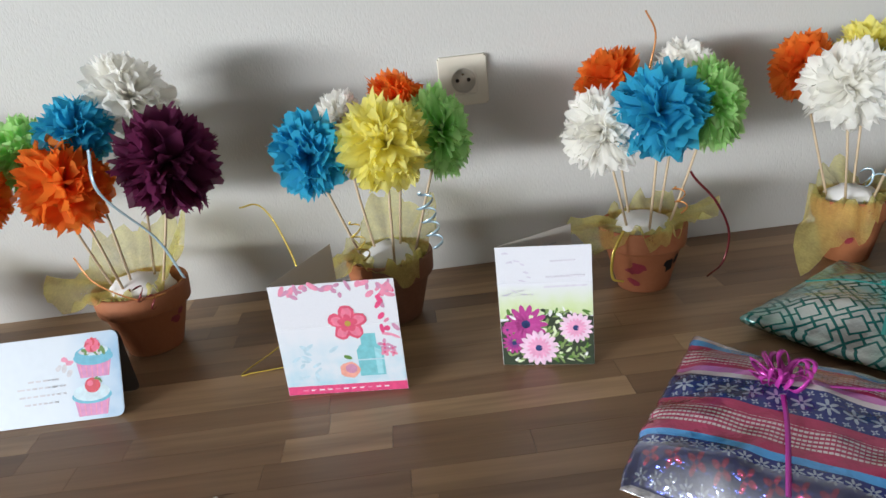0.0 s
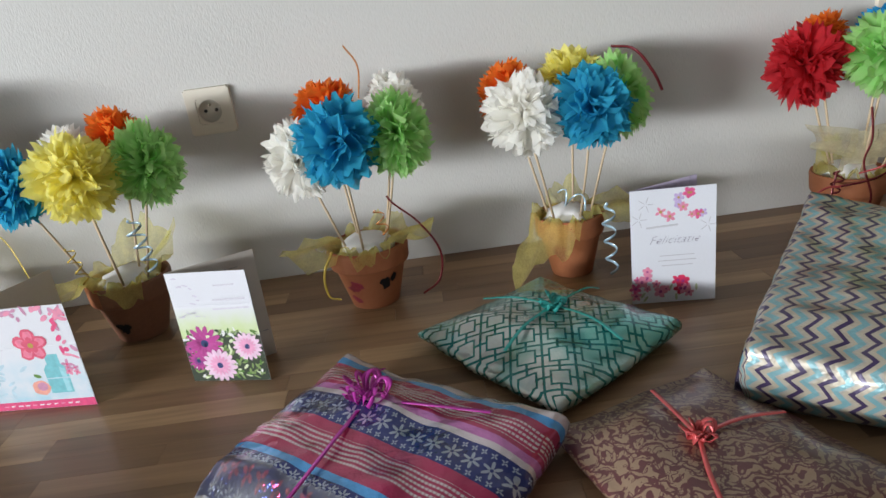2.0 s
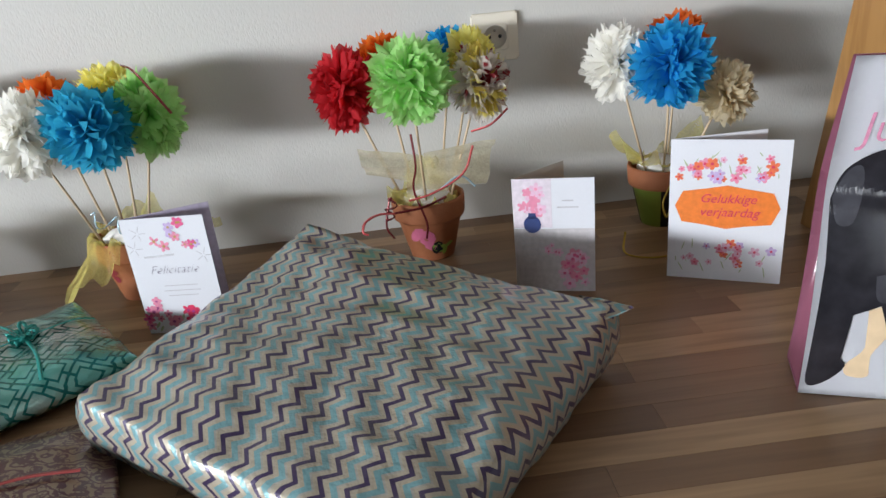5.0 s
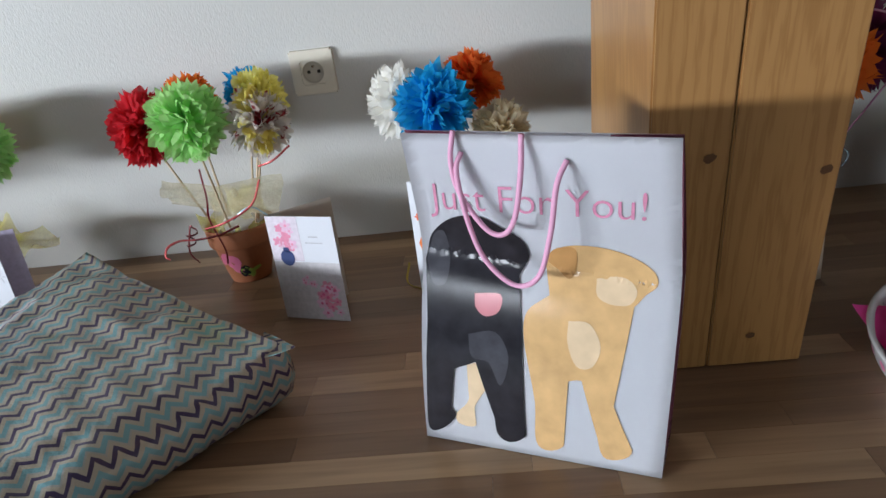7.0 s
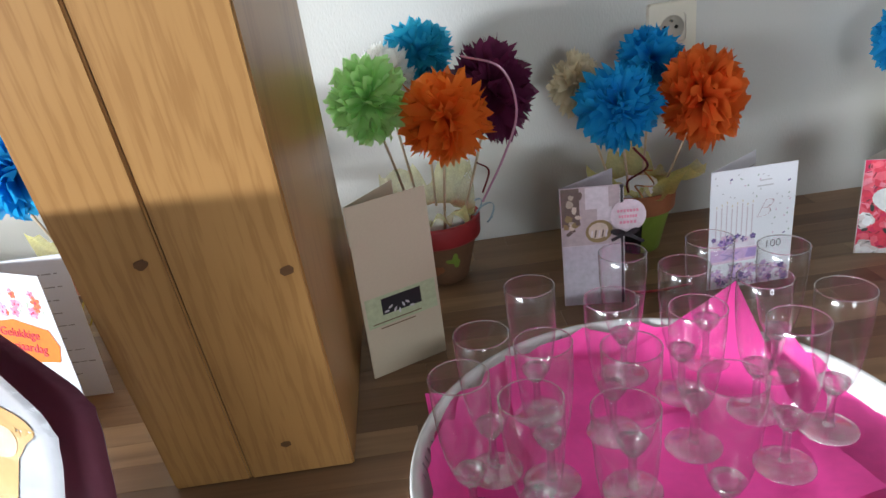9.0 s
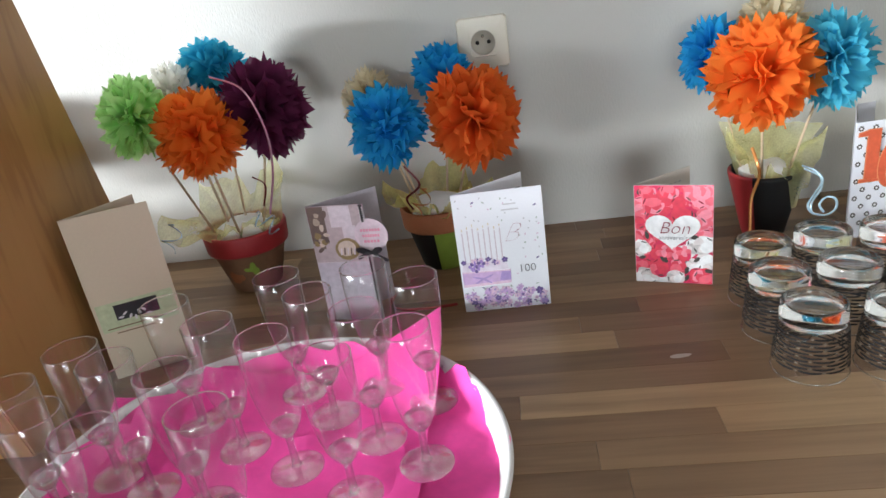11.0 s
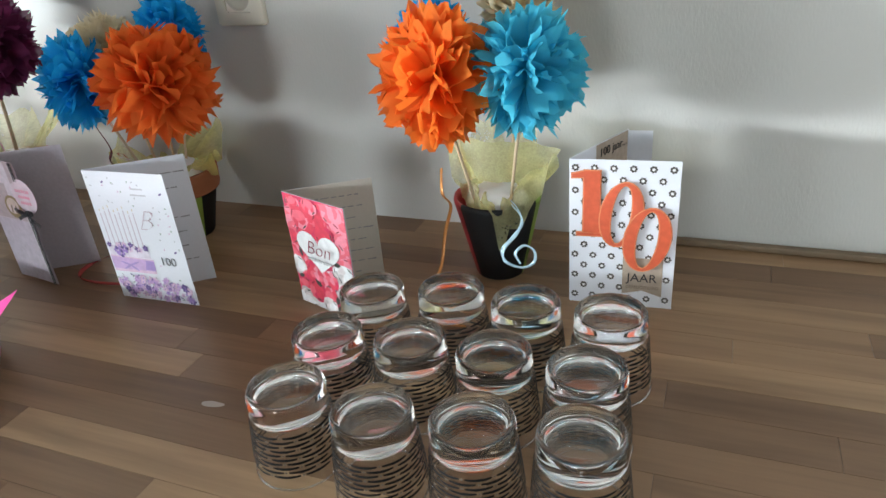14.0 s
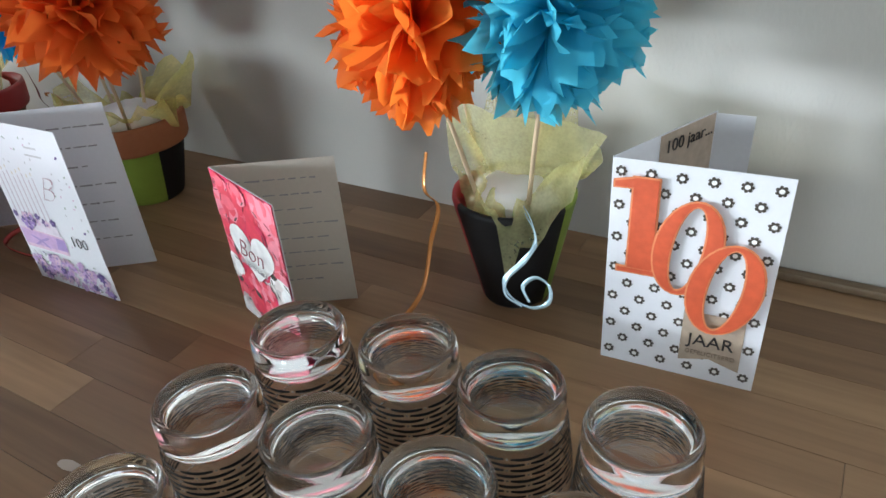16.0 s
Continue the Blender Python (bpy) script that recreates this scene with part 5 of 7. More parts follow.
def card_felicitatie():
    k = Card("upright white card lettered Felicitatie with pink blossoms", (0.784, 0.778), (0.904, 0.760), (0.899, 0.818), 0.181, back=ink("lilac", (0.52, 0.46, 0.60)))
    rng = random.Random(12)
    def draw(bm, w, h):
        y = -0.0007
        scatter(bm, rng, 9, 0.055, 0.105, h - 0.045, h - 0.008, 0.005, 0.009, (0, 1, 2), 3)
        blossom(bm, 0.043, h - 0.035, 0.008, 4, y, (0, 0, 3), 0.5)
        scatter(bm, rng, 9, 0.004, 0.040, 0.012, 0.062, 0.005, 0.010, (0, 0, 2), 4)
        scatter(bm, rng, 9, 0.040, 0.088, 0.010, 0.036, 0.006, 0.011, (0, 0, 5), 4)
        for i in range(8):
            poly(bm, disc_pts(rng.uniform(0.006, 0.1), rng.uniform(0.005, 0.03), 0.006, 0.002, 7, rng.uniform(0, 3)), y, 6)
        for x, z in ((0.022, h - 0.022), (0.110, h - 0.060), (0.012, h - 0.045)):
            for j in range(5):
                a = j * 1.257
                poly(bm, disc_pts(x + 0.007 * math.cos(a), z + 0.007 * math.sin(a), 0.006, 0.0006, 7, a), y, 7)
        bars(bm, 0.045, h - 0.060, [0.045], 0.01, 0.003, y, 7, 0.05)
        bars(bm, 0.066, 0.076, [0.05, 0.055, 0.045], 0.008, 0.0012, y, 7)
    k.prints("print", [INK["rose"], INK["pale_violet"], INK["pink"], INK["gold"], INK["magenta"], INK["red"], INK["sage"], INK["pale_grey"]], draw)
    k.word("Felicitatie", k.w * 0.50, 0.096, 0.072, ink("soft_grey", (0.34, 0.31, 0.38)), shear=0.45, bold=-0.0006)


def card_bluevase():
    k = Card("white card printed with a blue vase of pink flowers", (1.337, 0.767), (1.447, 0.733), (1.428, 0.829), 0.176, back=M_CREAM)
    rng = random.Random(16)
    def draw(bm, w, h):
        y = -0.0007
        poly(bm, [(0.0003, h * 0.58), (w * 0.48, h * 0.58), (w * 0.48, h - 0.0003), (0.0003, h - 0.0003)], y, 6)
        poly(bm, [(0.0003, 0.0003), (w - 0.0003, 0.0003), (w - 0.0003, h * 0.57), (0.0003, h * 0.57)], y, 7)
        scatter(bm, rng, 14, 0.014, 0.042, h - 0.050, h - 0.012, 0.006, 0.010, (0, 1), 1)
        poly(bm, disc_pts(0.027, h * 0.61, 0.0125, 0.0135, 16), y - 0.0016, 3)
        poly(bm, [(0.021, h * 0.66), (0.033, h * 0.66), (0.032, h * 0.71), (0.022, h * 0.71)], y - 0.0016, 3)
        scatter(bm, rng, 16, 0.062, 0.104, 0.010, 0.060, 0.006, 0.012, (0, 1), 2)
        scatter(bm, rng, 5, 0.045, 0.070, 0.060, 0.085, 0.004, 0.007, (0, 1), 2)
        bars(bm, 0.078, h - 0.034, [0.016, 0.03], 0.010, 0.002, y - 0.0001, 4)
        bars(bm, 0.026, 0.086, [0.034, 0.03, 0.034, 0.028, 0.03], 0.009, 0.0014, y - 0.0001, 4)
    k.prints("print", [INK["pale_pink"], INK["rose"], INK["pink"], INK["navy"], INK["pale_grey"], INK["green"], ink("blush", (0.70, 0.62, 0.68)), ink("mist", (0.60, 0.57, 0.58))], draw)


def card_orange():
    k = Card("white birthday card with an orange lettered hexagon and flowers", (1.563, 0.753), (1.700, 0.683), (1.700, 0.748), 0.211)
    rng = random.Random(20)
    def draw(bm, w, h):
        y = -0.0007
        scatter(bm, rng, 26, 0.012, w - 0.012, h - 0.056, h - 0.022, 0.004, 0.009, (0, 1, 2, 3), 4)
        scatter(bm, rng, 20, 0.012, w - 0.012, 0.022, 0.062, 0.004, 0.008, (0, 1, 2, 3), 4)
        for i in range(26):
            z = rng.choice((rng.uniform(0.016, 0.062), rng.uniform(h - 0.06, h - 0.02)))
            poly(bm, disc_pts(rng.uniform(0.01, w - 0.01), z, rng.uniform(0.003, 0.010), 0.0008, 6, rng.uniform(0.8, 2.3)), y, 5)
        cz = h * 0.54
        poly(bm, [(0.008, cz), (0.018, cz + 0.022), (0.05, cz + 0.027), (w / 2, cz + 0.032), (w - 0.05, cz + 0.027), (w - 0.018, cz + 0.022), (w - 0.008, cz), (w - 0.018, cz - 0.024), (w - 0.05, cz - 0.028), (w / 2, cz - 0.033), (0.05, cz - 0.028), (0.018, cz - 0.024)], y - 0.001, 6)
    k.prints("print", [INK["coral"], INK["rose"], INK["pale_pink"], INK["pale_violet"], INK["red"], INK["sage"], INK["orange"]], draw)
    k.word("Gelukkige", k.w * 0.5, k.h * 0.57, 0.072, INK["red"], y=-0.003, shear=0.3)
    k.word("verjaardag", k.w * 0.52, k.h * 0.475, 0.078, INK["red"], y=-0.003, shear=0.3)
    k.scribble(INK["grey"], 9, 9)


M_STONE = plain("stone_card", (0.573, 0.486, 0.363), 0.6, vary=0.05, scale=300)


def card_grey():
    k = Card("tall grey-beige card with a green picture band", (2.064, 0.690), (2.162, 0.736), (2.122, 0.775), 0.240, mat=M_STONE, back=M_STONE)
    def draw(bm, w, h):
        y = -0.0007
        poly(bm, [(0.004, h * 0.30), (w - 0.004, h * 0.30), (w - 0.004, h * 0.475), (0.004, h * 0.475)], y, 0)
        poly(bm, [(0.026, h * 0.36), (w - 0.026, h * 0.36), (w - 0.026, h * 0.455), (0.026, h * 0.455)], y - 0.0004, 1)
        for i in range(7):
            poly(bm, disc_pts(0.032 + 0.006 * i, h * (0.375 + 0.02 * math.sin(i * 1.7)), 0.004, 0.0016, 7, 0.5 * i), y - 0.0008, 2)
        bars(bm, w * 0.42, h * 0.315, [0.07, 0.05], 0.008, 0.0016, y - 0.0004, 3)
    k.prints("print", [INK["sage"], INK["black"], INK["pale_grey"], INK["brown"]], draw)


def card_bow():
    lilac = plain("lilac_card", (0.62, 0.57, 0.62), 0.5, vary=0.12, scale=260, thru=0.3)
    k = Card("lilac-grey gatefold photo card with a round tag and a black bow", (2.346, 0.809), (2.432, 0.797), (2.438, 0.868), 0.183, back=lilac, mat=plain("lilac_front", (0.60, 0.53, 0.58), 0.4, vary=0.08, scale=120, thru=0.3))
    rng = random.Random(30)
    def draw(bm, w, h):
        y = -0.0007
        def quad(x0, z0, x1, z1, dy, m, tilt=0.0):
            poly(bm, [(x0, z0), (x1, z0 + tilt), (x1, z1), (x0, z1 - tilt)], y - dy, m)
        quad(0.0006, 0.096, w - 0.0006, h - 0.0006, 0.0, 0)
        quad(0.0010, 0.126, 0.026, h - 0.001, 0.0002, 1)
        for i in range(16):
            x, z = rng.uniform(0.004, 0.026), rng.uniform(0.10, h - 0.006)
            poly(bm, disc_pts(x, z, min(x - 0.0008, rng.uniform(0.003, 0.007)), rng.uniform(0.003, 0.006), 8, rng.uniform(0, 3), 0.25, 0, rng), y - 0.0004 - 0.00004 * i, rng.choice((1, 2, 3, 4)))
        quad(0.034, 0.150, 0.066, h - 0.001, 0.0012, 5)
        quad(0.050, 0.128, 0.070, 0.152, 0.0012, 5, 0.002)
        poly(bm, disc_pts(0.052, 0.116, 0.019, 0.017, 20, 0.3), y - 0.0014, 3)
        poly(bm, disc_pts(0.051, 0.117, 0.014, 0.012, 18, 0.3), y - 0.0016, 4)
        for i in range(5):
            poly(bm, [(0.040 + 0.005 * i, 0.107), (0.0425 + 0.005 * i, 0.107), (0.0440 + 0.005 * i, 0.118), (0.0418 + 0.005 * i, 0.118)], y - 0.0018, 1 if i % 2 else 5)
        quad(0.0006, 0.0006, w - 0.0006, 0.097, 0.0022, 6, 0.002)
    k.prints("print", [ink("photo_mauve", (0.46, 0.38, 0.40)), ink("photo_brown", (0.13, 0.09, 0.075)), INK["kraft"], ink("photo_ochre", (0.26, 0.19, 0.08)), ink("photo_cream", (0.60, 0.50, 0.42)), ink("photo_light", (0.64, 0.58, 0.63)), ink("lilac_band", (0.52, 0.47, 0.54))], draw)
    tx, tz = 0.092, 0.137
    bm = bmesh.new()
    poly(bm, disc_pts(tx, tz, 0.0245, None, 32), -0.0030)
    f = bm.faces[:]
    e = bmesh.ops.extrude_face_region(bm, geom=f)
    bmesh.ops.translate(bm, verts=[v for v in e["geom"] if isinstance(v, bmesh.types.BMVert)], vec=(0, 0.0008, 0))
    tag = part("tag", bm, ink("tag_pink", (0.66, 0.56, 0.62)), k.ob, "round pale pink tag", smooth=False)
    for i, (wd, n) in enumerate(((0.030, 7), (0.026, 7), (0.024, 5))):
        bm = bmesh.new()
        for j in range(n):
            x0 = tx - wd / 2 + wd * j / n
            poly(bm, [(x0, tz + 0.0055 - 0.0085 * i), (x0 + wd / n * 0.72, tz + 0.0055 - 0.0085 * i), (x0 + wd / n * 0.72, tz + 0.0095 - 0.0085 * i), (x0, tz + 0.0095 - 0.0085 * i)], -0.0033)
        part("lettering", bm, INK["rose"], tag, smooth=False)
    x, z = 0.088, 0.111
    rx = k.w - 0.0035
    for z0, z1 in ((tz + 0.020, k.h), (0.001, z)):
        bm = bmesh.new()
        box(bm, (rx - 0.0026, -0.0032, z0), (rx + 0.0026, -0.0024, z1))
        band = part("ribbon", bm, INK["black"], k.ob, "black ribbon with white picot edges", smooth=False)
        bm = bmesh.new()
        q = z0 + 0.002
        while q < z1 - 0.002:
            for dx in (-0.0022, 0.0022):
                poly(bm, disc_pts(rx + dx, q, 0.0009, None, 6), -0.0035)
            q += 0.0032
        part("picot_dots", bm, INK["white"], band, smooth=False)["kind"] = "stuff"
    bm = bmesh.new()
    strip(bm, spline([(x, -0.005, z), (x - 0.010, -0.010, z + 0.007), (x - 0.019, -0.008, z + 0.006), (x - 0.012, -0.006, z + 0.001), (x, -0.006, z), (x + 0.010, -0.010, z + 0.007), (x + 0.016, -0.008, z + 0.006), (x + 0.010, -0.006, z + 0.001), (x, -0.005, z)], 6), 0.005, up=(0, 1, 0))
    for q in ((x - 0.020, -0.007, z - 0.008), (x + 0.024, -0.007, z - 0.013)):
        strip(bm, [(x, -0.005, z), ((x + q[0]) / 2, -0.008, (z + q[2]) / 2 + 0.001), q], 0.0048, up=(0, 1, 0))
    part("bow", bm, INK["black"], k.ob, "black ribbon bow", smooth=False)


def card_cake():
    k = Card("white card printed with a violet flower cake and 100", (2.554, 0.795), (2.677, 0.799), (2.652, 0.866), 0.181)
    rng = random.Random(34)
    def draw(bm, w, h):
        y = -0.0007
        poly(bm, [(0.002, 0.040), (0.070, 0.041), (0.071, 0.062), (0.002, 0.064)], y - 0.0001, 2)
        poly(bm, [(0.002, 0.044), (0.070, 0.045), (0.071, 0.060), (0.002, 0.062)], y - 0.0003, 1)
        poly(bm, [(0.054, 0.046), (0.070, 0.046), (0.070, 0.059), (0.058, 0.060)], y - 0.0005, 0)
        for i, (px, pz) in enumerate(((0.018, 0.055), (0.044, 0.056), (0.022, 0.046), (0.040, 0.045))):
            poly(bm, disc_pts((px + 0.031) / 2, (pz + 0.051) / 2, 0.009, 0.0014, 10, math.atan2(pz - 0.051, px - 0.031)), y - 0.0007 - 0.00003 * i, 0)
        poly(bm, [(0.002, 0.064), (0.068, 0.063), (0.066, 0.078), (0.005, 0.079)], y - 0.0002, 7)
        for i in range(8):
            q = 0.008 + 0.0075 * i
            poly(bm, [(q, 0.078), (q + 0.0016, 0.078), (q + 0.0016, 0.124 + 0.003 * (i % 3)), (q, 0.124 + 0.003 * (i % 3))], y, 4)
            poly(bm, disc_pts(q + 0.0008, 0.128 + 0.003 * (i % 3), 0.0009, 0.0022, 6), y, 8)
        scatter(bm, rng, 18, 0.006, 0.066, 0.072, 0.082, 0.002, 0.005, (1, 2, 6, 2), 3)
        for px, pz in ((0.018, 0.072), (0.030, 0.075), (0.022, 0.068)):
            blossom(bm, px, pz, 0.0062, 5, y - 0.0016, (3, 6, 4), rng.uniform(0, 6), 0.2, 0.85)
        scatter(bm, rng, 90, 0.004, w - 0.004, 0.004, 0.034, 0.0022, 0.0062, (0, 1, 2, 2, 6, 1), 3)
        for i in range(40):
            poly(bm, disc_pts(rng.uniform(0.004, w - 0.004), rng.uniform(0.004, 0.038), 0.0026, 0.0010, 6, rng.uniform(0, 3)), y - 0.0052 - 0.00001 * i, rng.choice((6, 5, 9)))
        for i in range(60):
            x, z = rng.uniform(0.005, w - 0.005), rng.uniform(0.04, h - 0.006)
            if x > 0.075 or z > 0.135:
                poly(bm, disc_pts(x, z, 0.0017, 0.0010, 6, rng.uniform(0, 3)), y, rng.choice((5, 5, 9, 2, 5)))
        for px, pz in ((0.028, h - 0.014), (0.112, h - 0.026), (0.110, 0.076)):
            poly(bm, disc_pts(px, pz, 0.0026, 0.0013, 8, 0.5), y - 0.0002, 6)
        bars(bm, 0.078, h - 0.022, [0.018, 0.024], 0.008, 0.002, y, 5)
    k.prints("print", [ink("soft_violet", (0.36, 0.26, 0.54)), ink("mauve", (0.56, 0.38, 0.62)), ink("powder", (0.68, 0.50, 0.62)), INK["violet"], ink("candle", (0.63, 0.55, 0.60)), INK["pale_grey"], ink("pansy", (0.12, 0.08, 0.24)), ink("icing", (0.70, 0.64, 0.72)), ink("flame", (0.70, 0.60, 0.46)), ink("moss", (0.36, 0.42, 0.36))], draw)
    k.word("B", 0.074, 0.104, 0.024, ink("rose_gold", (0.46, 0.28, 0.33)), shear=0.5, bold=-0.0008)
    k.word("100", 0.092, 0.056, 0.021, INK["black"], bold=-0.0004)
    k.scribble(INK["grey"], 7, 12)


def card_bon():
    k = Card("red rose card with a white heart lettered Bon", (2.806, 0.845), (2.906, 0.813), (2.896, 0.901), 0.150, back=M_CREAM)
    rng = random.Random(38)
    def draw(bm, w, h):
        y = -0.0007
        lay = [0]
        def blob(x, z, a, b, turn, m):
            """One petal, cut off at the card's edge."""
            pts = disc_pts(x, z, a, b, 9, turn, 0.16, 0, rng)
            lay[0] += 1
            poly(bm, [(min(max(p, 0.0004), w - 0.0004), min(max(q, 0.0004), h - 0.0004)) for p, q in pts], y - 0.0003 - 0.0000070 * lay[0], m)
        poly(bm, [(0.0003, 0.0003), (w - 0.0003, 0.0003), (w - 0.0003, h - 0.0003), (0.0003, h - 0.0003)], y, 0)
        spots = []
        for i in range(7):
            for j in range(9):
                spots.append(((i + 0.5 + rng.uniform(-0.42, 0.42)) / 7, (j + 0.5 + rng.uniform(-0.42, 0.42)) / 9))
        rng.shuffle(spots)
        for fx, fz in spots:
            x, z, r = fx * w, fz * h, rng.uniform(0.0115, 0.0165)
            white = (0.30 < fz < 0.43 and (fx < 0.2 or fx > 0.62)) or (fz < 0.12 and fx < 0.72) or (0.18 < fz < 0.31 and fx > 0.70)
            if rng.random() < 0.16:
                blob(x, z, r * 0.45, r * 0.22, rng.uniform(0, 3), 4)
                continue
            tones = (3, 5, 3, 6) if white else (2, 8, 2, 8) if (fx > 0.72 and fz > 0.42) or (fx < 0.15 and fz > 0.7) else rng.choice(((0, 1, 2, 1), (1, 2, 1, 8), (1, 1, 2, 0)))
            a0 = rng.uniform(0, 6)
            for i in range(6):
                a = a0 + 1.15 * i
                d = r * (0.55 if i < 4 else 0.22)
                blob(x + d * math.cos(a), z + d * math.sin(a), r * rng.uniform(0.55, 0.75), r * rng.uniform(0.40, 0.55), a + 1.57, tones[i % 4])
            for i in range(2):
                a = a0 + 2.6 * i + 0.7
                blob(x + 0.8 * r * math.cos(a), z + 0.8 * r * math.sin(a), r * 0.30, r * 0.07, a + 1.57, 4 if white or i else 7)
        cx, cz, s = w * 0.49, h * 0.555, 0.0325
        pts = []
        for i in range(36):
            t = 2 * math.pi * i / 36
            pts.append((cx + s * 1.14 * math.sin(t) ** 3, cz + s / 16 * (12 * math.cos(t) - 5 * math.cos(2 * t) - 2 * math.cos(3 * t) - math.cos(4 * t))))
        poly(bm, pts, y - 0.0040, 5)
        for fx, fz in ((0.36, 0.34), (0.50, 0.32), (0.62, 0.345)):
            for i in range(5):
                poly(bm, disc_pts(fx * w + 0.006 * math.cos(1.26 * i), fz * h + 0.004 * math.sin(1.26 * i), 0.006, 0.004, 8, 1.26 * i, 0.15, 0, rng), y - 0.0044 - 0.00002 * i, (2, 8, 1)[i % 3])
    k.prints("print", [INK["red"], ink("cherry", (0.68, 0.05, 0.09)), ink("bright_rose", (0.76, 0.13, 0.18)), ink("petal_white", (0.70, 0.64, 0.63)), ink("dark_leaf", (0.055, 0.05, 0.045)), INK["white"], ink("petal_shade", (0.50, 0.46, 0.45)), ink("wine", (0.24, 0.012, 0.03)), ink("rose_pink", (0.80, 0.25, 0.32))], draw)
    k.word("Bon", k.w * 0.50, k.h * 0.53, 0.040, ink("wine_letter", (0.24, 0.02, 0.045)), y=-0.0115, shear=0.3, bold=-0.0004)
    k.word("anniversaire", k.w * 0.52, k.h * 0.47, 0.044, INK["grey"], y=-0.0115)
    k.scribble(INK["grey"], 8, 5)


def oval(x, z, rx, rz, slant, n=30):
    return [(x + rx * math.cos(2 * math.pi * i / n) + slant * rz * math.sin(2 * math.pi * i / n), z + rz * math.sin(2 * math.pi * i / n)) for i in range(n)]


def nought(bm, x, z, rx, rz, grow, y, slant=0.12):
    """A figure 0 with thick sides and hairline top and foot, as a ring."""
    n = 30
    out = oval(x, z, rx + grow, rz + grow, slant, n)
    inn = oval(x, z, rx * 0.50 - grow, rz * 0.93 - grow, slant, n)
    a = [bm.verts.new((p, y, q)) for p, q in out]
    b = [bm.verts.new((p, y, q)) for p, q in inn]
    for i in range(n):
        j = (i + 1) % n
        bm.faces.new((a[i], a[j], b[j], b[i]))


def card_hundred():
    k = Card("white patterned card with large orange 100 lettered JAAR", (3.132, 0.9205), (3.2475, 0.928), (3.180, 1.027), 0.180)
    def draw(bm, w, h):
        y = -0.0007
        row = 0
        z = h - 0.0095
        while z > 0.004:
            x = 0.0061 + (0.0102 if row % 2 else 0)
            while x < w - 0.004:
                for i in range(7):
                    a = 0.9 * i + row
                    poly(bm, disc_pts(x + 0.0030 * math.cos(a), z + 0.0030 * math.sin(a), 0.0013, None, 7), y - 0.00002 * i, 0)
                poly(bm, disc_pts(x, z, 0.0032, None, 12), y - 0.0002, 0)
                poly(bm, disc_pts(x, z, 0.0018, None, 10), y - 0.0004, 1)
                x += 0.0204
            z -= 0.0133
            row += 1
    k.prints("print", [ink("dark_taupe", (0.06, 0.05, 0.042)), INK["white"]], draw)
    bm = bmesh.new()
    poly(bm, [(0.060, 0.064), (0.1035, 0.064), (0.104, 0.015), (0.082, 0.022), (0.060, 0.016)], -0.0007)
    part("banner", bm, INK["kraft"], k.ob, "kraft paper banner", smooth=False)
    edge, coral = ink("gold_edge", (0.66, 0.24, 0.11)), ink("numeral_coral", (0.56, 0.095, 0.04))
    for mat, y, g in ((edge, -0.0028, 0.0014), (coral, -0.0034, 0.0)):
        bm = bmesh.new()
        poly(bm, [(0.0155 - g, 0.094), (0.0335 + g, 0.094), (0.0330 + g, 0.168 + g), (0.0160 - g, 0.168 + g)], y)
        poly(bm, [(0.0085 - g, 0.0900 - g), (0.0440 + g, 0.0905 - g), (0.0440 + g, 0.0940 + g), (0.0085 - g, 0.0935 + g)], y - 0.00015)
        poly(bm, [(0.0030 - g, 0.1600 - g), (0.0170, 0.1605 - g), (0.0200, 0.1685 + g), (0.0030 - g, 0.1640 + g)], y - 0.0003)
        part("numeral", bm, mat, k.ob, smooth=False)
    for i, (x, z) in enumerate(((0.0565, 0.1175), (0.0850, 0.0890))):
        for mat, y, g in ((edge, -0.0040 - 0.0010 * i, 0.0014), (coral, -0.0045 - 0.0010 * i, 0.0)):
            bm = bmesh.new()
            nought(bm, x, z, 0.0225 + 0.002 * i, 0.0385, g, y)
            part("numeral", bm, mat, k.ob, smooth=False)
    k.word("JAAR", 0.082, 0.0335, 0.034, INK["black"], y=-0.0022)
    k.word("GEFELICITEERD", 0.082, 0.0245, 0.036, ink("kraft_dark", (0.24, 0.18, 0.13)), y=-0.0022)
    bm = bmesh.new()
    a = k.bdir
    poly(bm, [(0.049, k.h - 0.0005), (0.114, k.h - 0.0005), (0.114, k.h - 0.048), (0.049, k.h - 0.048)], -0.0006)
    bmesh.ops.transform(bm, matrix=Matrix.Translation((0, 0.0012, 0)) @ Matrix.Rotation(a, 4, "Z"), verts=bm.verts)
    lab = part("inner_label", bm, INK["kraft"], k.ob, smooth=False)
    bm, wd = text_mesh("100 jaar...", 0.01)
    s = 0.053 / wd
    bmesh.ops.transform(bm, matrix=Matrix.Translation((0, 0.0012, 0)) @ Matrix.Rotation(a, 4, "Z") @ Matrix.Translation((0.055, -0.0012, k.h - 0.0165)) @ Matrix.Diagonal((s, 1, s, 1)), verts=bm.verts)
    part("lettering", bm, INK["black"], lab, smooth=False)
    bm = bmesh.new()
    box(bm, (math.cos(a) * 0.1165, math.sin(a) * 0.1165 - 0.0004, 0.001), (math.cos(a) * 0.1165 + 0.028, math.sin(a) * 0.1165 + 0.0004, k.h - 0.0015))
    part("flap", bm, M_CARD, k.ob, "narrow white folded flap", smooth=False)


for build in (card_cupcakes, card_vase, card_daisies, card_felicitatie, card_bluevase, card_orange, card_grey, card_bow, card_cake, card_bon, card_hundred):
    build()


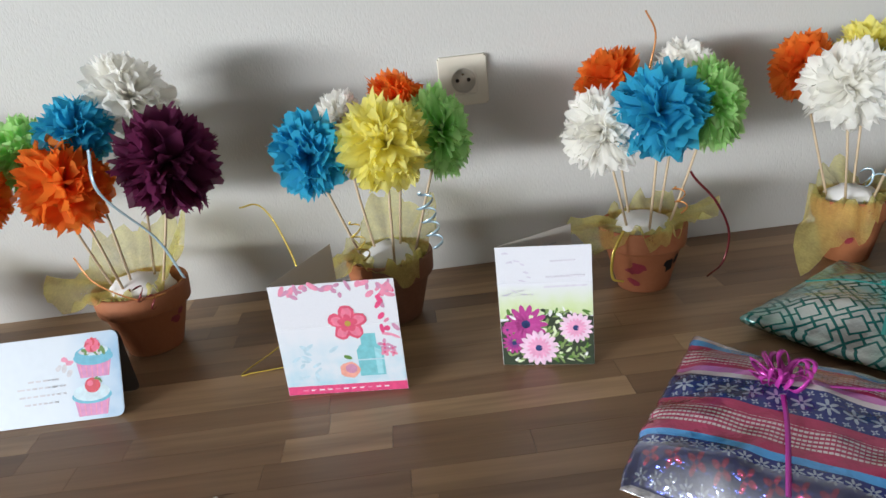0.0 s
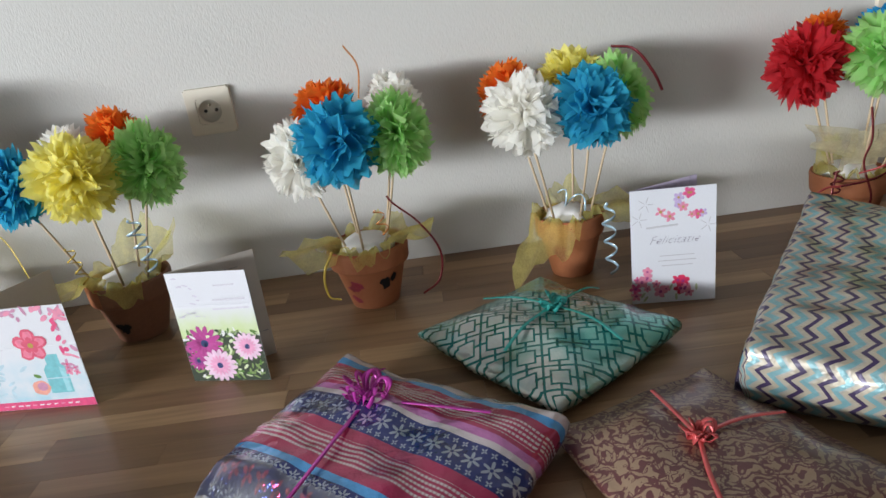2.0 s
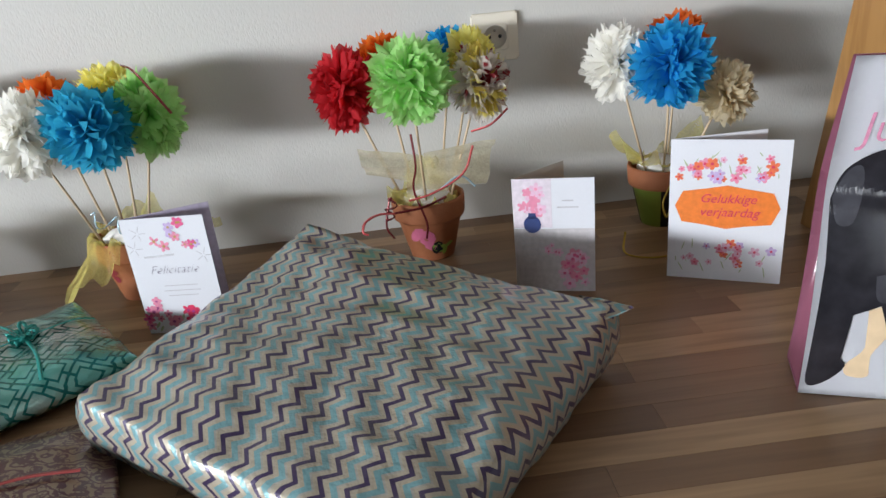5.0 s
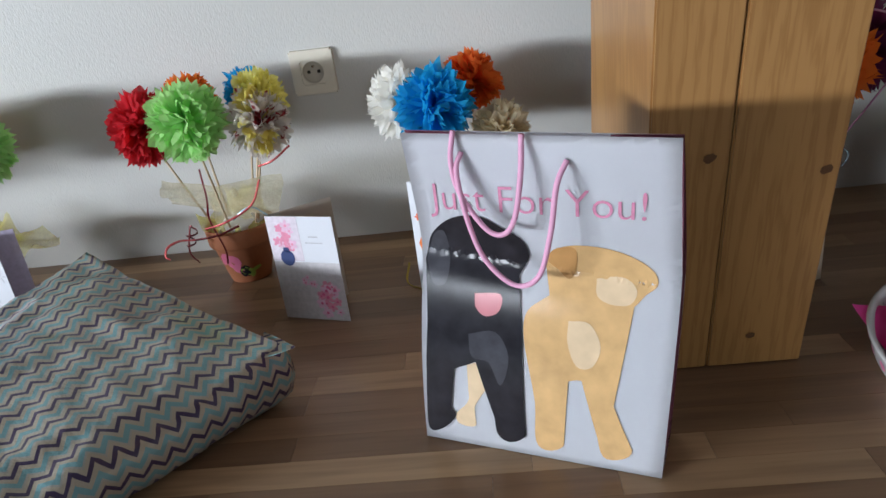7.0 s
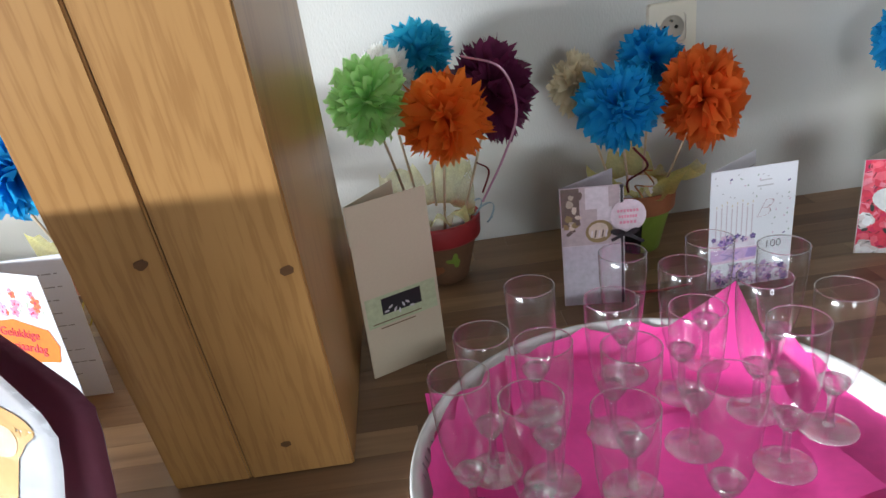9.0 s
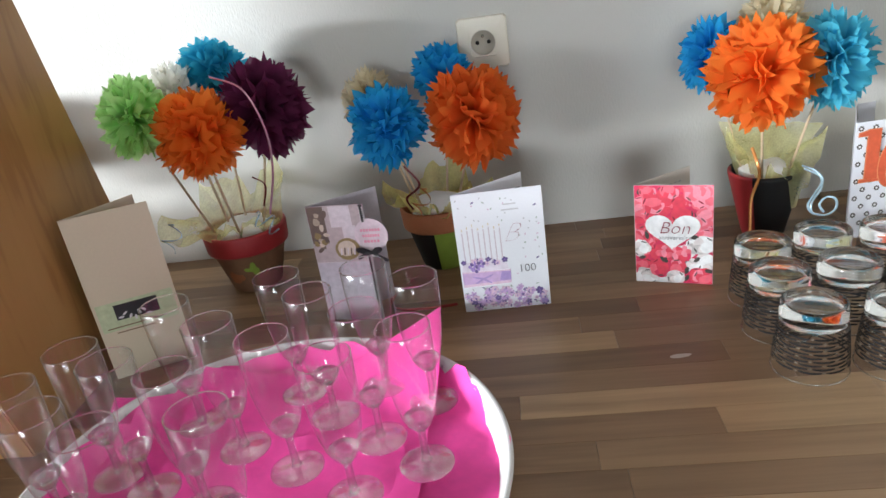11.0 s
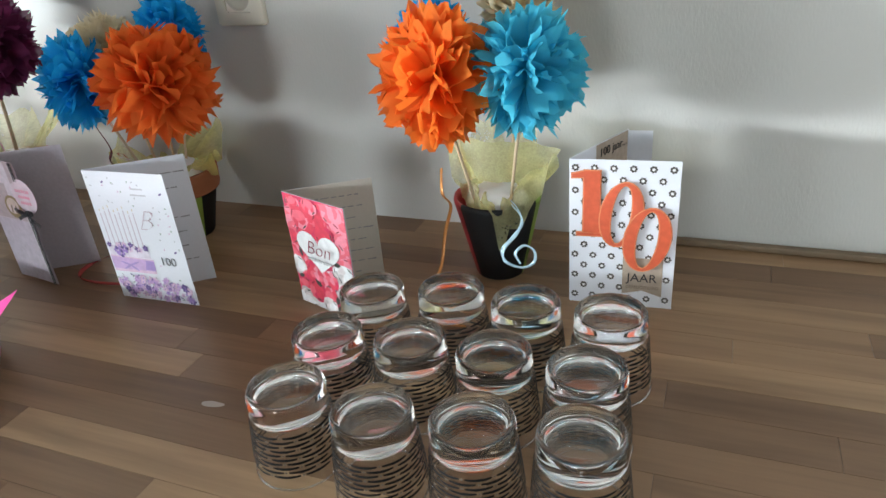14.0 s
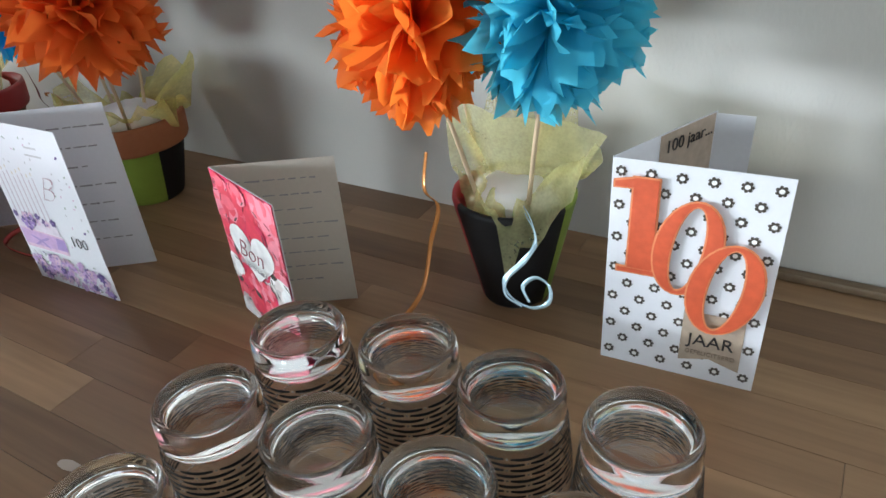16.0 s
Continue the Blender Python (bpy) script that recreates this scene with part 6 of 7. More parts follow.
# ---- wrapped gifts ----
def parcel(label, L, B, R_, F, bottom_in, bulge, material, seed, wrinkle=0.004, p=5.0, n=40, turn=0.0, category="gift", nose=0.0):
    """A soft parcel between four upper corners (left, back, right, front), resting on the worktop; the sheet is unwrapped in metres."""
    L, B, R_, F = (Vector(v) for v in (L, B, R_, F))
    mid = (L + B + R_ + F) / 4
    o = Vector((mid.x, mid.y, T))
    ob = thing("wrapped_gift", pose(o.x, o.y, o.z), label, category, "wrapped gifts on the worktop")
    bm = bmesh.new()
    uv = bm.loops.layers.uv.new("UVMap")
    la, lb = (R_ - B).length, (L - B).length
    co = {}
    def place(u, v):
        top = B * (1 - u) * (1 - v) + R_ * u * (1 - v) + L * (1 - u) * v + F * u * v
        e = (1 - abs(2 * u - 1) ** p) * (1 - abs(2 * v - 1) ** p)
        pin = 0.010 * (1 - min(1, 4 * min(u, 1 - u))) * (1 - min(1, 4 * min(v, 1 - v)))
        q = top - o
        w = noise.noise(Vector((q.x * 9 + seed, q.y * 9, seed * 1.7))) * wrinkle + noise.noise(Vector((q.x * 26, q.y * 26 + seed, 4.0))) * wrinkle * 0.45
        ridge = abs(noise.noise(Vector((q.x * 14, q.y * 14, seed + 9.0)))) * wrinkle * 0.8
        q.z += bulge * e + w - ridge + pin * 0.4 - nose * max(0.0, (v - 0.86) / 0.14) ** 1.4
        return q
    grid = [[bm.verts.new(place(i / n, j / n)) for i in range(n + 1)] for j in range(n + 1)]
    for j in range(n + 1):
        for i in range(n + 1):
            co[grid[j][i]] = (la * i / n, lb * j / n)
    for j in range(n):
        for i in range(n):
            bm.faces.new((grid[j][i], grid[j + 1][i], grid[j + 1][i + 1], grid[j][i + 1]))
    loop = [(i, 0) for i in range(n)] + [(n, j) for j in range(n)] + [(i, n) for i in range(n, 0, -1)] + [(0, j) for j in range(n, 0, -1)]
    ring = [grid[j][i] for i, j in loop]
    rings = [ring]
    for t, inn in ((0.05, -0.0045), (0.14, -0.0085), (0.28, -0.011), (0.5, -0.011), (0.8, -0.002), (1.0, bottom_in)):
        nr = []
        for k, (v, (i, j)) in enumerate(zip(ring, loop)):
            d = Vector((v.co.x, v.co.y, 0))
            d.normalize()
            z = v.co.z * (1 - t) + 0.0012 * t
            q = Vector((v.co.x, v.co.y, 0)) - d * inn
            q += d * noise.noise(Vector((k * 0.21, t * 2.0, seed))) * wrinkle * (0.45 if t < 1 else 0.25)
            w = bm.verts.new((q.x, q.y, max(0.0012, z)))
            a, b = co[v]
            s = t * v.co.z
            co[w] = (a + (-s if i == 0 else s if i == n else 0), b + (-s if j == 0 else s if j == n else 0))
            nr.append(w)
        rings.append(nr)
    m = len(ring)
    for a, b in zip(rings, rings[1:]):
        for k in range(m):
            bm.faces.new((a[k], a[(k + 1) % m], b[(k + 1) % m], b[k]))
    bm.faces.new(rings[-1])
    bmesh.ops.recalc_face_normals(bm, faces=bm.faces[:])
    for f in bm.faces:
        for lp in f.loops:
            a, b = co[lp.vert]
            lp[uv].uv = (a * math.cos(turn) - b * math.sin(turn), a * math.sin(turn) + b * math.cos(turn))
    part("wrapping", bm, material, ob)
    return ob, o


def bow(parent, o, at, mat, size, tails, seed, loops=9):
    """A rosette of curled ribbon, with its bands over the parcel."""
    rng = random.Random(seed)
    bm = bmesh.new()
    c = Vector(at) - o
    bmesh.ops.create_icosphere(bm, subdivisions=2, radius=0.006, matrix=Matrix.Translation(c + Vector((0, 0, 0.003))))
    knot = part("bow", bm, M_RIB[mat], parent, mat.replace("_", " ") + " ribbon rosette")
    for i in range(loops):
        bm = bmesh.new()
        a = 2.4 * i
        out = Vector((math.cos(a), math.sin(a), 0)) * size * rng.uniform(0.6, 1.1)
        up = Vector((0, 0, size * rng.uniform(0.5, 1.25)))
        sd = Vector((-out.y, out.x, 0)) * 0.45
        strip(bm, spline([c, c + out * 0.6 + up * 0.7 + sd * 0.5, c + out + up * 0.7, c + out * 0.7 + up * 0.15 - sd * 0.5, c], 6), 0.005, up=(0.3, 0.2, 1), twist=rng.uniform(0.5, 2.0))
        part("ribbon_loop", bm, M_RIB[mat], knot)
    for tl in tails:
        bm = bmesh.new()
        strip(bm, [Vector(p) - o for p in spline(tl, 8)], 0.005)
        part("ribbon", bm, M_RIB[mat], parent, mat.replace("_", " ") + " ribbon band")


F_STRIPE = foil("paper_fair_isle", fair_isle, 0.20, 0.42, 0.85, 24, 0.210)
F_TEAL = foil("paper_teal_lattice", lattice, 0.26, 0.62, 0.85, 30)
F_RED = foil("paper_damask", damask, 0.45, 0.15, 0.4, 20)
F_ZIG = foil("paper_chevron", chevron, 0.40, 0.20, 0.9, 24)

g, o = parcel("flat gift in striped blue and red foil paper", (0.204, 0.462, 0.930), (0.358, 0.663, 0.940), (0.600, 0.453, 0.948), (0.446, 0.252, 0.932), 0.012, 0.018, F_STRIPE, 3, 0.0085, 4.0, n=72, nose=0.028)
bow(g, o, (0.391, 0.529, 0.955), "magenta", 0.030, [[(0.391, 0.529, 0.9555), (0.36, 0.46, 0.956), (0.315, 0.375, 0.948)], [(0.391, 0.529, 0.9555), (0.45, 0.50, 0.960), (0.53, 0.46, 0.962)], [(0.391, 0.529, 0.957), (0.40, 0.58, 0.958), (0.41, 0.60, 0.953)]], 5, 15)
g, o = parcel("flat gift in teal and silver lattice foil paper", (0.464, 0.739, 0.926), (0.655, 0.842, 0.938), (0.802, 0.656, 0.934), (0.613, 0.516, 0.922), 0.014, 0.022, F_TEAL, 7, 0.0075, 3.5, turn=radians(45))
bow(g, o, (0.649, 0.705, 0.952), "teal", 0.021, [[(0.649, 0.705, 0.956), (0.60, 0.745, 0.9565), (0.555, 0.765, 0.952)], [(0.649, 0.705, 0.956), (0.60, 0.655, 0.957), (0.565, 0.615, 0.945)], [(0.649, 0.705, 0.956), (0.69, 0.65, 0.956), (0.715, 0.60, 0.946)], [(0.649, 0.705, 0.956), (0.70, 0.74, 0.957), (0.725, 0.75, 0.95)]], 9, 12)
g, o = parcel("flat gift in beige paper with dark red scrolls", (0.605, 0.462, 0.922), (0.800, 0.549, 0.916), (0.895, 0.300, 0.930), (0.690, 0.205, 0.925), 0.012, 0.022, F_RED, 11, 0.005, 3.5)
bow(g, o, (0.728, 0.392, 0.944), "coral", 0.018, [[(0.728, 0.392, 0.948), (0.72, 0.44, 0.947), (0.715, 0.49, 0.94)], [(0.728, 0.392, 0.948), (0.78, 0.41, 0.947), (0.83, 0.42, 0.94)], [(0.728, 0.392, 0.949), (0.715, 0.33, 0.947), (0.71, 0.25, 0.94)]], 13)
g, o = parcel("large soft gift in zigzag striped paper", (0.819, 0.480, 0.985), (1.044, 0.764, 1.043), (1.405, 0.526, 0.990), (1.166, 0.233, 0.963), 0.022, 0.020, F_ZIG, 15, 0.010, 3.0, n=56)


def paper_flap(parent, name, pts, material, seed, curl_up=0.0):
    """A loose fold of the wrapping: a thin, slightly crumpled patch between four points."""
    bm = bmesh.new()
    uv = bm.loops.layers.uv.new("UVMap")
    a, b, c, d = (Vector(p) - o for p in pts)
    n, rows, co = 10, [], {}
    for j in range(n + 1):
        row = []
        for i in range(n + 1):
            s, t = i / n, j / n
            q = a * (1 - s) * (1 - t) + b * s * (1 - t) + c * s * t + d * (1 - s) * t
            q.z += 0.004 * noise.noise(q * 30 + Vector((seed, 0, 0))) + curl_up * t * t
            v = bm.verts.new(q)
            co[v] = (q.x * 0.84 - q.y * 0.55, q.x * 0.55 + q.y * 0.84)
            row.append(v)
        rows.append(row)
    for r0, r1 in zip(rows, rows[1:]):
        for i in range(n):
            bm.faces.new((r0[i], r0[i + 1], r1[i + 1], r1[i]))
    for f in bm.faces:
        for lp in f.loops:
            lp[uv].uv = co[lp.vert]
    bmesh.ops.solidify(bm, geom=bm.faces[:], thickness=0.0004)
    part(name, bm, material, parent)


paper_flap(g, "corner_fold", [(1.375, 0.560, 0.990), (1.382, 0.500, 0.984), (1.426, 0.513, 0.990), (1.426, 0.517, 0.991)], F_ZIG, 3, 0.0)
paper_flap(g, "end_fold", [(0.818, 0.492, 0.975), (0.845, 0.455, 0.972), (0.838, 0.470, 0.915), (0.812, 0.500, 0.918)], F_ZIG, 5)


# ---- gift bag ----
def gift_bag():
    a, b = Vector((1.584, 0.438, T)), Vector((1.828, 0.342, T))
    w = (b - a).length
    yaw = math.degrees(math.atan2(b.y - a.y, b.x - a.x))
    ob = thing("gift_bag", pose(a.x, a.y, T + 0.001, 0, 0, yaw), "white glossy paper gift bag lettered Just For You", "gift bag")
    h, d = 0.357, 0.074
    gloss = plain("glossy_white_paper", (0.86, 0.87, 0.91), 0.08, vary=0.02, scale=40, relief=0.0)
    pinkp = plain("glossy_pink_paper", (0.45, 0.16, 0.24), 0.18, vary=0.05)

    def front_y(x, z):
        """The panel is pressed in along a slanting crease."""
        t, u = z / h, x / w
        k = 0.64 - 0.09 * u
        fold = (t / k) ** 1.9 if t < k else (1 - t) / (1 - k)
        fold -= 0.10 * math.exp(-((t - k) / 0.05) ** 2)
        return (0.034 + 0.016 * u) * fold + (0.010 - 0.027 * u) * max(0.0, t - 0.3) / 0.7

    def sheet(fun, nx=14, nz=40, thick=0.0006):
        bm = bmesh.new()
        rows = [[bm.verts.new(fun(i / nx, j / nz)) for i in range(nx + 1)] for j in range(nz + 1)]
        for r0, r1 in zip(rows, rows[1:]):
            for i in range(nx):
                bm.faces.new((r0[i], r0[i + 1], r1[i + 1], r1[i]))
        bmesh.ops.solidify(bm, geom=bm.faces[:], thickness=thick)
        return bm

    across = lambda x, t: x + 0.016 * t + 0.003 * (x / w) * math.sin(math.pi * min(1, max(0, t)))
    tip = lambda t: 0.016 * t
    front = lambda u, t: Vector((across(u * w, t), front_y(u * w, t * h), t * h))
    backp = lambda u, t: Vector((across(u * w, t), front_y(u * w, t * h) * min(1, t * 3) + d * (1 - 0.86 * t), t * h))
    part("front_panel", sheet(front), gloss, ob)
    part("back_panel", sheet(backp), gloss, ob)
    def side(u0):
        def f(s, t):
            p, q = front(u0, t), backp(u0, t)
            m = p.lerp(q, s)
            m.x += (0.058 * min(1, 1.6 * t) * math.sin(math.pi * s)) * (1 if u0 == 0 else -1)
            m.y += front_y(m.x - tip(t), t * h) - front_y(u0 * w, t * h)
            return m
        return f
    part("side_panel", sheet(side(0.0), 8), pinkp, ob, "pink side panel")
    part("side_panel", sheet(side(1.0), 8), pinkp, ob, "pink side panel")
    part("base", sheet(lambda u, t: Vector((u * w, front_y(u * w, 0) + (d - front_y(u * w, 0)) * t, 0.001)), 6, 6), gloss, ob)
    # plain printed silhouettes that follow the panel, in shares of its width and height
    def printed(outline, mat, lift, label=""):
        bm = bmesh.new()
        vs = [bm.verts.new((p.x * w, 0, p.z * h)) for p in spline([(u, 0, t) for u, t in outline] + [(outline[0][0], 0, outline[0][1])], 4)[:-1]]
        bm.faces.new(vs)
        bmesh.ops.triangulate(bm, faces=bm.faces[:])
        for _ in range(5):
            bmesh.ops.subdivide_edges(bm, edges=[e for e in bm.edges if e.calc_length() > 0.008], cuts=1)
            bmesh.ops.triangulate(bm, faces=bm.faces[:])
        for v in bm.verts:
            v.co.y = front_y(v.co.x, v.co.z) - lift
            v.co.x = across(v.co.x, v.co.z / h)
        for f in bm.faces:
            f.normal_update()
            if f.normal.y > 0:
                f.normal_flip()
        part("printed_shape", bm, mat, ob, label, smooth=False)
    blk = plain("print_black", (0.022, 0.021, 0.026), 0.14, vary=0.7, scale=45)
    grey = plain("print_charcoal_sheen", (0.055, 0.055, 0.065), 0.14, vary=0.5, scale=60)
    tan = plain("print_tan", (0.66, 0.42, 0.19), 0.14, vary=0.28, scale=45)
    pale = plain("print_pale_tan", (0.74, 0.56, 0.36), 0.14, vary=0.2, scale=45)
    ros = plain("print_rose", (0.62, 0.24, 0.27), 0.14)
    printed([(0.202, 0.283), (0.276, 0.295), (0.291, 0.225), (0.234, 0.141), (0.237, 0.075), (0.162, 0.074), (0.152, 0.111), (0.21, 0.169)], pale, 0.0008)
    printed([(0.499, 0.617), (0.567, 0.658), (0.651, 0.671), (0.76, 0.663), (0.846, 0.637), (0.908, 0.599), (0.92, 0.557), (0.882, 0.53), (0.835, 0.491), (0.757, 0.493), (0.75, 0.451), (0.787, 0.374), (0.779, 0.267), (0.817, 0.134), (0.881, 0.082), (0.848, 0.046), (0.773, 0.043), (0.738, 0.136), (0.706, 0.258), (0.636, 0.273), (0.588, 0.234), (0.593, 0.113), (0.616, 0.058), (0.551, 0.03), (0.5, 0.059), (0.493, 0.188), (0.463, 0.294), (0.436, 0.396), (0.445, 0.462), (0.514, 0.505), (0.607, 0.549), (0.547, 0.584)], tan, 0.0011, "plain golden silhouette")
    printed([(0.608, 0.445), (0.688, 0.441), (0.735, 0.379), (0.709, 0.32), (0.65, 0.316), (0.61, 0.38)], pale, 0.0015)
    printed([(0.704, 0.568), (0.797, 0.577), (0.85, 0.541), (0.828, 0.5), (0.757, 0.498), (0.708, 0.52)], pale, 0.0015)
    printed([(0.018, 0.598), (0.054, 0.682), (0.153, 0.739), (0.266, 0.749), (0.343, 0.717), (0.42, 0.682), (0.451, 0.627), (0.419, 0.579), (0.392, 0.525), (0.421, 0.461), (0.434, 0.327), (0.399, 0.216), (0.412, 0.131), (0.458, 0.074), (0.391, 0.038), (0.331, 0.07), (0.32, 0.199), (0.276, 0.295), (0.202, 0.283), (0.129, 0.253), (0.098, 0.157), (0.151, 0.107), (0.082, 0.045), (0.018, 0.043), (0.029, 0.181), (0.086, 0.303), (0.033, 0.39), (0.028, 0.512)], blk, 0.0018, "plain black silhouette")
    printed([(0.209, 0.383), (0.322, 0.396), (0.38, 0.323), (0.349, 0.23), (0.297, 0.3), (0.225, 0.313)], grey, 0.0022)
    printed([(0.232, 0.506), (0.338, 0.507), (0.333, 0.457), (0.277, 0.441), (0.237, 0.466)], ros, 0.0024)
    deep = plain("print_deep_tan", (0.50, 0.27, 0.10), 0.14, vary=0.25, scale=45)
    printed([(0.506, 0.623), (0.560, 0.658), (0.625, 0.660), (0.632, 0.608), (0.605, 0.563), (0.560, 0.588)], deep, 0.0016)
    printed([(0.024, 0.602), (0.063, 0.680), (0.110, 0.690), (0.125, 0.610), (0.105, 0.530), (0.050, 0.530)], grey, 0.0022)
    txt, tw = text_mesh("Just For You!", 0.05, 0.08, 0.0, -0.0004)
    s = 0.216 / tw
    bmesh.ops.transform(txt, matrix=Matrix.Translation((w * 0.075, 0, h * 0.765)) @ Matrix.Diagonal((s, 1, s * 1.1, 1)), verts=txt.verts)
    for v in txt.verts:
        v.co.y = front_y(v.co.x, v.co.z) - 0.0012
        v.co.x = across(v.co.x, v.co.z / h)
    part("lettering", txt, plain("print_pink", (0.66, 0.27, 0.40), 0.2, vary=0.35, scale=160), ob, "pink lettering", smooth=False)
    for pts in ([(0.23, 1.0, 0.004), (0.215, 0.93, 0.012), (0.24, 0.84, 0.010), (0.33, 0.745, 0.008), (0.40, 0.73, 0.008), (0.45, 0.78, 0.010), (0.48, 0.90, 0.012), (0.49, 0.995, 0.006)],
                [(0.245, 0.95, 0.002), (0.235, 0.90, 0.012), (0.27, 0.76, 0.012), (0.33, 0.65, 0.010), (0.44, 0.585, 0.009), (0.535, 0.62, 0.010), (0.585, 0.75, 0.012), (0.61, 0.88, 0.014), (0.635, 0.935, 0.002)]):
        bm = bmesh.new()
        tube(bm, spline([(u * w + tip(t), front_y(u * w, max(t, 0.93) * h) - y, t * h + (0.004 if t > 0.99 else 0)) for u, t, y in pts], 7), 0.0027, seg=8)
        part("handle", bm, plain("cord_pink", (0.72, 0.36, 0.52), 0.7, vary=0.12, scale=400, relief=0.3), ob, "pink cord handle")


gift_bag()


# ---- tray with napkins ----
def serving_tray():
    cx, cy, r = 2.362, 0.443, 0.2545
    white = plain("enamel_white", (0.76, 0.75, 0.74), 0.25, vary=0.04)
    ob = thing("serving_tray", pose(cx, cy, T), "round white tray with pink dots round its rim", "tray")
    bm = bmesh.new()
    lathe(bm, [(0, 0.002), (r - 0.026, 0.002), (r - 0.015, 0.006), (r - 0.005, 0.032), (r - 0.001, 0.0345), (r + 0.002, 0.033), (r + 0.001, 0.030), (r - 0.007, 0.004), (r - 0.012, 0.0005), (0, 0.0005)][::-1], 96)
    part("dish", bm, white, ob)
    bm = bmesh.new()
    rng = random.Random(6)
    for k in range(110):
        a = 2 * math.pi * (k + rng.uniform(-0.2, 0.2)) / 110
        if k % 7 > 4 or not 0.5 < a < 3.7:
            continue
        z0, z1 = rng.uniform(0.014, 0.018), rng.uniform(0.022, 0.029)
        ln = rng.uniform(0.0016, 0.0046)
        vs = []
        for z, sd in ((z0, -1), (z0, 1), (z1, 1), (z1, -1)):
            rr = r - 0.015 + 0.010 * (z - 0.006) / 0.026 - 0.0010
            aa = a + sd * ln / 2 / rr
            vs.append(bm.verts.new((rr * math.cos(aa), rr * math.sin(aa), z)))
        bm.faces.new(vs)
    dots = bmesh.new()
    for k in range(44):
        a = 2 * math.pi * k / 44
        vs = []
        for i in range(12):
            b = 2 * math.pi * i / 12
            z = 0.018 + 0.0065 * math.sin(b)
            rr = r - 0.007 + 0.008 * (z - 0.004) / 0.026 + 0.0008
            aa = a + 0.0065 * math.cos(b) / rr
            vs.append(dots.verts.new((rr * math.cos(aa), rr * math.sin(aa), z)))
        dots.faces.new(vs)
    part("dots", dots, plain("dot_pink", (0.72, 0.16, 0.36), 0.4), ob, "pink printed dots", smooth=False)["kind"] = "stuff"
    part("rim_pattern", bm, INK["grey"], ob, "dark printed rim marks", smooth=False)["kind"] = "stuff"


def napkin(centre, yaw, size, tips, seed, z0, reach=(1, 1, 1, 1), dish=0.0):
    """A paper napkin laid in the tray; tips: how high each corner stands."""
    m = plain("napkin_pink", (0.86, 0.06, 0.345), 0.75, vary=0.10, scale=90, relief=0.25)
    ob = thing("paper_napkin", pose(centre[0], centre[1], T + z0, 0, 0, yaw), "bright pink paper napkin lying in round tray", "napkin", "napkins in the tray")
    bm = bmesh.new()
    n = 22
    rows = []
    for j in range(n + 1):
        row = []
        for i in range(n + 1):
            u, v = 2 * i / n - 1, 2 * j / n - 1
            z, far = 0.0, 1.0
            for (su, sv), hgt, ext in zip(((-1, -1), (1, -1), (1, 1), (-1, 1)), tips, reach):
                k = max(0.0, (su * u + sv * v) / 2 - 0.55) / 0.45
                z += hgt * k ** 1.3
                far += (ext - 1) * k
            x, y = u * size / 2, v * size / 2
            pull = far * (1 - 0.10 * max(0, z) / 0.05)
            z += 0.0035 * noise.noise(Vector((x * 22 + seed, y * 22, 0))) + 0.0028 * abs(noise.noise(Vector((x * 9, y * 9 + seed, 3))))
            if dish:
                x, y = dish * u * math.sqrt(1 - v * v / 2), dish * v * math.sqrt(1 - u * u / 2)
                rr = math.hypot(x, y)
                pull = 1 + 0.03 * noise.noise(Vector((6 * u, 6 * v, seed)))
                z += max(0.0, rr * pull - 0.236) * 2.4
            row.append(bm.verts.new((x * pull, y * pull, max(0.0, z))))
        rows.append(row)
    for r0, r1 in zip(rows, rows[1:]):
        for i in range(n):
            bm.faces.new((r0[i], r0[i + 1], r1[i + 1], r1[i]))
    part("sheet", bm, m, ob)


serving_tray()
napkin((2.300, 0.470), 10.8, 0.315, (0.030, 0.0, 0.0, 0.036), 1, 0.0045)
napkin((2.370, 0.436), -33, 0.355, (0.0, 0.0, 0.0, 0.0), 2, 0.0070, dish=0.246)
napkin((2.375, 0.500), 2.5, 0.300, (0.0, 0.020, 0.068, 0.036), 3, 0.0095, (1, 1, 1.30, 1))
napkin((2.375, 0.385), 5, 0.270, (0.016, 0.016, 0.0, 0.0), 4, 0.0120)


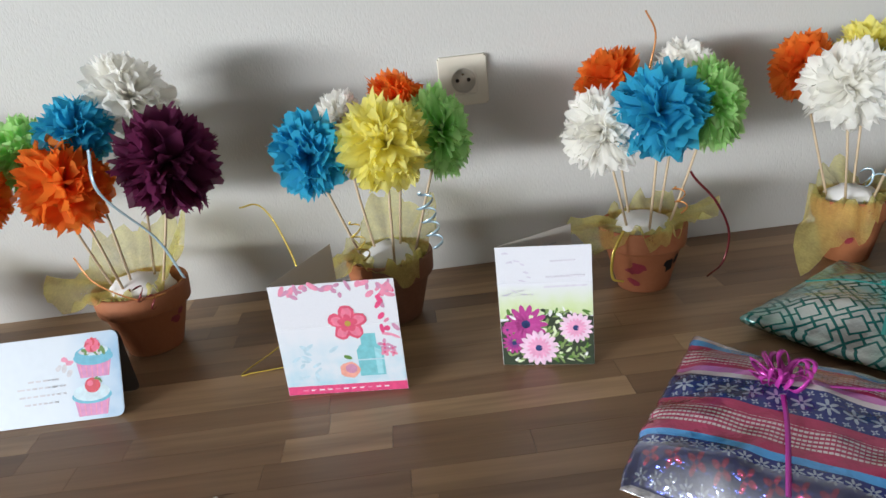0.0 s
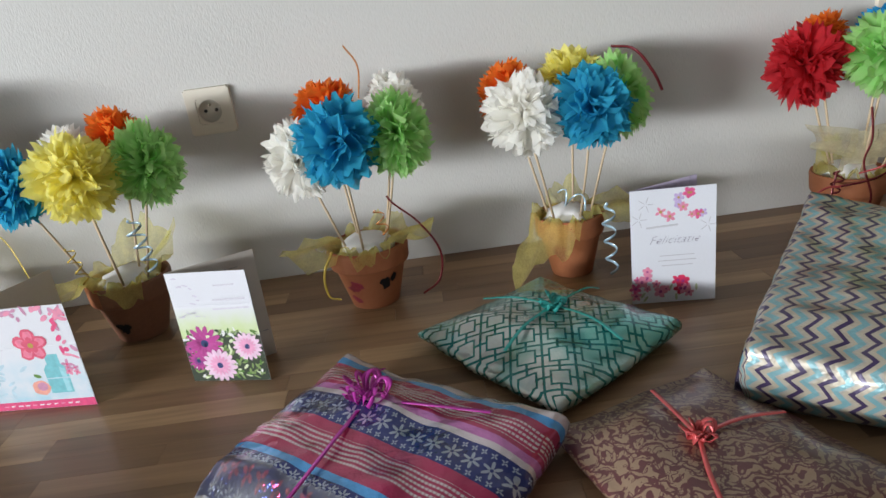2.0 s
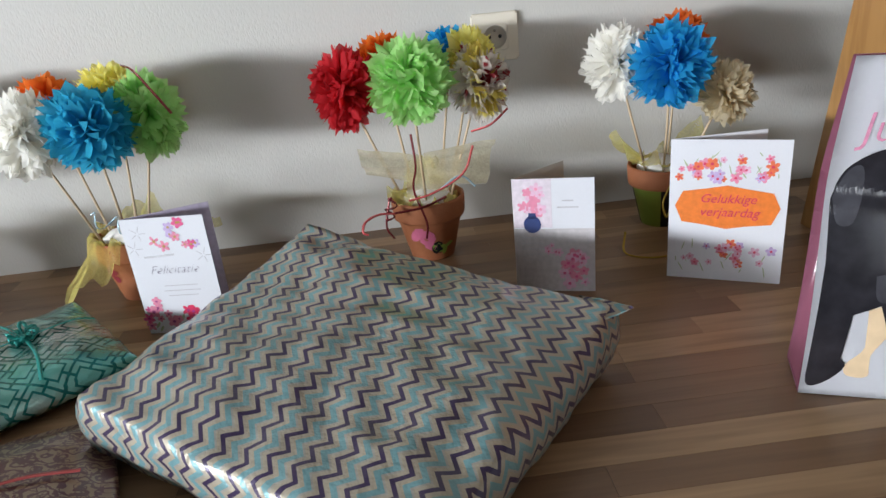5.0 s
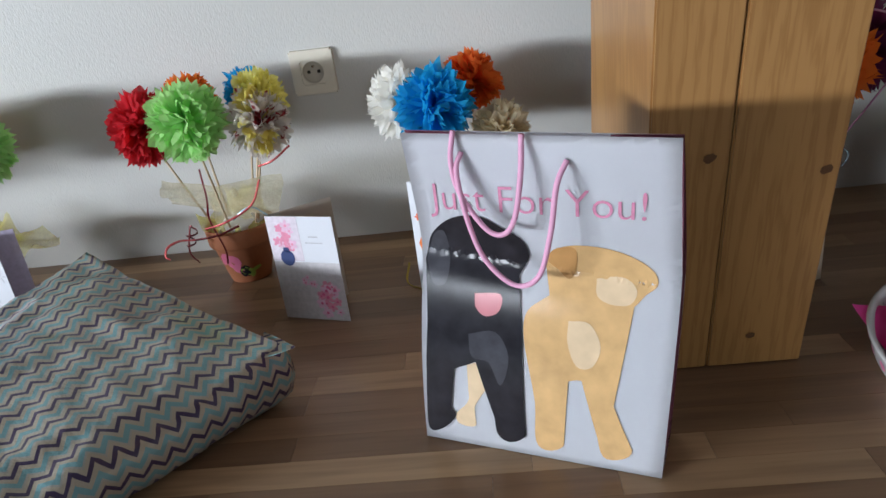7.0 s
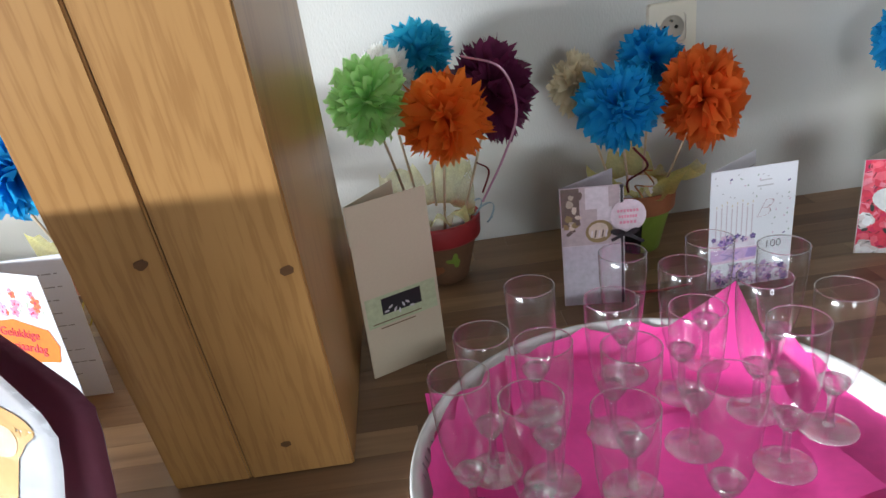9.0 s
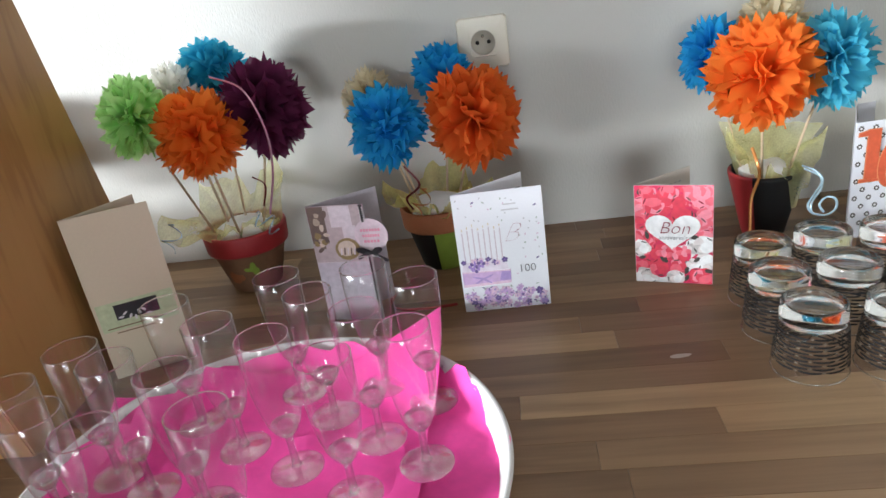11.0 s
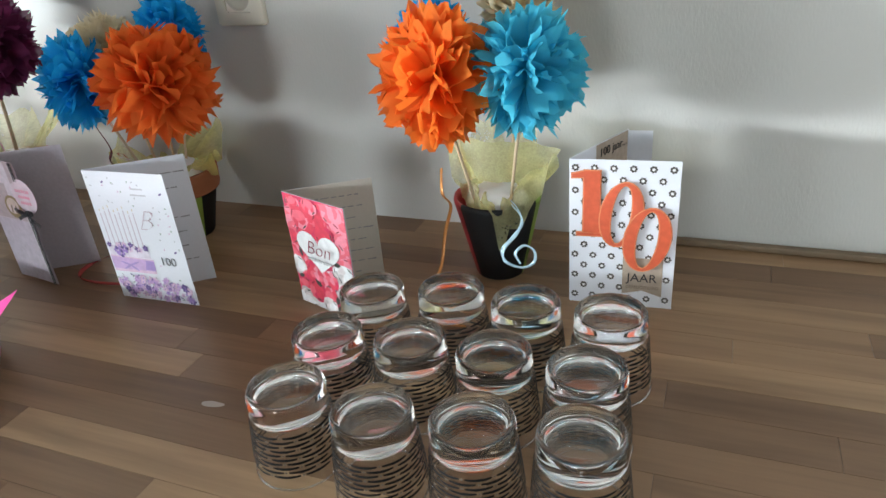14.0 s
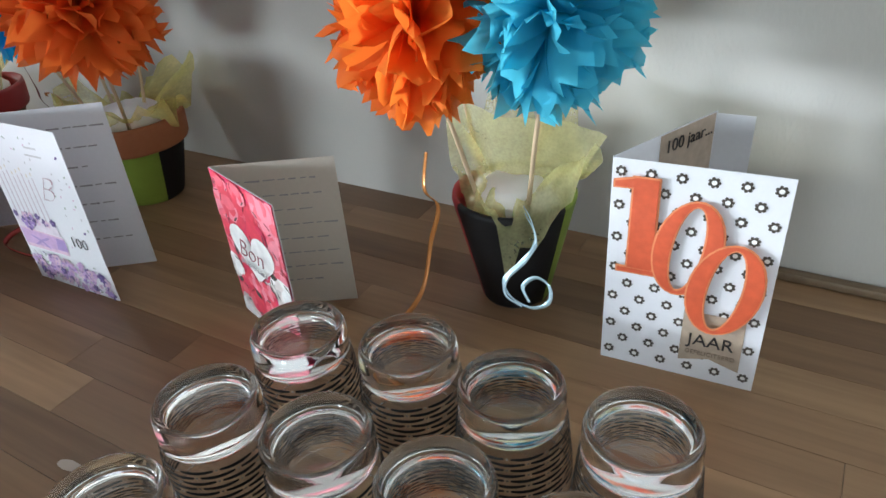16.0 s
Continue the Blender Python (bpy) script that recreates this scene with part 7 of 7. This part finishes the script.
# ---- glasses ----
def champagne_flute():
    ob = thing("champagne_flute", pose(0, 0, 0), "empty clear champagne flute standing in pink-lined tray", "glass", "champagne flutes in the tray")
    bm = bmesh.new()
    lathe(bm, [(0.0040, 0.0435), (0.0075, 0.0455), (0.0122, 0.0515), (0.0168, 0.0620), (0.0208, 0.0790), (0.0237, 0.1000), (0.0256, 0.127), (0.0262, 0.1596), (0.0257, 0.1602), (0.0253, 0.1596)], 40)
    part("bowl", bm, M_THIN, ob)
    bm = bmesh.new()
    lathe(bm, [(0.0259 + 0.0006 * math.cos(a), 0.1600 + 0.0006 * math.sin(a)) for a in (0, 1.05, 2.09, 3.14, 4.19, 5.24, 6.283)], 40)
    part("rim", bm, M_GLASS, ob).visible_shadow = False
    bm = bmesh.new()
    lathe(bm, [(0.0, 0.0440), (0.0040, 0.0441), (0.0072, 0.0462), (0.0116, 0.0520), (0.0150, 0.0595), (0.0140, 0.0592), (0.0095, 0.0552), (0.0048, 0.0528), (0.0, 0.0522)], 32)
    part("bowl_bottom", bm, M_SOFT, ob, "thick glass bottom of the bowl").visible_shadow = False
    bm = bmesh.new()
    lathe(bm, [(0, 0.0056), (0.0060, 0.0057), (0.0045, 0.009), (0.0040, 0.014), (0.0038, 0.036), (0.0044, 0.0415), (0.0055, 0.0438), (0, 0.0439)], 24)
    part("stem", bm, M_SOFT, ob).visible_shadow = False
    bm = bmesh.new()
    lathe(bm, [(0.0, 0.0003), (0.0275, 0.0003), (0.0284, 0.0012), (0.0270, 0.0022), (0.0180, 0.0030), (0.0070, 0.0052), (0.0, 0.0054)], 36)
    part("foot", bm, M_SOFT, ob).visible_shadow = False
    return ob


FLUTES = [(2.192, 0.469), (2.253, 0.551), (2.323, 0.500), (2.415, 0.548), (2.366, 0.598), (2.466, 0.602), (2.476, 0.501), (2.528, 0.562), (2.530, 0.458), (2.165, 0.407), (2.218, 0.364), (2.393, 0.462), (2.244, 0.441), (2.284, 0.335), (2.374, 0.352), (2.463, 0.418), (2.315, 0.415)]
flute = champagne_flute()
flute.matrix_world = pose(FLUTES[0][0], FLUTES[0][1], T + 0.0175)
for i, (x, y) in enumerate(FLUTES[1:]):
    copy_thing(flute, pose(x, y, T + 0.0175, 0, 0, 37 * i))


def tumbler():
    ob = thing("tumbler", pose(0, 0, 0), "clear tumbler with dark dashed band standing upside down", "glass", "tumblers in rows")
    wall_r = lambda z: 0.0402 - 0.0052 * max(0.0, z - 0.01) / 0.056
    bm = bmesh.new()
    lathe(bm, [(0.0392, 0.0012), (0.0399, 0.0002), (0.0404, 0.0012), (0.0403, 0.01), (wall_r(0.03), 0.03), (wall_r(0.05), 0.05), (wall_r(0.0635), 0.0635)], 48)
    part("wall", bm, M_THIN, ob)
    bm = bmesh.new()
    lathe(bm, [(0.0400 + 0.0010 * math.cos(a), 0.0012 + 0.0010 * math.sin(a)) for a in (0, 1.05, 2.09, 3.14, 4.19, 5.24, 6.283)], 48)
    part("rim", bm, M_SOFT, ob).visible_shadow = False
    bm = bmesh.new()
    lathe(bm, [(0, 0.0655), (0.026, 0.0650), (0.0315, 0.0635), (0.0340, 0.0610), (0.0351, 0.0635), (0.0347, 0.078), (0.0342, 0.0820), (0.0328, 0.0846), (0.0310, 0.0850), (0.0292, 0.0842), (0.0275, 0.0832), (0.0, 0.0826)], 48)
    part("base", bm, M_GLASS, ob, "thick clear glass base").visible_shadow = False
    bm = bmesh.new()
    for k in range(10):
        z = 0.0165 + k * 0.0044
        r = wall_r(z) + 0.0005
        for j in range(9):
            a0 = 2 * math.pi * (j + (0.5 if k % 2 else 0)) / 9
            a1 = a0 + 2 * math.pi / 9 * 0.84
            prev = None
            for i in range(9):
                a = a0 + (a1 - a0) * i / 8
                th = 0.00135 * math.sin(math.pi * (i + 0.6) / 9.2) ** 0.3
                zz = z - 0.0006 * math.sin(math.pi * i / 8)
                row = (bm.verts.new((r * math.cos(a), r * math.sin(a), zz - th)), bm.verts.new((r * math.cos(a), r * math.sin(a), zz + th)))
                if prev:
                    bm.faces.new((prev[0], row[0], row[1], prev[1]))
                prev = row
    part("dashed_band", bm, plain("print_charcoal", (0.010, 0.009, 0.009), 0.7, spec=0.15), ob, "dark dashed printed band")["kind"] = "stuff"
    bm = bmesh.new()
    for k in range(10):
        z = 0.0168 + k * 0.0044
        r = wall_r(z) + 0.0008
        for j in range(9):
            a = 2 * math.pi * (j + (0.5 if k % 2 else 0)) / 9 - 0.056
            bm.faces.new([bm.verts.new((r * math.cos(a + 0.027 * math.cos(b)), r * math.sin(a + 0.027 * math.cos(b)), z + 0.0010 * math.sin(b))) for b in (0, 1.05, 2.09, 3.14, 4.19, 5.24)])
    part("dots", bm, plain("print_silver", (0.17, 0.14, 0.115), 0.7, 0.0, spec=0.2), ob, "taupe printed dots")["kind"] = "stuff"
    return ob


TUMBLERS = [(2.955, 0.765), (3.037, 0.784), (3.118, 0.778), (3.201, 0.778), (2.947, 0.683), (3.030, 0.692), (3.112, 0.692), (3.195, 0.689), (2.953, 0.600), (3.040, 0.592), (3.122, 0.603), (3.206, 0.610)]
tum = tumbler()
tum.matrix_world = pose(TUMBLERS[0][0], TUMBLERS[0][1], T + 0.001)
for i, (x, y) in enumerate(TUMBLERS[1:]):
    copy_thing(tum, pose(x, y, T + 0.001, 0, 0, 53 * i + 20))


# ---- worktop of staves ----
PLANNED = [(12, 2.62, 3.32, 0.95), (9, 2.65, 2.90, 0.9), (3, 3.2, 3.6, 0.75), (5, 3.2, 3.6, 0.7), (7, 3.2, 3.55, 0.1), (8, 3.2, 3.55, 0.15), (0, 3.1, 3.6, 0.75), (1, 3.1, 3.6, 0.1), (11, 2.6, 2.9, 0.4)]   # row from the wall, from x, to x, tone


def worktop():
    x0, x1, y0, y1 = -2.6, 4.6, 0.13, WALL
    ob = thing("worktop", pose(0, 0, T), "brown wood-stave laminate worktop along the wall", "worktop")
    dark = plain("stave_joint", (0.05, 0.03, 0.02), 0.6)
    bm = bmesh.new()
    box(bm, (x0, y0, -0.040), (x1, y1, -0.0035))
    part("core", bm, dark, ob, smooth=False)
    bm = bmesh.new()
    box(bm, (x0, y0 + 0.05, -T), (x1, y0 + 0.07, -0.040))
    part("front_board", bm, plain("base_board", (0.3, 0.28, 0.25), 0.6), ob, smooth=False)
    wid = 0.0431
    rows = int((y1 - y0) / wid)
    lens = (0.13, 0.19, 0.25, 0.31, 0.38, 0.46, 0.55)
    meshes = {}
    rng = random.Random(77)
    rest = bmesh.new()
    for r in range(rows + 1):
        y = y1 - (r + 1) * wid
        if y < y0 - wid:
            continue
        x = x0 - rng.uniform(0, 0.3)
        while x < x1:
            ln = rng.choice(lens)
            near = x + ln > -0.66 and x < 3.55 and y > 0.24
            if not near:
                a, b = max(x, x0), min(x + ln, x1)
                if b - a > 0.01:
                    box(rest, (a + 0.0002, max(y, y0) + 0.0002, -0.0034), (b - 0.0002, y + wid - 0.0002, 0.0))
            else:
                if ln not in meshes:
                    bm = bmesh.new()
                    box(bm, (-ln / 2 + 0.0002, -wid / 2 + 0.0002, -0.0034), (ln / 2 - 0.0002, wid / 2 - 0.0002, 0.0))
                    me = bpy.data.meshes.new("stave")
                    bm.to_mesh(me)
                    bm.free()
                    me.materials.append(M_WOOD)
                    meshes[ln] = me
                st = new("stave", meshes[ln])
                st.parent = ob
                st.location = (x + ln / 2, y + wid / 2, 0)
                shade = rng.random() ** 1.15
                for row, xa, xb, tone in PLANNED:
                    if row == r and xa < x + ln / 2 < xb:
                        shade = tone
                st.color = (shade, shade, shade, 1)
            x += ln
    st = part("staves", rest, M_WOOD, ob, "far wood staves", smooth=False)
    st["kind"] = "stuff"
    st.color = (0.42, 0.42, 0.42, 1)
    bm = bmesh.new()
    box(bm, (3.16, y1 - 0.012, 0.0005), (x1, y1 - 0.0005, 0.0095))
    bevel_all(bm, 0.003)
    part("wall_strip", bm, plain("strip_wood", (0.20, 0.14, 0.085), 0.5, vary=0.3, scale=40), ob, "narrow wooden strip at the wall", smooth=False)
    bm = bmesh.new()
    poly(bm, disc_pts(0, 0, 0.013, 0.0045, 14, 0.12, 0.1, 0, random.Random(2)), 0)
    bmesh.ops.transform(bm, matrix=Matrix.Translation((2.821, 0.640, 0.0008)) @ Matrix.Rotation(radians(-90), 4, "X"), verts=bm.verts)
    part("worn_spot", bm, plain("worn_laminate", (0.50, 0.44, 0.38), 0.5), ob, "pale worn spot", smooth=False)


worktop()


def crumb():
    ob = thing("crumb", pose(-0.229, 0.533, T), "tiny pale crumb lying on the worktop", "crumb")
    bm = bmesh.new()
    bmesh.ops.create_icosphere(bm, subdivisions=2, radius=0.0032)
    for v in bm.verts:
        v.co *= 1 + 0.3 * noise.noise(v.co * 600)
        v.co.z = v.co.z * 0.5 + 0.0016
    part("piece", bm, plain("crumb_white", (0.7, 0.66, 0.58), 0.7), ob)


crumb()
